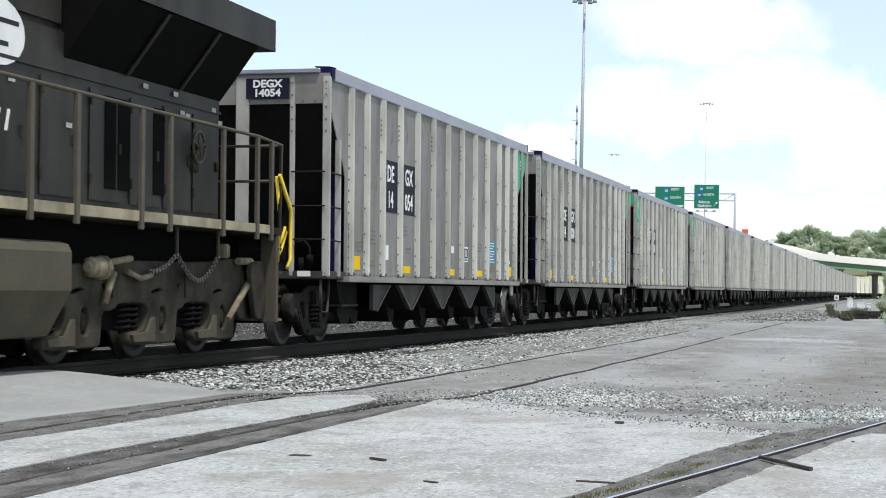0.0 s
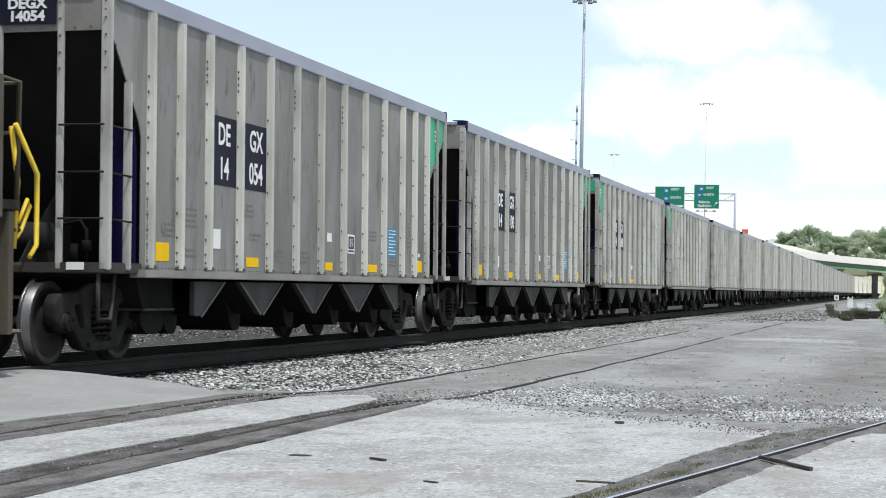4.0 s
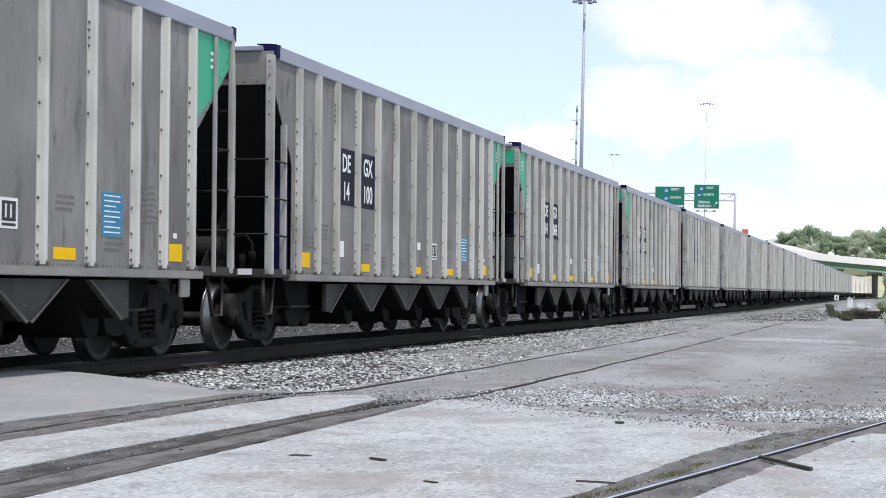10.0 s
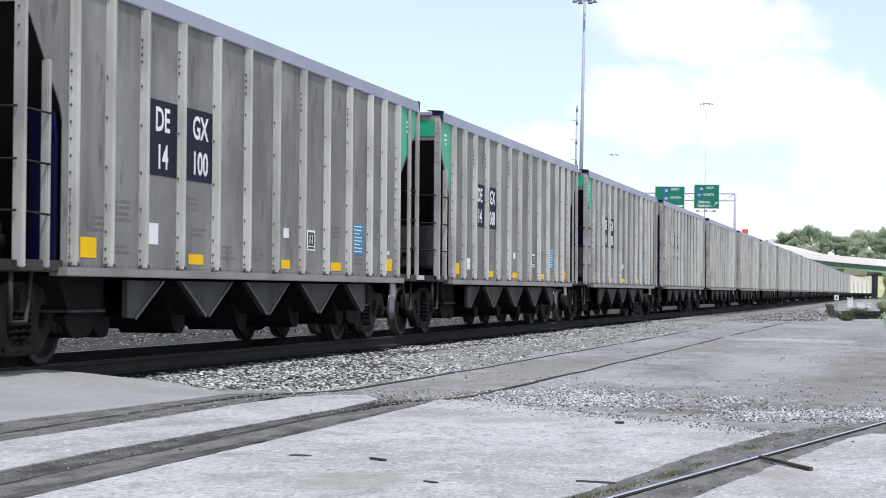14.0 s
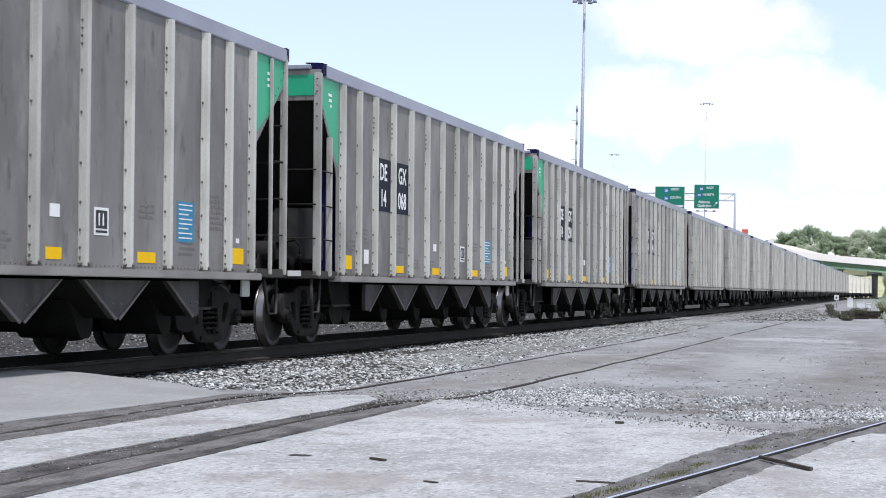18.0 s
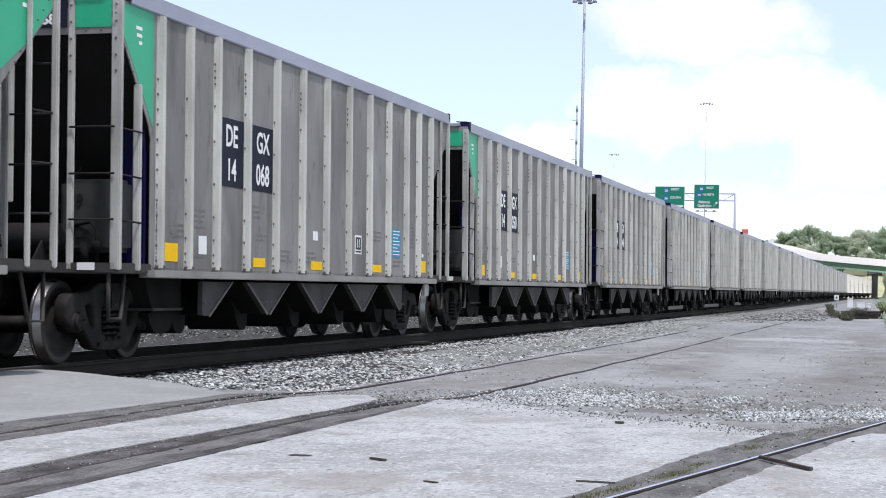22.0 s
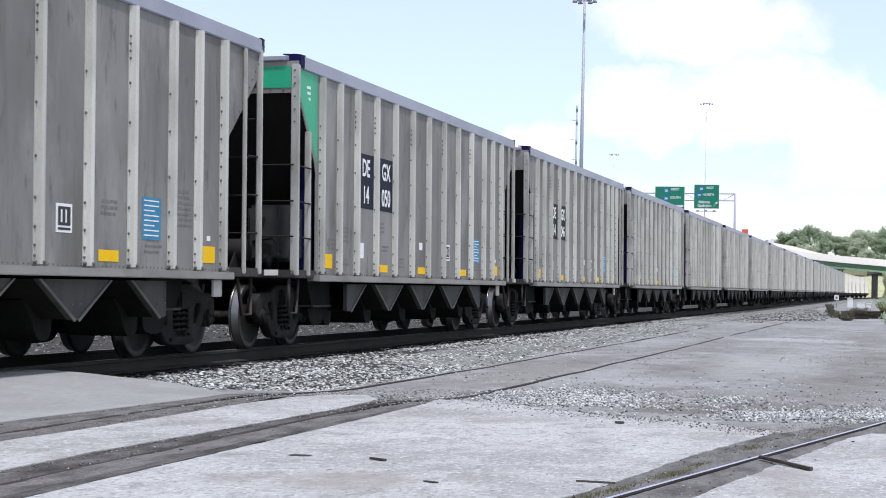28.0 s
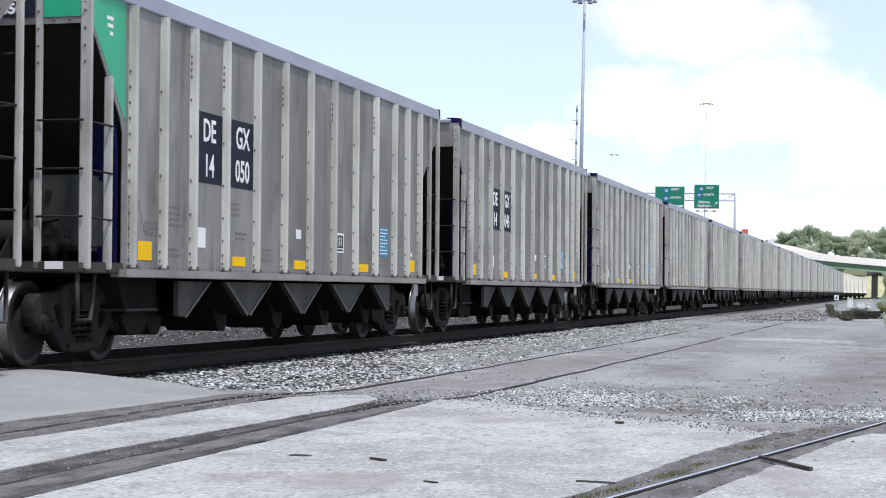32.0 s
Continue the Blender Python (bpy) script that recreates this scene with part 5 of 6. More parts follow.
# ---- rolling stock ----
def wheelset_meshes():
    profile = [(-0.072, 0.10), (-0.060, 0.16), (-0.035, 0.20), (-0.030, 0.34), (-0.060, 0.385), (-0.070, 0.40), (-0.070, 0.482), (-0.045, 0.485),
               (-0.035, 0.460), (0.062, 0.452), (0.068, 0.44), (0.068, 0.385), (0.055, 0.37), (0.010, 0.34), (0.005, 0.20), (0.055, 0.15), (0.060, 0.10)]
    wheel = mesh_of(lathe(B(), profile, (0, 0, 0)), "wheel", M["wheel"])
    wheel.materials.append(M["tread"])
    for p in wheel.polygons:
        r = math.hypot(p.center.y, p.center.z)
        if r > 0.44 and abs(p.normal.x) < 0.5:
            p.material_index = 1
    axle = mesh_of(rod(B(), (-0.98, 0, 0), (0.98, 0, 0), 0.075, sides=12), "axle", M["truck"])
    cap = mesh_of(rod(B(), (-0.05, 0, 0), (0.05, 0, 0), 0.10, 0.07, 8), "bearing_cap", M["truck"])
    return wheel, axle, cap


WHEEL, AXLE, CAP = wheelset_meshes()


def wheelset(parent, y, r=0.457):
    ob = part("wheelset", AXLE, None, parent, "steel wheels on an axle")
    ob.matrix_basis = pose(0, y, r)
    for side in (-1, 1):
        w = part("wheel", WHEEL, None, ob)
        w.matrix_basis = pose(side * 0.775, 0, 0, 0, 0, 0 if side > 0 else 180)
        c = part("bearing_cap", CAP, None, ob)
        c.matrix_basis = pose(side * 1.03, 0, 0, 0, 0, 0 if side > 0 else 180)
    return ob


def side_frame(x, yc, wb=0.89):
    """Cast side frame in the plane of the journals: an arch with two windows and a spring opening, and the bearings it rides on."""
    rim = [(-wb - 0.24, 0.48), (-wb - 0.24, 0.66), (-wb - 0.12, 0.76), (-0.62, 0.76), (-0.34, 0.87), (0.34, 0.87), (0.62, 0.76), (wb + 0.12, 0.76), (wb + 0.24, 0.66),
           (wb + 0.24, 0.48), (wb + 0.14, 0.44), (wb + 0.13, 0.54), (wb - 0.13, 0.54), (wb - 0.16, 0.42), (0.60, 0.31), (0.42, 0.15), (-0.42, 0.15), (-0.60, 0.31), (-wb + 0.16, 0.42),
           (-wb + 0.13, 0.54), (-wb - 0.13, 0.54), (-wb - 0.14, 0.44)]
    holes = [[(-0.72, 0.66), (-0.46, 0.68), (-0.40, 0.36), (-0.54, 0.38)], [(0.46, 0.68), (0.72, 0.66), (0.54, 0.38), (0.40, 0.36)],
             [(-0.27, 0.68), (0.27, 0.68), (0.27, 0.27), (-0.27, 0.27)]]
    shift = [[(yc + p, q) for p, q in line] for line in [rim] + holes]
    out = 1 if x > 0 else -1
    bm = casting(shift, x - 0.075, x + 0.075, 0.02)
    for d in (-wb, wb):
        rod(bm, (x - 0.10 * out, yc + d, 0.457), (x + 0.10 * out, yc + d, 0.457), 0.115, 0.115, 14)
        rod(bm, (x + 0.10 * out, yc + d, 0.457), (x + 0.135 * out, yc + d, 0.457), 0.115, 0.085, 14)
        for k in range(3):
            a = k * math.tau / 3 + 0.5
            c = Vector((x + 0.13 * out, yc + d + 0.055 * math.cos(a), 0.457 + 0.055 * math.sin(a)))
            rod(bm, c, c + Vector((0.022 * out, 0, 0)), 0.016, 0.016, 6)
    box(bm, *sorted((x + 0.074 * out, x + 0.10 * out)), yc - 0.36, yc + 0.36, 0.175, 0.235, 0.01)
    return bm


def coil(x, y, z0, z1, r=0.075, turns=5):
    bm = B()
    pts = [(x + r * math.cos(k * math.tau / 8), y + r * math.sin(k * math.tau / 8), z0 + (z1 - z0) * k / (8 * turns)) for k in range(8 * turns + 1)]
    return tube(bm, pts, 0.017, 5)


RIBS = [-6.14, -5.28, -4.38, -3.31, -2.19, -1.09, 0.02, 1.13, 2.24, 3.34, 4.46, 5.26, 6.09]
XS, TOP, SILL = 1.54, 4.088, 1.035
END = {-1: 7.22, 1: 7.52}
LADDER = {-1: 6.66, 1: 6.92}
GROUP = "coal hoppers of the train"


def hopper_car(label, mats, ribbed=True):
    """One open-top hopper, its centre at rail height, its front towards -y."""
    car = thing("hopper_car", Matrix.Identity(4), label, "rail car", GROUP)
    sheet, rib, chord, sill = (M[k] for k in mats)
    pole = M["post"] if ribbed else rib
    for side in (-1, 1):
        x = XS * side
        # side sheet with raked ends
        outline = [(-6.28, SILL), (6.27, SILL), (6.27, 2.62), (6.52, 2.82), (6.98, 3.19), (7.48, 3.60), (7.48, 3.94), (-7.18, 3.94), (-7.18, 3.66), (-6.72, 3.10), (-6.34, 2.64), (-6.28, 2.48)]
        part("side_sheet", prism(B(), outline, 0, x - 0.006, x + 0.006), sheet, car, "weathered grey side sheet" if ribbed else "tan painted side sheet")
        # top chord with raked corners
        part("top_chord", box(B(), min(x - 0.075 * side, x + 0.040 * side), max(x - 0.075 * side, x + 0.040 * side), -6.92, 7.50, 3.90, TOP, 0.012), chord, car, "smooth grey top chord")
        part("side_sill", box(B(), min(x - 0.085 * side, x + 0.108 * side), max(x - 0.085 * side, x + 0.108 * side), -6.36, 6.38, 0.945, 1.034, 0.008), sill, car, "long side sill")
        if ribbed:
            for ry in RIBS:
                bm = B()
                x0, c = x + 0.0065 * side, ry - 0.004
                hat = [(0.0, 0.0), (0.010, 0.0), (0.010, 0.034), (0.066, 0.044), (0.080, 0.055), (0.080, 0.100), (0.066, 0.116), (0.010, 0.130), (0.010, 0.164), (0.0, 0.164)]
                prism(bm, [(x0 + d * side, c + w) for d, w in hat], 2, 1.056, 3.895)
                part("rib", bm, rib, car, "")
            # rivet heads and foot bolts of the ribs
            bm = B()
            for i, ry in enumerate(RIBS):
                rows = [1.14, 1.24, 1.42, 1.70, 2.10, 2.62, 3.05]
                if i in (2, 3, 5, 7, 9):
                    rows += [3.32, 3.40, 3.48, 3.56]
                if i in (0, 12):
                    rows = [1.14 + 0.17 * k for k in range(13)]
                for zz in rows:
                    rod(bm, (x + 0.016 * side, ry + 0.012, zz), (x + 0.030 * side, ry + 0.012, zz), 0.019, 0.014, 6)
                box(bm, *sorted((x + 0.0065 * side, x + 0.088 * side)), ry - 0.003, ry + 0.160, 1.0365, 1.055)
                for dy in (0.0, 0.08):
                    rod(bm, (x + (0.02 if dy == 0 else 0.084) * side, ry + dy, 1.075), (x + (0.05 if dy == 0 else 0.11) * side, ry + dy, 1.075), 0.024, 0.018, 6)
            for k in range(118):
                yy = -6.2 + 0.105 * k
                if min(abs(yy - ry - 0.08) for ry in RIBS) > 0.12:
                    rod(bm, (x + 0.004 * side, yy, 1.062), (x + 0.014 * side, yy, 1.062), 0.013, 0.009, 5)
            part("rivets", bm, M["bolt"], car, "dark rivet heads and foot bolts")["kind"] = "stuff"
        # corner caps, end posts, ladders
        for e in (-1, 1):
            yE, yl = END[e] * e, LADDER[e] * e
            c0 = 6.92 if e < 0 else 7.50
            bm = prism(B(), [(x + 0.042 * side, c0 * e), (x + 0.03 * side, (c0 + 0.12) * e), (x - 0.03 * side, (c0 + 0.20) * e), (x - 0.12 * side, (c0 + 0.23) * e), (x - 0.12 * side, (c0 + 0.15) * e), (x - 0.04 * side, c0 * e)], 2, 3.93, TOP - 0.002)
            prism(bm, [(x + 0.046 * side, (c0 - 0.03) * e), (x + 0.03 * side, (c0 + 0.12) * e), (x - 0.02 * side, (c0 + 0.20) * e), (x - 0.20 * side, (c0 + 0.24) * e), (x - 0.20 * side, (c0 + 0.16) * e), (x - 0.07 * side, (c0 - 0.03) * e)], 2, TOP - 0.002, TOP + 0.012)
            part("corner_cap", bm, M["blue"], car, "dark blue corner cap")

            def post(name, xa, xb, ya, yb, za, zb):
                xa, xb = sorted((xa * side, xb * side))
                ya, yb = sorted((ya * e, yb * e))
                part(name, box(B(), xa, xb, ya, yb, za, zb, 0.012), pole, car)
            post("corner_post", 1.485 if e < 0 else 1.525, 1.595, END[e] - (0.09 if e < 0 else 0.06), END[e], 1.02, 3.95)
            post("ladder_post", 0.98, 1.055, END[e] - 0.05, END[e], 1.02, 3.95)
            post("side_ladder_post", 1.515 if e < 0 else 1.545, 1.595, LADDER[e] - 0.04, LADDER[e] + (0.04 if e < 0 else 0.015), 1.02, 3.06 if e < 0 else 3.898)
            for zz in (1.56, 2.05, 2.55) if e < 0 else (1.56, 2.05, 2.55, 3.05):
                part("rung", tube(B(), [(1.02 * side, yE + 0.02 * e, zz), (1.54 * side, yE + 0.02 * e, zz)], 0.012), M["truck"], car)
                if zz < 3:
                    part("rung", tube(B(), [(1.54 * side, yE - 0.02 * e, zz), (1.60 * side, yl, zz - 0.02)], 0.012), M["truck"], car)
            bm = tube(B(), [(1.46 * side, yE - 0.05 * e, 1.0), (1.46 * side, yE - 0.05 * e, 0.50), (1.46 * side, yE - 0.36 * e, 0.50), (1.44 * side, yE - 0.50 * e, 0.98)], 0.024)
            part("stirrup_step", bm, M["frame"], car, "bent steel stirrup step")
            bm = B()
            for zz in (3.15, 3.32, 3.5, 3.68, 3.86):
                for xx in (1.015, 1.54):
                    rod(bm, (xx * side, yE - 0.002 * e, zz), (xx * side, yE + 0.014 * e, zz), 0.016, 0.01, 6)
            for xx in (0.4, 0.6, 0.8, 1.18, 1.36):
                rod(bm, (xx * side, yE - 0.022 * e, 3.59), (xx * side, yE - 0.004 * e, 3.59), 0.015, 0.01, 6)
            for k in range(9):
                zz = 2.74 + 0.115 * k
                yy = (6.44 + (zz - 2.64) * (0.80 if e < 0 else 1.0)) * e
                rod(bm, (x + 0.005 * side, yy, zz + 0.10), (x + 0.018 * side, yy, zz + 0.10), 0.013, 0.009, 6)
            part("rivets", bm, M["bolt"], car, "dark rivet heads")["kind"] = "stuff"
    for e in (-1, 1):
        yE = END[e] * e
        a, b = sorted((yE - 0.02 * e, yE - 0.032 * e))
        part("end_sheet", box(B(), -XS - 0.05, XS + 0.05, a, b, 3.55, 3.994), sill, car)
        a, b = sorted((yE + 0.03 * e, yE - 0.12 * e))
        part("end_chord", box(B(), -XS + 0.11, XS - 0.11, a, b, 3.995, 4.058, 0.01), chord, car)
        for px in (-0.24, 0.24):
            a, b = sorted((yE, yE - 0.05 * e))
            wide = 0.10 if e < 0 and px > 0 else 0.04
            part("end_post", box(B(), px - wide, px + wide, a, b, 1.75 if wide > 0.05 else 1.10, 3.95, 0.01), pole, car)
        # sloping floor of the bin end
        foot, lip = (4.92, 3.675) if e < 0 else (4.25, 3.615)
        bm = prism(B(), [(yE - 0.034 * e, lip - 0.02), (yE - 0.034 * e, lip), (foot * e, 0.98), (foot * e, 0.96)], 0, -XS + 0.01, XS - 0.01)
        part("slope_sheet", bm, M["slope"], car, "sloping end sheet with recess shade in its dark colour")
        a, b = sorted((6.25 * e, END[e] * e))
        part("end_platform", box(B(), -XS + 0.03, XS + 0.02, a, b, 0.985, 1.10, 0.01), M["frame"], car, "dark steel end platform")
        a, b = sorted((6.55 * e, 7.25 * e))
        for side in (-1, 1):
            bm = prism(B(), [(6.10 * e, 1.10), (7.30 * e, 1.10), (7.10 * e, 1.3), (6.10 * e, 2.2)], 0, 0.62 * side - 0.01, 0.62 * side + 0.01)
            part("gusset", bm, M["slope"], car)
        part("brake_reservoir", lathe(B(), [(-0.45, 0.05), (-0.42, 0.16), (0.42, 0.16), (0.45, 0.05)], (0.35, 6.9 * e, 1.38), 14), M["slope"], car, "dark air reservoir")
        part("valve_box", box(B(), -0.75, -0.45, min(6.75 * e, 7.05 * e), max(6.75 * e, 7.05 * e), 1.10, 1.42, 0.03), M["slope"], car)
        a, b = sorted((6.6 * e, 7.95 * e))
        bm = box(B(), -0.14, 0.14, a, b, 0.70, 0.98, 0.02)
        box(bm, -0.10, 0.17, min(7.72 * e, 8.09 * e), max(7.72 * e, 8.09 * e), 0.74, 1.0, 0.04)
        part("coupler", bm, M["truck"], car, "rusty knuckle coupler")
        bm = tube(B(), [(0.30, 7.4 * e, 0.88), (0.34, 7.65 * e, 0.55), (0.22, 7.95 * e, 0.42), (0.06, 8.08 * e, 0.55)], 0.022)
        part("air_hose", bm, M["grille_and_shade"], car)
        # truck
        yc = 6.15 * e
        for side in (-1, 1):
            part("side_frame", side_frame(0.96 * side, yc), M["truck"], car, "cast steel truck side frame")
            for dy in (-0.16, 0.0, 0.16):
                part("spring", coil(1.0 * side, yc + dy, 0.26, 0.60), M["truck"], car, "truck coil spring")
        part("bolster", box(B(), -1.12, 1.12, yc - 0.20, yc + 0.20, 0.58, 0.82, 0.03), M["truck"], car)
        part("brake_beam", tube(B(), [(-0.75, yc + 0.4, 0.34), (0.75, yc + 0.4, 0.34)], 0.04), M["truck"], car)
        for dy in (-0.89, 0.89):
            wheelset(car, yc + dy)
        for side in (-1, 1):
            pts = [(6.285 * e, 1.10), (6.285 * e, 2.30), (6.345 * e, 2.60)]
            line = [(yy + 0.0, zz) for yy, zz in pts] + [(yy + 0.055 * e, zz - 0.03) for yy, zz in pts[::-1]]
            part("bin_flange", prism(B(), line, 0, *sorted((1.22 * side, 1.498 * side))), M["blue"], car, "dark blue flange of the bin end")
            bm = tube(B(), [(1.22 * side, 6.95 * e, 1.11), (1.22 * side, 6.95 * e, 1.45), (1.10 * side, 6.85 * e, 1.55), (0.80 * side, 6.80 * e, 1.50)], 0.02)
            rod(bm, (1.22 * side, 6.95 * e, 1.22), (1.22 * side, 6.95 * e, 1.34), 0.06, 0.05, 8)
            rod(bm, (1.10 * side, 7.0 * e, 1.11), (1.10 * side, 7.0 * e, 1.30), 0.045, 0.045, 8)
            part("brake_pipe", bm, M["hopper"], car, "dark brake pipe and valve")
        part("corner_plate", box(B(), 1.505, 1.535, min(5.95 * e, 6.25 * e), max(5.95 * e, 6.25 * e), 0.73, 0.94, 0.01), M["post"], car, "grey metal plate under the sill") if e > 0 else None
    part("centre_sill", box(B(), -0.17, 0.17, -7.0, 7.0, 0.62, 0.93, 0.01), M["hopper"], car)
    # discharge pockets: V-shaped sides, the outermost ones cut to half
    for i, py in enumerate((-4.40, -2.20, 0.0, 2.20, 4.40)):
        for side in (-1, 1):
            lo_y, hi_y = (py - 0.84 if i else py - 0.16), (py + 0.84 if i < 4 else py + 0.16)
            outline = [(lo_y, 0.915), (hi_y, 0.915)] + ([(hi_y, 0.52)] if i == 4 else []) + [(py + 0.08, 0.50), (py - 0.08, 0.50)] + ([(lo_y, 0.52)] if i == 0 else [])
            part("hopper_pocket", prism(B(), outline, 0, 1.44 * side, 1.50 * side), M["pocket"], car, "dusty grey V-shaped hopper side")
            bm = B()
            for a, b in (((py - 0.86, 0.915), (py - 0.06, 0.495)), ((py + 0.86, 0.915), (py + 0.06, 0.495))):
                if (i == 0 and a[0] < py) or (i == 4 and a[0] > py):
                    continue
                prism(bm, [a, (a[0] + 0.05 * (1 if b[0] > a[0] else -1), a[1]), (b[0] + 0.04 * (1 if b[0] > a[0] else -1), b[1] + 0.01), (b[0], b[1] - 0.012)], 0, 1.502 * side, 1.518 * side)
            # lighter bolt grey puts the flange's lit edge into its colour
            part("pocket_flange", bm, M["bolt"], car)
            for dy in (-0.1, 0.1):
                part("pocket_bolt", rod(B(), (1.50 * side, py + dy, 0.66), (1.513 * side, py + dy, 0.66), 0.018, 0.012, 6), M["bolt"], car)
            lip = rounded([(py - 0.52, 0.74), (py - 0.30, 0.55), (py - 0.19, 0.36), (py - 0.09, 0.285), (py + 0.10, 0.285), (py + 0.17, 0.36), (py + 0.19, 0.52), (py + 0.42, 0.74)], 1)
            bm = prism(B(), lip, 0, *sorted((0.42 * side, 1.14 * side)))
            part("discharge_chute", bm, M["chute"], car, "discharge chute with underside shade in its colour")
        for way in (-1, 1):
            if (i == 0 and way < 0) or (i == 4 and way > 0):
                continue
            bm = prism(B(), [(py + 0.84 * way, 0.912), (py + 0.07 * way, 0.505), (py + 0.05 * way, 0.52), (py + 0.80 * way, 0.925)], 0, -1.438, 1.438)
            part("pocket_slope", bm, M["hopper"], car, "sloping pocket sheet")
    for py in (-5.15, 5.15):
        d = 1 if py > 0 else -1
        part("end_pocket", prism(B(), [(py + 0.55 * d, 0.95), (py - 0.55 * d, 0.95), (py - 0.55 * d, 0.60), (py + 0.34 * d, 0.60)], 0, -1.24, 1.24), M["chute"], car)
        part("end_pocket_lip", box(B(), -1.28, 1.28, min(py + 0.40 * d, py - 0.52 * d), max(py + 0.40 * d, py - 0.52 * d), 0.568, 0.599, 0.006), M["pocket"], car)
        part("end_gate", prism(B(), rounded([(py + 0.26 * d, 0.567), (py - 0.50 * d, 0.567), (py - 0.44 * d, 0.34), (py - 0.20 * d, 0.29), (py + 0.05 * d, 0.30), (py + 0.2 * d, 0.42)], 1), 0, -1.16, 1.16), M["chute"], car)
    part("bin_floor", box(B(), -XS + 0.02, XS - 0.02, -5.1, 5.1, 0.95, 1.03), M["slope"], car)
    for yy in (-3.34, 0.0, 3.34):
        part("cross_brace", rod(B(), (-XS, yy, 3.55), (XS, yy, 3.55), 0.05, sides=8), rib, car)
    return car


def markings(car, lot_y=0.40, card_y=-4.10, data_y=1.50):
    """Stencils, reflectors and labels that every grey hopper carries on its sides."""
    def plate(name, y0, y1, z0, z1, mat, label=""):
        for side in (-1, 1):
            a, b = sorted(((XS + 0.007) * side, (XS + 0.010) * side))
            part(name, box(B(), a, b, y0, y1, z0, z1), M[mat], car, label)
    for y0, y1, z0, z1 in ((-5.85, -5.47, 1.14, 1.35), (-2.92, -2.46, 1.115, 1.235), (lot_y, lot_y + (0.35 if lot_y > 0 else 0.50), 1.11, 1.23), (2.62, 3.12, 1.11, 1.23), (5.56, 5.95, 1.14, 1.34)):
        plate("reflector", y0, y1, z0, z1, "yellow", "yellow reflective patch")
    plate("placard", card_y, card_y + 0.26, 1.32 if card_y > -4.5 else 1.24, 1.56 if card_y > -4.5 else 1.46, "plain_white", "white paper placard")
    plate("load_panel", data_y, data_y + 0.36, 1.38, 1.67, "plain_white", "black and white data panel")
    plate("small_label", lot_y + 0.08, lot_y + 0.30, 1.53, 1.66, "white", "small white label")
    for side in (-1, 1):
        a, b = sorted(((XS + 0.011) * side, (XS + 0.013) * side))
        bm = box(B(), a, b, data_y + 0.04, data_y + 0.32, 1.45, 1.64)
        box(bm, a, b, data_y + 0.04, data_y + 0.32, 1.405, 1.43)
        part("panel_print", bm, M["ink"], car)
        for y0 in (data_y + 0.10, data_y + 0.20):
            a2, b2 = sorted(((XS + 0.014) * side, (XS + 0.015) * side))
            part("panel_mark", box(B(), a2, b2, y0, y0 + 0.03, 1.48, 1.61), M["white"], car)
        bm = B()
        for k in range(8):
            box(bm, min((XS + 0.011) * side, (XS + 0.012) * side), max((XS + 0.011) * side, (XS + 0.012) * side), 3.79, 4.20 - (0.12 if k % 3 == 2 else 0.0), 1.795 - 0.055 * k, 1.81 - 0.055 * k)
        part("label_print", bm, M["white"], car, "white print lines")["kind"] = "stuff"
    plate("white_tag", 5.68, 5.79, 1.405, 1.465, "plain_white", "small white tag")
    plate("grey_tag", -5.70, -5.56, 1.46, 1.55, "stencil", "small dark tag")
    plate("blue_label", 3.74, 4.26, 1.37, 1.84, "cyan", "blue notice label with white lines")
    rnd = random.Random(4)
    for side in (-1, 1):
        bm = B()
        a, b = sorted(((XS + 0.007) * side, (XS + 0.009) * side))
        for bay in ((-5.1, 1.55, 4), (-5.1, 1.20, 2), (-3.1, 1.75, 3), (-2.9, 1.45, 2), (-1.9, 1.2, 3), (-0.8, 1.2, 3), (2.6, 1.6, 3), (3.8, 1.22, 3), (4.7, 1.55, 7), (-5.7, 1.42, 3)):
            for k in range(bay[2]):
                y0 = bay[0] + rnd.uniform(0, 0.1)
                while y0 < bay[0] + 0.42:
                    w = rnd.uniform(0.04, 0.12)
                    box(bm, a, b, y0, y0 + w, bay[1] + 0.065 * k, bay[1] + 0.065 * k + 0.03)
                    y0 += w + 0.025
        nose = sorted(((XS + 0.018) * side, (XS + 0.0195) * side))
        zz = 1.13
        while zz < 1.78:
            tall = rnd.uniform(0.02, 0.07)
            box(bm, nose[0], nose[1], -6.138, -6.108, zz, zz + tall)
            zz += tall + 0.02
        part("stencil_print", bm, M["stencil"], car, "small dark stencilled lines")["kind"] = "stuff"


def numbering(car, left, right, full):
    """Reporting marks on both dark panels and on the end."""
    for text_y, edge, rows in ((-3.75, -3.315, ("DE", left)), (-2.60, -2.20, ("GX", right))):
        part("number_panel", box(B(), XS + 0.0075, XS + 0.0105, edge - 0.84, edge, 2.10, 2.95), M["navy"], car, "dark panel with white marks")
        for k, text in enumerate(rows):
            write("lettering", text, 0.275, M["white"], car, (XS + 0.0135, text_y, 2.72 - 0.42 * k), SIDE, "white lettering", 0.008, 0.9)
    part("number_panel", box(B(), 0.30, 0.965, -END[-1] - 0.004, -END[-1] + 0.018, 3.63, 3.93), M["navy"], car, "dark panel with white marks")
    for k, text in enumerate(("DEGX", full)):
        write("lettering", text, 0.11, M["white"], car, (0.63, -END[-1] - 0.007, 3.845 - 0.135 * k), FRONT, "white lettering", 0.006, 1.1)


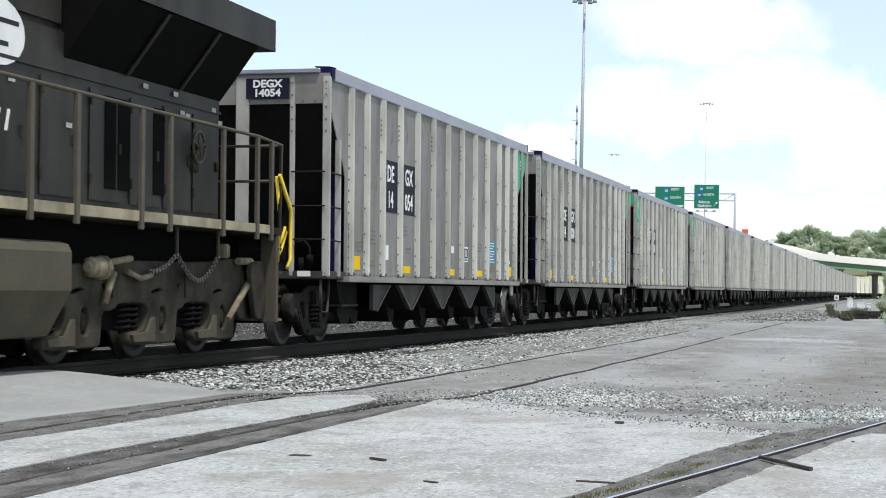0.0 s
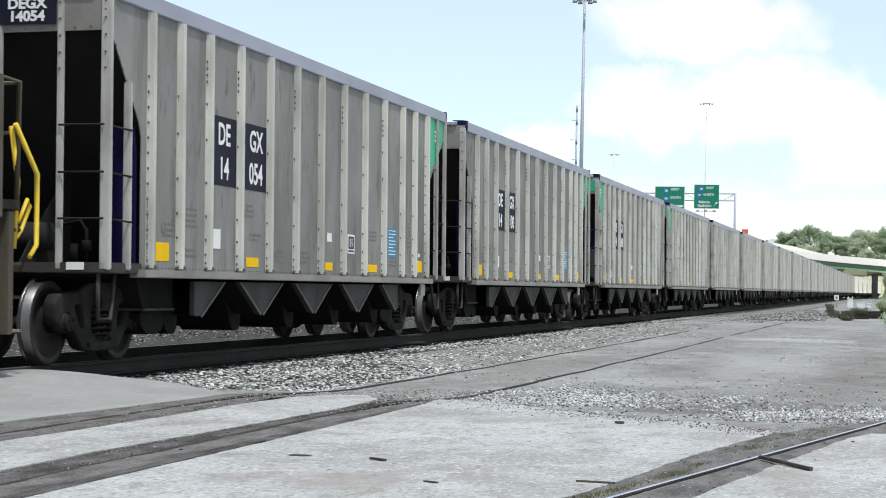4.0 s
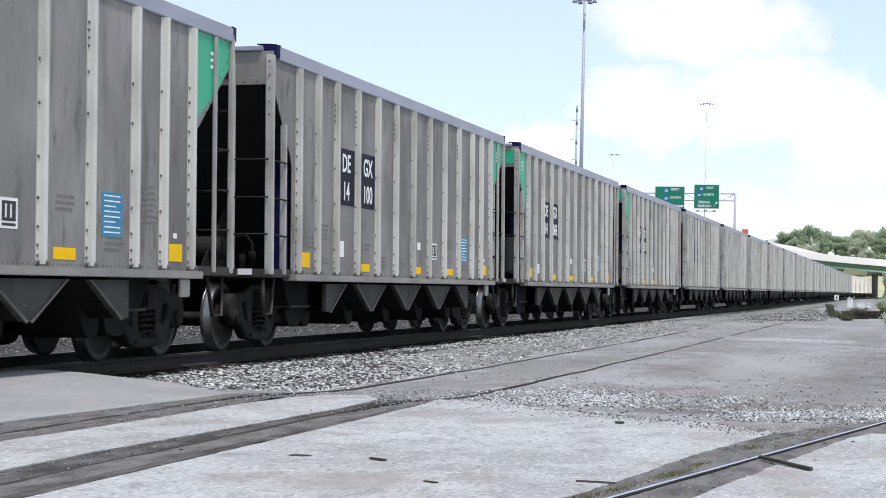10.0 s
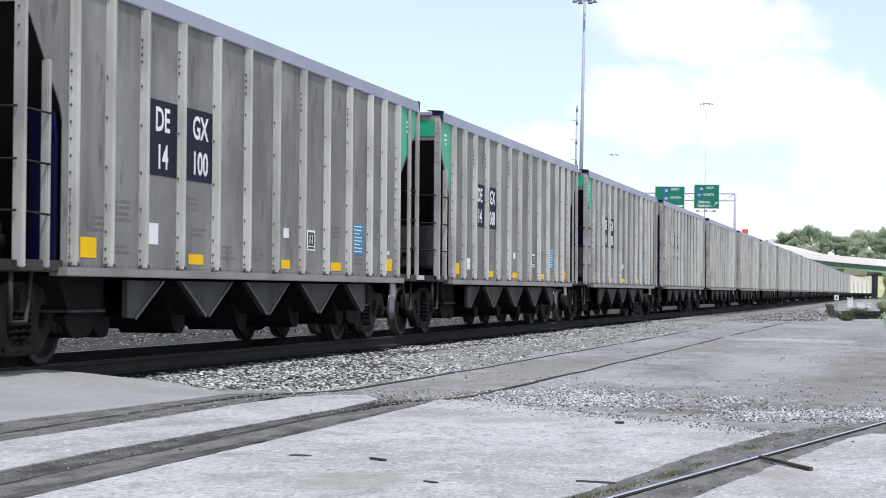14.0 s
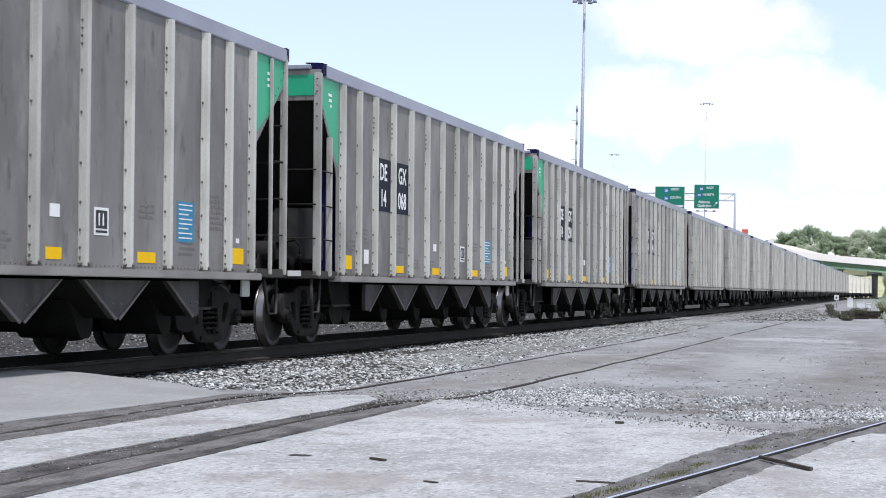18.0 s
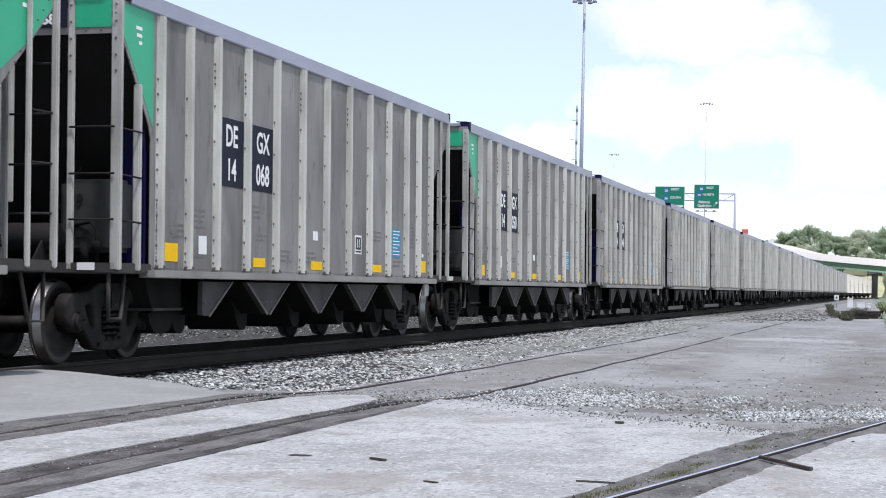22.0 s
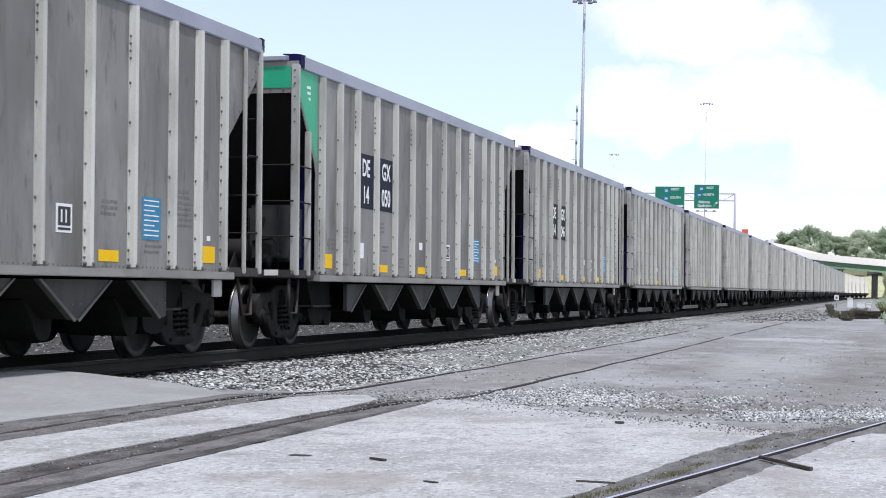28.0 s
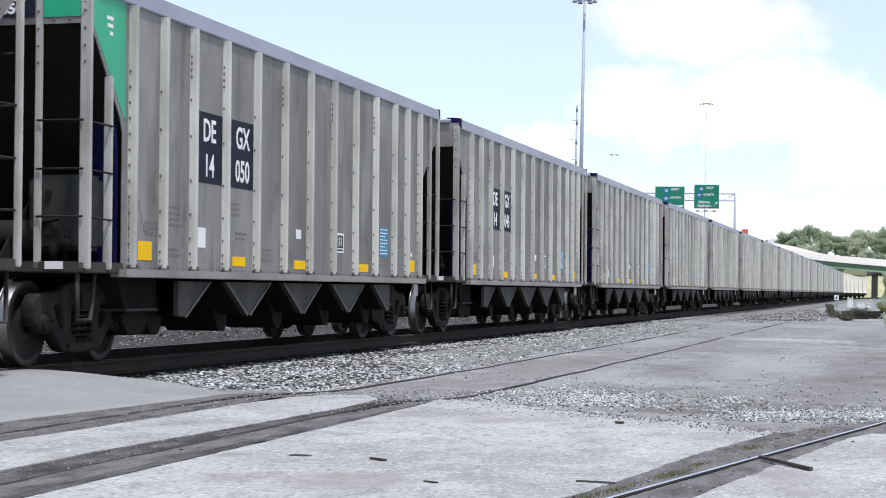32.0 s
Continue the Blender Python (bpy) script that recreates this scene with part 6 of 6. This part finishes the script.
def green_corner(car, e):
    """Green painted end corner of a hopper."""
    edge = [(6.23, 3.90), (7.12, 3.90), (7.12, 3.63), (6.70, 3.17), (6.23, 2.62)] if e < 0 else [(6.26, 3.90), (7.42, 3.90), (7.42, 3.58), (6.98, 3.22), (6.26, 2.78)]
    bm = prism(B(), [(yy * e, zz) for yy, zz in edge], 0, XS + 0.0065, XS + 0.0095)
    part("green_panel", bm, M["green"], car, "bright green painted corner")
    a, b = sorted((END[e] * e - 0.012 * e, END[e] * e - 0.018 * e))
    part("green_panel", box(B(), 1.06, 1.48, a, b, 3.62, 3.92), M["green"], car, "bright green painted corner")
    bm = B()
    for k, (w, z) in enumerate(((0.16, 3.66), (0.14, 3.58), (0.08, 3.50))):
        y0, y1 = sorted(((6.56 if e < 0 else 6.8) * e, ((6.56 if e < 0 else 6.8) + w) * e))
        box(bm, XS + 0.010, XS + 0.012, y0, y1, z, z + 0.04)
    part("print", bm, M["white"], car)


first = hopper_car("weathered grey aluminium coal hopper with vertical ribs", ("sheet", "rib", "chord", "sill"))
part("end_placard", box(B(), 1.12, 1.32, -END[-1] - 0.012, -END[-1] - 0.001, 1.02, 1.10), M["plain_white"], first, "white end placard")
second, third = copy_thing(first, Matrix.Identity(4)), copy_thing(first, Matrix.Identity(4))
markings(first)
markings(second, -0.52, -4.82, 1.62)
markings(third, -0.52, data_y=1.44)
CARS = [first, copy_thing(first, Matrix.Identity(4)), second, third] + [copy_thing((first, second, third)[k % 3], Matrix.Identity(4)) for k in range(16)]
for k, (left, right) in enumerate((("14", "054"), ("14", "100"), ("14", "068"), ("14", "050"), ("14", "046"))):
    numbering(CARS[k], left, right, left + right)
    tagged(CARS[k], "weathered grey ribbed coal hopper lettered DEGX " + left + right)
for k, e in ((0, 1), (1, 1), (2, -1), (3, -1)):
    green_corner(CARS[k], e)
    tagged(CARS[k], CARS[k]["label"] + " with green corner")
for k in (2, 3):
    bm = box(B(), 0.70, 1.40, -6.80, -6.40, 1.22, 2.02, 0.05)
    cab = part("equipment_box", bm, M["cabinet"], CARS[k], "dull grey equipment box on the end platform")
    for zz in (1.42, 1.82):
        part("latch", rod(B(), (0.95, -6.83, zz), (0.95, -6.79, zz), 0.04, 0.03, 8), M["slope"], cab)
tan = hopper_car("smooth tan painted hopper at the train's tail", ("tan", "tan", "tan", "tan"), False)
CARS += [tan] + [copy_thing(tan, Matrix.Identity(4)) for _ in range(5)]

# ---- locomotive ----
LY = 20.0


def lathe_y(x, y, z):
    """A domed brake cylinder lying along y."""
    bm = B()
    for (a, r), (b, q) in zip(((0.0, 0.04), (0.03, 0.085), (0.10, 0.115), (0.34, 0.115), (0.36, 0.135)), ((0.03, 0.085), (0.10, 0.115), (0.34, 0.115), (0.36, 0.135), (0.40, 0.135))):
        rod(bm, (x, y + a, z), (x, y + b, z), r, q, 16)
    return bm


def links(points, r):
    """A hanging chain: links along points, turned a quarter from one to the next."""
    bm = B()
    for k, (p, q) in enumerate(zip(points, points[1:])):
        p, q = Vector(p), Vector(q)
        side = Vector((1, 0, 0)) if k % 2 else (q - p).cross(Vector((1, 0, 0))).normalized()
        for w in (-1, 1):
            rod(bm, p - (q - p) * 0.15 + side * (r * w), q + (q - p) * 0.15 + side * (r * 0.7 * w), r * 0.75, sides=5)
    return bm




def locomotive():
    """Rear half in detail; built round its own middle, LY metres ahead of the first hopper's middle."""
    eng = thing("locomotive", Matrix.Identity(4), "dirty black diesel locomotive with handrails and cream sill stripe", "locomotive")

    def b(name, x0, x1, y0, y1, z0, z1, mat, label="", bevel=0.0):
        return part(name, box(B(), x0, x1, y0 + LY, y1 + LY, z0, z1, bevel), M[mat], eng, label)
    # frame, hood, radiator overhang
    b("deck", -1.50, 1.50, -31.2, -9.02, 1.56, 1.66, "loco_dirt", "walkway deck", 0.01)
    # black here puts the shade under the deck into the colour
    b("underframe", -0.9, 0.9, -30.6, -9.1, 1.0, 1.55, "grille_and_shade")
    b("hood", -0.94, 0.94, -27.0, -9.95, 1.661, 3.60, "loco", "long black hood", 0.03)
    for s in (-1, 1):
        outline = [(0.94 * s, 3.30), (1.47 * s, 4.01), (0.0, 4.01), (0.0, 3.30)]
        part("radiator_flank", prism(B(), outline, 1, -14.6 + LY, -9.95 + LY), M["grille_and_shade"], eng, "dark flank under the radiator")
        outline = [(1.50 * s, 4.02), (1.50 * s, 4.44), (0.0, 4.52), (0.0, 4.02)]
        part("radiator_wing", prism(B(), outline, 1, -14.6 + LY, -9.35 + LY), M["loco"], eng, "flared radiator housing")
        for y0 in (-13.0, -11.4):
            a = [(0.96 * s, 3.295), (1.485 * s, 3.985), (1.50 * s, 3.975), (0.975 * s, 3.28)]
            part("radiator_strut", prism(B(), a, 1, y0 - 0.04 + LY, y0 + 0.04 + LY), M["loco"], eng)
    b("hood_roof", -0.94, 0.94, -26.5, -14.62, 3.601, 4.30, "loco", "", 0.05)
    b("roof_box", -0.55, 0.55, -11.3, -9.6, 4.50, 4.66, "loco", "", 0.03)
    b("exhaust_housing", -0.7, 0.7, -18.5, -16.5, 4.301, 4.55, "loco", "", 0.05)
    b("cab", -1.48, 1.48, -29.8, -27.01, 1.661, 4.35, "loco", "black cab", 0.08)
    b("nose", -0.9, 0.9, -31.0, -29.81, 1.661, 3.0, "loco", "", 0.12)
    for s in (-1, 1):
        x = 0.945 * s
        for k, y0 in enumerate((-17.6, -16.4, -15.2, -14.0, -12.9, -11.9, -10.95)):
            a, c = sorted((x, x + 0.012 * s))
            b("hood_door", a, c, y0 + 0.03, y0 + 0.90, 1.80, 3.05, "loco", "", 0.008)
        for y0 in (-17.6, -16.4, -15.2, -14.0, -12.9, -11.9, -10.95):
            for zz in (1.98, 2.86):
                a, c = sorted((x + 0.012 * s, x + 0.03 * s))
                b("hinge", a, c, y0 + 0.02, y0 + 0.07, zz, zz + 0.12, "loco_dirt")
            a, c = sorted((x + 0.012 * s, x + 0.035 * s))
            b("door_latch", a, c, y0 + 0.78, y0 + 0.84, 2.36, 2.48, "loco_dirt")
        a, c = sorted((x, x + 0.02 * s))
        b("hood_belt", a, c, -17.7, -9.97, 3.12, 3.16, "loco", "raised seam along the hood")
        for y0, w in ((-13.58, 0.30), (-13.22, 0.32), (-12.20, 0.34)):
            a, c = sorted((x + 0.013 * s, x + 0.02 * s))
            b("grille_panel", a, c, y0, y0 + w, 1.95, 3.0, "grille_and_shade", "black slotted door panel")
        for y0, z0 in ((-14.24, 3.38), (-12.53, 3.20), (-11.60, 3.20), (-11.38, 2.99), (-11.20, 2.97), (-10.31, 3.13), (-10.08, 2.98), (-14.58, 2.55), (-15.9, 2.90)):
            a, c = sorted((x + 0.021 * s, x + 0.025 * s))
            b("warning_label", a, c, y0, y0 + 0.14, z0, z0 + 0.055, "faded_white", "small white warning label")
        if s > 0:
            hub = Vector((x + 0.09, -10.91 + LY, 2.62))
            ring = [hub + Vector((0, 0.20 * math.cos(k * math.tau / 20), 0.20 * math.sin(k * math.tau / 20))) for k in range(21)]
            wheel = part("hand_brake", tube(B(), ring, 0.017, 6), M["loco_rail"], eng, "round hand brake wheel with spokes")
            part("hub", rod(B(), hub - Vector((0.10, 0, 0)), hub + Vector((0.02, 0, 0)), 0.045, 0.035, 10), M["loco_dirt"], wheel)
            for k in range(5):
                tip = hub + Vector((0, 0.195 * math.cos(k * math.tau / 5 + 0.3), 0.195 * math.sin(k * math.tau / 5 + 0.3)))
                part("spoke", rod(B(), hub, tip, 0.013, sides=6), M["loco_rail"], wheel)
            part("brake_housing", box(B(), x + 0.013, x + 0.05, -11.02 + LY, -10.80 + LY, 2.30, 2.56, 0.02), M["loco_dirt"], eng)
        # plain white emblem and lettering shapes on the hood
        a, c = sorted((x + 0.014 * s, x + 0.018 * s))
        cz, cy = 3.38, -16.1 + LY
        part("emblem", prism(B(), [(cy + 0.56 * math.cos(k * math.tau / 20), cz + 0.34 * math.sin(k * math.tau / 20)) for k in range(20)], 0, a, c), M["white"], eng, "plain white rounded hood emblem")
        a2, c2 = sorted((x + 0.018 * s, x + 0.020 * s))
        part("emblem_slot", box(B(), a2, c2, cy - 0.2, cy + 0.42, cz + 0.09, cz + 0.14), M["loco"], eng)
        part("emblem_slot", box(B(), a2, c2, cy - 0.42, cy + 0.2, cz - 0.14, cz - 0.09), M["loco"], eng)
        for k in range(4):
            part("emblem_bar", prism(B(), [(-16.56 + 0.2 * k + LY, 2.40), (-16.50 + 0.2 * k + LY, 2.40), (-16.44 + 0.2 * k + LY, 2.62), (-16.50 + 0.2 * k + LY, 2.62)], 0, a, c), M["white"], eng)
        # walkway side
        ys = [-27.5, -26.2, -24.9, -23.6, -22.3, -21.0, -19.7, -18.4, -17.3, -16.45, -15.42, -13.78, -12.96, -11.26, -10.02, -9.46]
        xr = 1.49 * s
        for y0, y1 in zip(ys, ys[1:]):
            a, c = sorted((xr - 0.01 * s, xr + 0.012 * s))
            b("sill_stripe", a, c, y0 + 0.06, y1 - 0.06, 1.57, 1.685, "cream", "cream painted sill stripe")
        for y0 in ys:
            a, c = sorted((xr - 0.015 * s, xr + 0.03 * s))
            b("stanchion", a, c, y0 - 0.05, y0 + 0.05, 1.48, 2.82, "loco_rail", "grey handrail stanchion", 0.008)
        part("handrail", tube(B(), [(xr, ys[0] + LY, 2.83), (xr, -10.0 + LY, 2.83), (xr, -9.05 + LY, 2.79), (xr - 0.03 * s, -9.02 + LY, 1.66)], 0.026), M["loco_rail"], eng, "grey handrail")
        # rear steps and yellow grab rails
        a, c = sorted((xr - 0.22 * s, xr))
        b("step_side", a, c, -9.24, -9.12, 0.38, 1.55, "tank", "grey step panel", 0.01)
        part("step_bracket", casting([[(-9.86 + LY, 1.16), (-9.30 + LY, 1.20), (-9.26 + LY, 0.44), (-9.62 + LY, 0.44), (-9.72 + LY, 0.70)]], *sorted((1.28 * s, 1.36 * s)), 0.015, 1), M["truck_dust"], eng, "dusty step bracket")
        for k in range(4):
            a, c = sorted((xr - 0.6 * s, xr - 0.02 * s))
            b("step_tread", a, c, -9.11, -8.92, 0.40 + 0.32 * k, 0.43 + 0.32 * k, "loco_pale" if k == 0 else "loco_dirt")
        part("grab_rail", tube(B(), [(1.45 * s, -9.05 + LY, 1.2), (1.45 * s, -8.98 + LY, 1.85), (1.45 * s, -9.12 + LY, 2.36)], 0.026), M["rail_yellow"], eng, "yellow grab rail")
        part("grab_rail", tube(B(), [(1.52 * s, -8.86 + LY, 1.12), (1.52 * s, -8.72 + LY, 1.24), (1.52 * s, -8.72 + LY, 1.93), (1.50 * s, -9.14 + LY, 2.38)], 0.026), M["rail_yellow"], eng, "yellow grab rail")
        part("uncoupling_lever", tube(B(), [(1.46 * s, -8.98 + LY, 1.45), (1.48 * s, -8.84 + LY, 1.68), (1.48 * s, -8.78 + LY, 1.62), (1.46 * s, -8.92 + LY, 1.38), (1.45 * s, -9.0 + LY, 1.3)], 0.02), M["rail_yellow"], eng, "yellow uncoupling lever")
        for zz in (2.3, 2.78):
            part("end_rail", tube(B(), [(xr, -9.05 + LY, zz), (0.35 * s, -9.05 + LY, zz)], 0.02), M["loco_rail"], eng)
        # truck side: beam, pedestals, springs
        xt = 1.16 * s

        def plate(name, outline, x0, x1, mat, label=""):
            lo, hi = sorted((x0 * s, x1 * s))
            part(name, prism(B(), [(yy + LY, zz) for yy, zz in outline], 0, lo, hi), M[mat], eng, label)
        for yc in (-12.48, -27.2):
            rim = [(yc - 3.1, 1.02), (yc - 1.2, 1.12), (yc + 1.6, 1.14), (yc + 2.3, 1.20), (yc + 3.1, 1.20), (yc + 3.2, 1.05), (yc + 3.2, 0.46), (yc + 2.62, 0.44), (yc + 2.5, 0.62)]
            openings = []
            for a0 in (yc + 2.03, yc + 0.06, yc - 2.07):
                rim += [(a0 + 0.40, 0.60), (a0 + 0.36, 0.24), (a0 + 0.30, 0.20), (a0 - 0.95, 0.20), (a0 - 1.0, 0.30), (a0 - 0.62, 0.33), (a0 - 0.47, 0.50), (a0 - 0.46, 0.62), (a0 - 0.58, 0.68), (a0 - 1.28, 0.68), (a0 - 1.42, 0.60)]
                openings.append([(a0 - 0.12, 0.30), (a0 + 0.08, 0.30), (a0 + 0.12, 0.48), (a0 + 0.04, 0.64), (a0 - 0.10, 0.64), (a0 - 0.16, 0.48)])
                openings.append([(a0 - 0.42, 0.80), (a0 - 0.12, 0.86), (a0 + 0.05, 0.80), (a0 - 0.34, 0.73)])
                if a0 + 0.54 < yc + 2.3:
                    openings.append([(a0 + 0.36, 0.90), (a0 + 0.54, 0.90), (a0 + 0.46, 0.74)])
            lo, hi = sorted((1.06 * s, 1.21 * s))
            part("truck_frame", casting([[(yy + LY, zz) for yy, zz in line] for line in [rim] + openings], lo, hi, 0.022, 1), M["truck_dust"], eng, "dusty cast locomotive truck frame")
            # black sheet and block added behind the openings to paint their shade
            plate("backing", [(yc - 3.0, 0.60), (yc + 2.4, 0.60), (yc + 2.4, 0.36), (yc - 3.0, 0.36)], 0.98, 1.02, "grille_and_shade")
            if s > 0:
                part("traction_motor", box(B(), -0.66, 0.66, yc - 2.9 + LY, yc + 2.75 + LY, 0.14, 1.12, 0.05), M["grille_and_shade"], eng, "black motors between the wheels")
            for dy in (-2.07, 0.06, 2.03):
                a0 = yc + dy
                plate("frame_rib", [(a0 + 0.62, 1.08), (a0 + 0.68, 1.08), (a0 + 0.68, 0.72), (a0 + 0.62, 0.72)], 1.21, 1.24, "truck_dust")
                # lighter tank colour paints the light on the truck's lower edge
                plate("spring_seat", [(a0 - 0.98, 0.30), (a0 - 0.55, 0.33), (a0 - 0.40, 0.50), (a0 - 0.34, 0.50), (a0 - 0.34, 0.22), (a0 - 0.94, 0.22)], 1.205, 1.25, "tank", "dusty spring seat with its lit tone in the colour")
                part("journal_cap", lathe(B(), [(-0.10, 0.11), (-0.02, 0.105), (0.0, 0.05)] if s > 0 else [(0.0, 0.05), (0.02, 0.105), (0.10, 0.11)], (1.20 * s, a0 - 0.02 + LY, 0.47), 14), M["loco_dirt"], eng)
                for sp in (-0.68, -0.90):
                    part("spring", coil(1.06 * s, a0 + sp + LY, 0.33, 0.66, 0.10, 5), M["truck"], eng, "truck coil spring")
                w = wheelset(eng, a0 + LY, 0.53) if s > 0 else None
                for ch in w.children if w else ():
                    ch.scale = (1, 1.16, 1.16) if ch.name.startswith("wheel") else (1, 1, 1)
            part("damper", rod(B(), (1.27 * s, yc + 3.05 + LY, 1.08), (1.29 * s, yc + 1.98 + LY, 0.44), 0.055, 0.04, 10), M["loco_pale"], eng, "slanted dusty damper")
            part("damper_arm", tube(B(), [(1.26 * s, yc + 3.05 + LY, 1.10), (1.28 * s, yc + 2.80 + LY, 1.20), (1.28 * s, yc + 2.35 + LY, 1.19)], 0.05), M["loco_pale"], eng)
            part("damper_mount", rod(B(), (1.1 * s, yc + 3.05 + LY, 1.08), (1.34 * s, yc + 3.05 + LY, 1.08), 0.11, 0.09, 10), M["loco_dirt"], eng)
            part("brake_cylinder", lathe_y(1.27 * s, yc - 2.2 + LY, 1.05), M["loco_pale"], eng, "pale brake cylinder")
            part("brake_rod", tube(B(), [(1.26 * s, yc - 1.7 + LY, 1.10), (1.27 * s, yc - 1.05 + LY, 1.16)], 0.04), M["loco_pale"], eng)
            part("brake_lever", rod(B(), (1.28 * s, yc - 1.55 + LY, 1.0), (1.28 * s, yc - 1.75 + LY, 0.66), 0.05, 0.04, 8), M["loco_pale"], eng)
            part("brake_rod", tube(B(), [(1.26 * s, yc - 1.15 + LY, 1.02), (1.26 * s, yc - 0.75 + LY, 0.94), (1.26 * s, yc - 0.45 + LY, 0.98)], 0.036), M["loco_pale"], eng)
            pts = [(1.28 * s, yc + 0.27 + LY + 1.36 * k / 34, 1.24 - 0.31 * math.sin(math.pi * k / 34)) for k in range(35)]
            part("slack_chain", links(pts, 0.020), M["chain"], eng, "hanging slack chain")
            pts = [(1.28 * s, yc - 0.55 + LY + 0.82 * k / 18, 1.02 + 0.22 * (k / 18) ** 2) for k in range(19)]
            part("slack_chain", links(pts, 0.020), M["chain"], eng, "hanging slack chain")
            for dy, z0 in ((0.27, 1.24), (1.63, 1.22)):
                part("chain_hanger", rod(B(), (1.28 * s, yc + dy + LY, z0), (1.28 * s, yc + dy + LY, 1.56), 0.024, sides=6), M["loco_rail"], eng)
            part("junction_box", box(B(), min(1.24 * s, 1.36 * s), max(1.24 * s, 1.36 * s), yc + 1.70 + LY, yc + 1.86 + LY, 1.22, 1.40, 0.02), M["loco_pale"], eng)
    part("fuel_tank", prism(B(), [(-1.36, 1.30), (-1.46, 1.27), (-1.5, 1.19), (-1.5, 0.80), (-1.24, 0.34), (-1.18, 0.32), (1.18, 0.32), (1.24, 0.34), (1.5, 0.80), (1.5, 1.19), (1.46, 1.27), (1.36, 1.30)], 1, -23.6 + LY, -15.52 + LY), M["tank"], eng, "dusty brown-grey fuel tank")
    b("rear_pilot", -1.3, 1.3, -9.10, -9.03, 0.45, 1.55, "loco")
    bm = box(B(), -0.14, 0.14, -9.4 + LY, -8.30 + LY, 0.72, 1.0, 0.02)
    part("coupler", bm, M["truck"], eng, "rusty knuckle coupler")
    return eng


ENGINE = locomotive()


def motions():
    times = [2.0 * i for i in range(17)]
    for k, car in enumerate(CARS):
        walk(car, [(t, car_at(k + 1, t)) for t in times])
    walk(ENGINE, [(t, on_track(-7.54 - LY - travelled(t))) for t in times])
    fine = [0.3 * i for i in range(106)] + [32.0]
    for body, radius in [(ENGINE, 0.53)] + [(c, 0.457) for c in CARS[:7]]:
        for w in body.children:
            if w.name.startswith("wheelset"):
                y = w.matrix_basis.translation.y
                walk(w, [(t, pose(0, y, radius, math.degrees((travelled(t) - travelled(0)) / radius))) for t in fine])


motions()
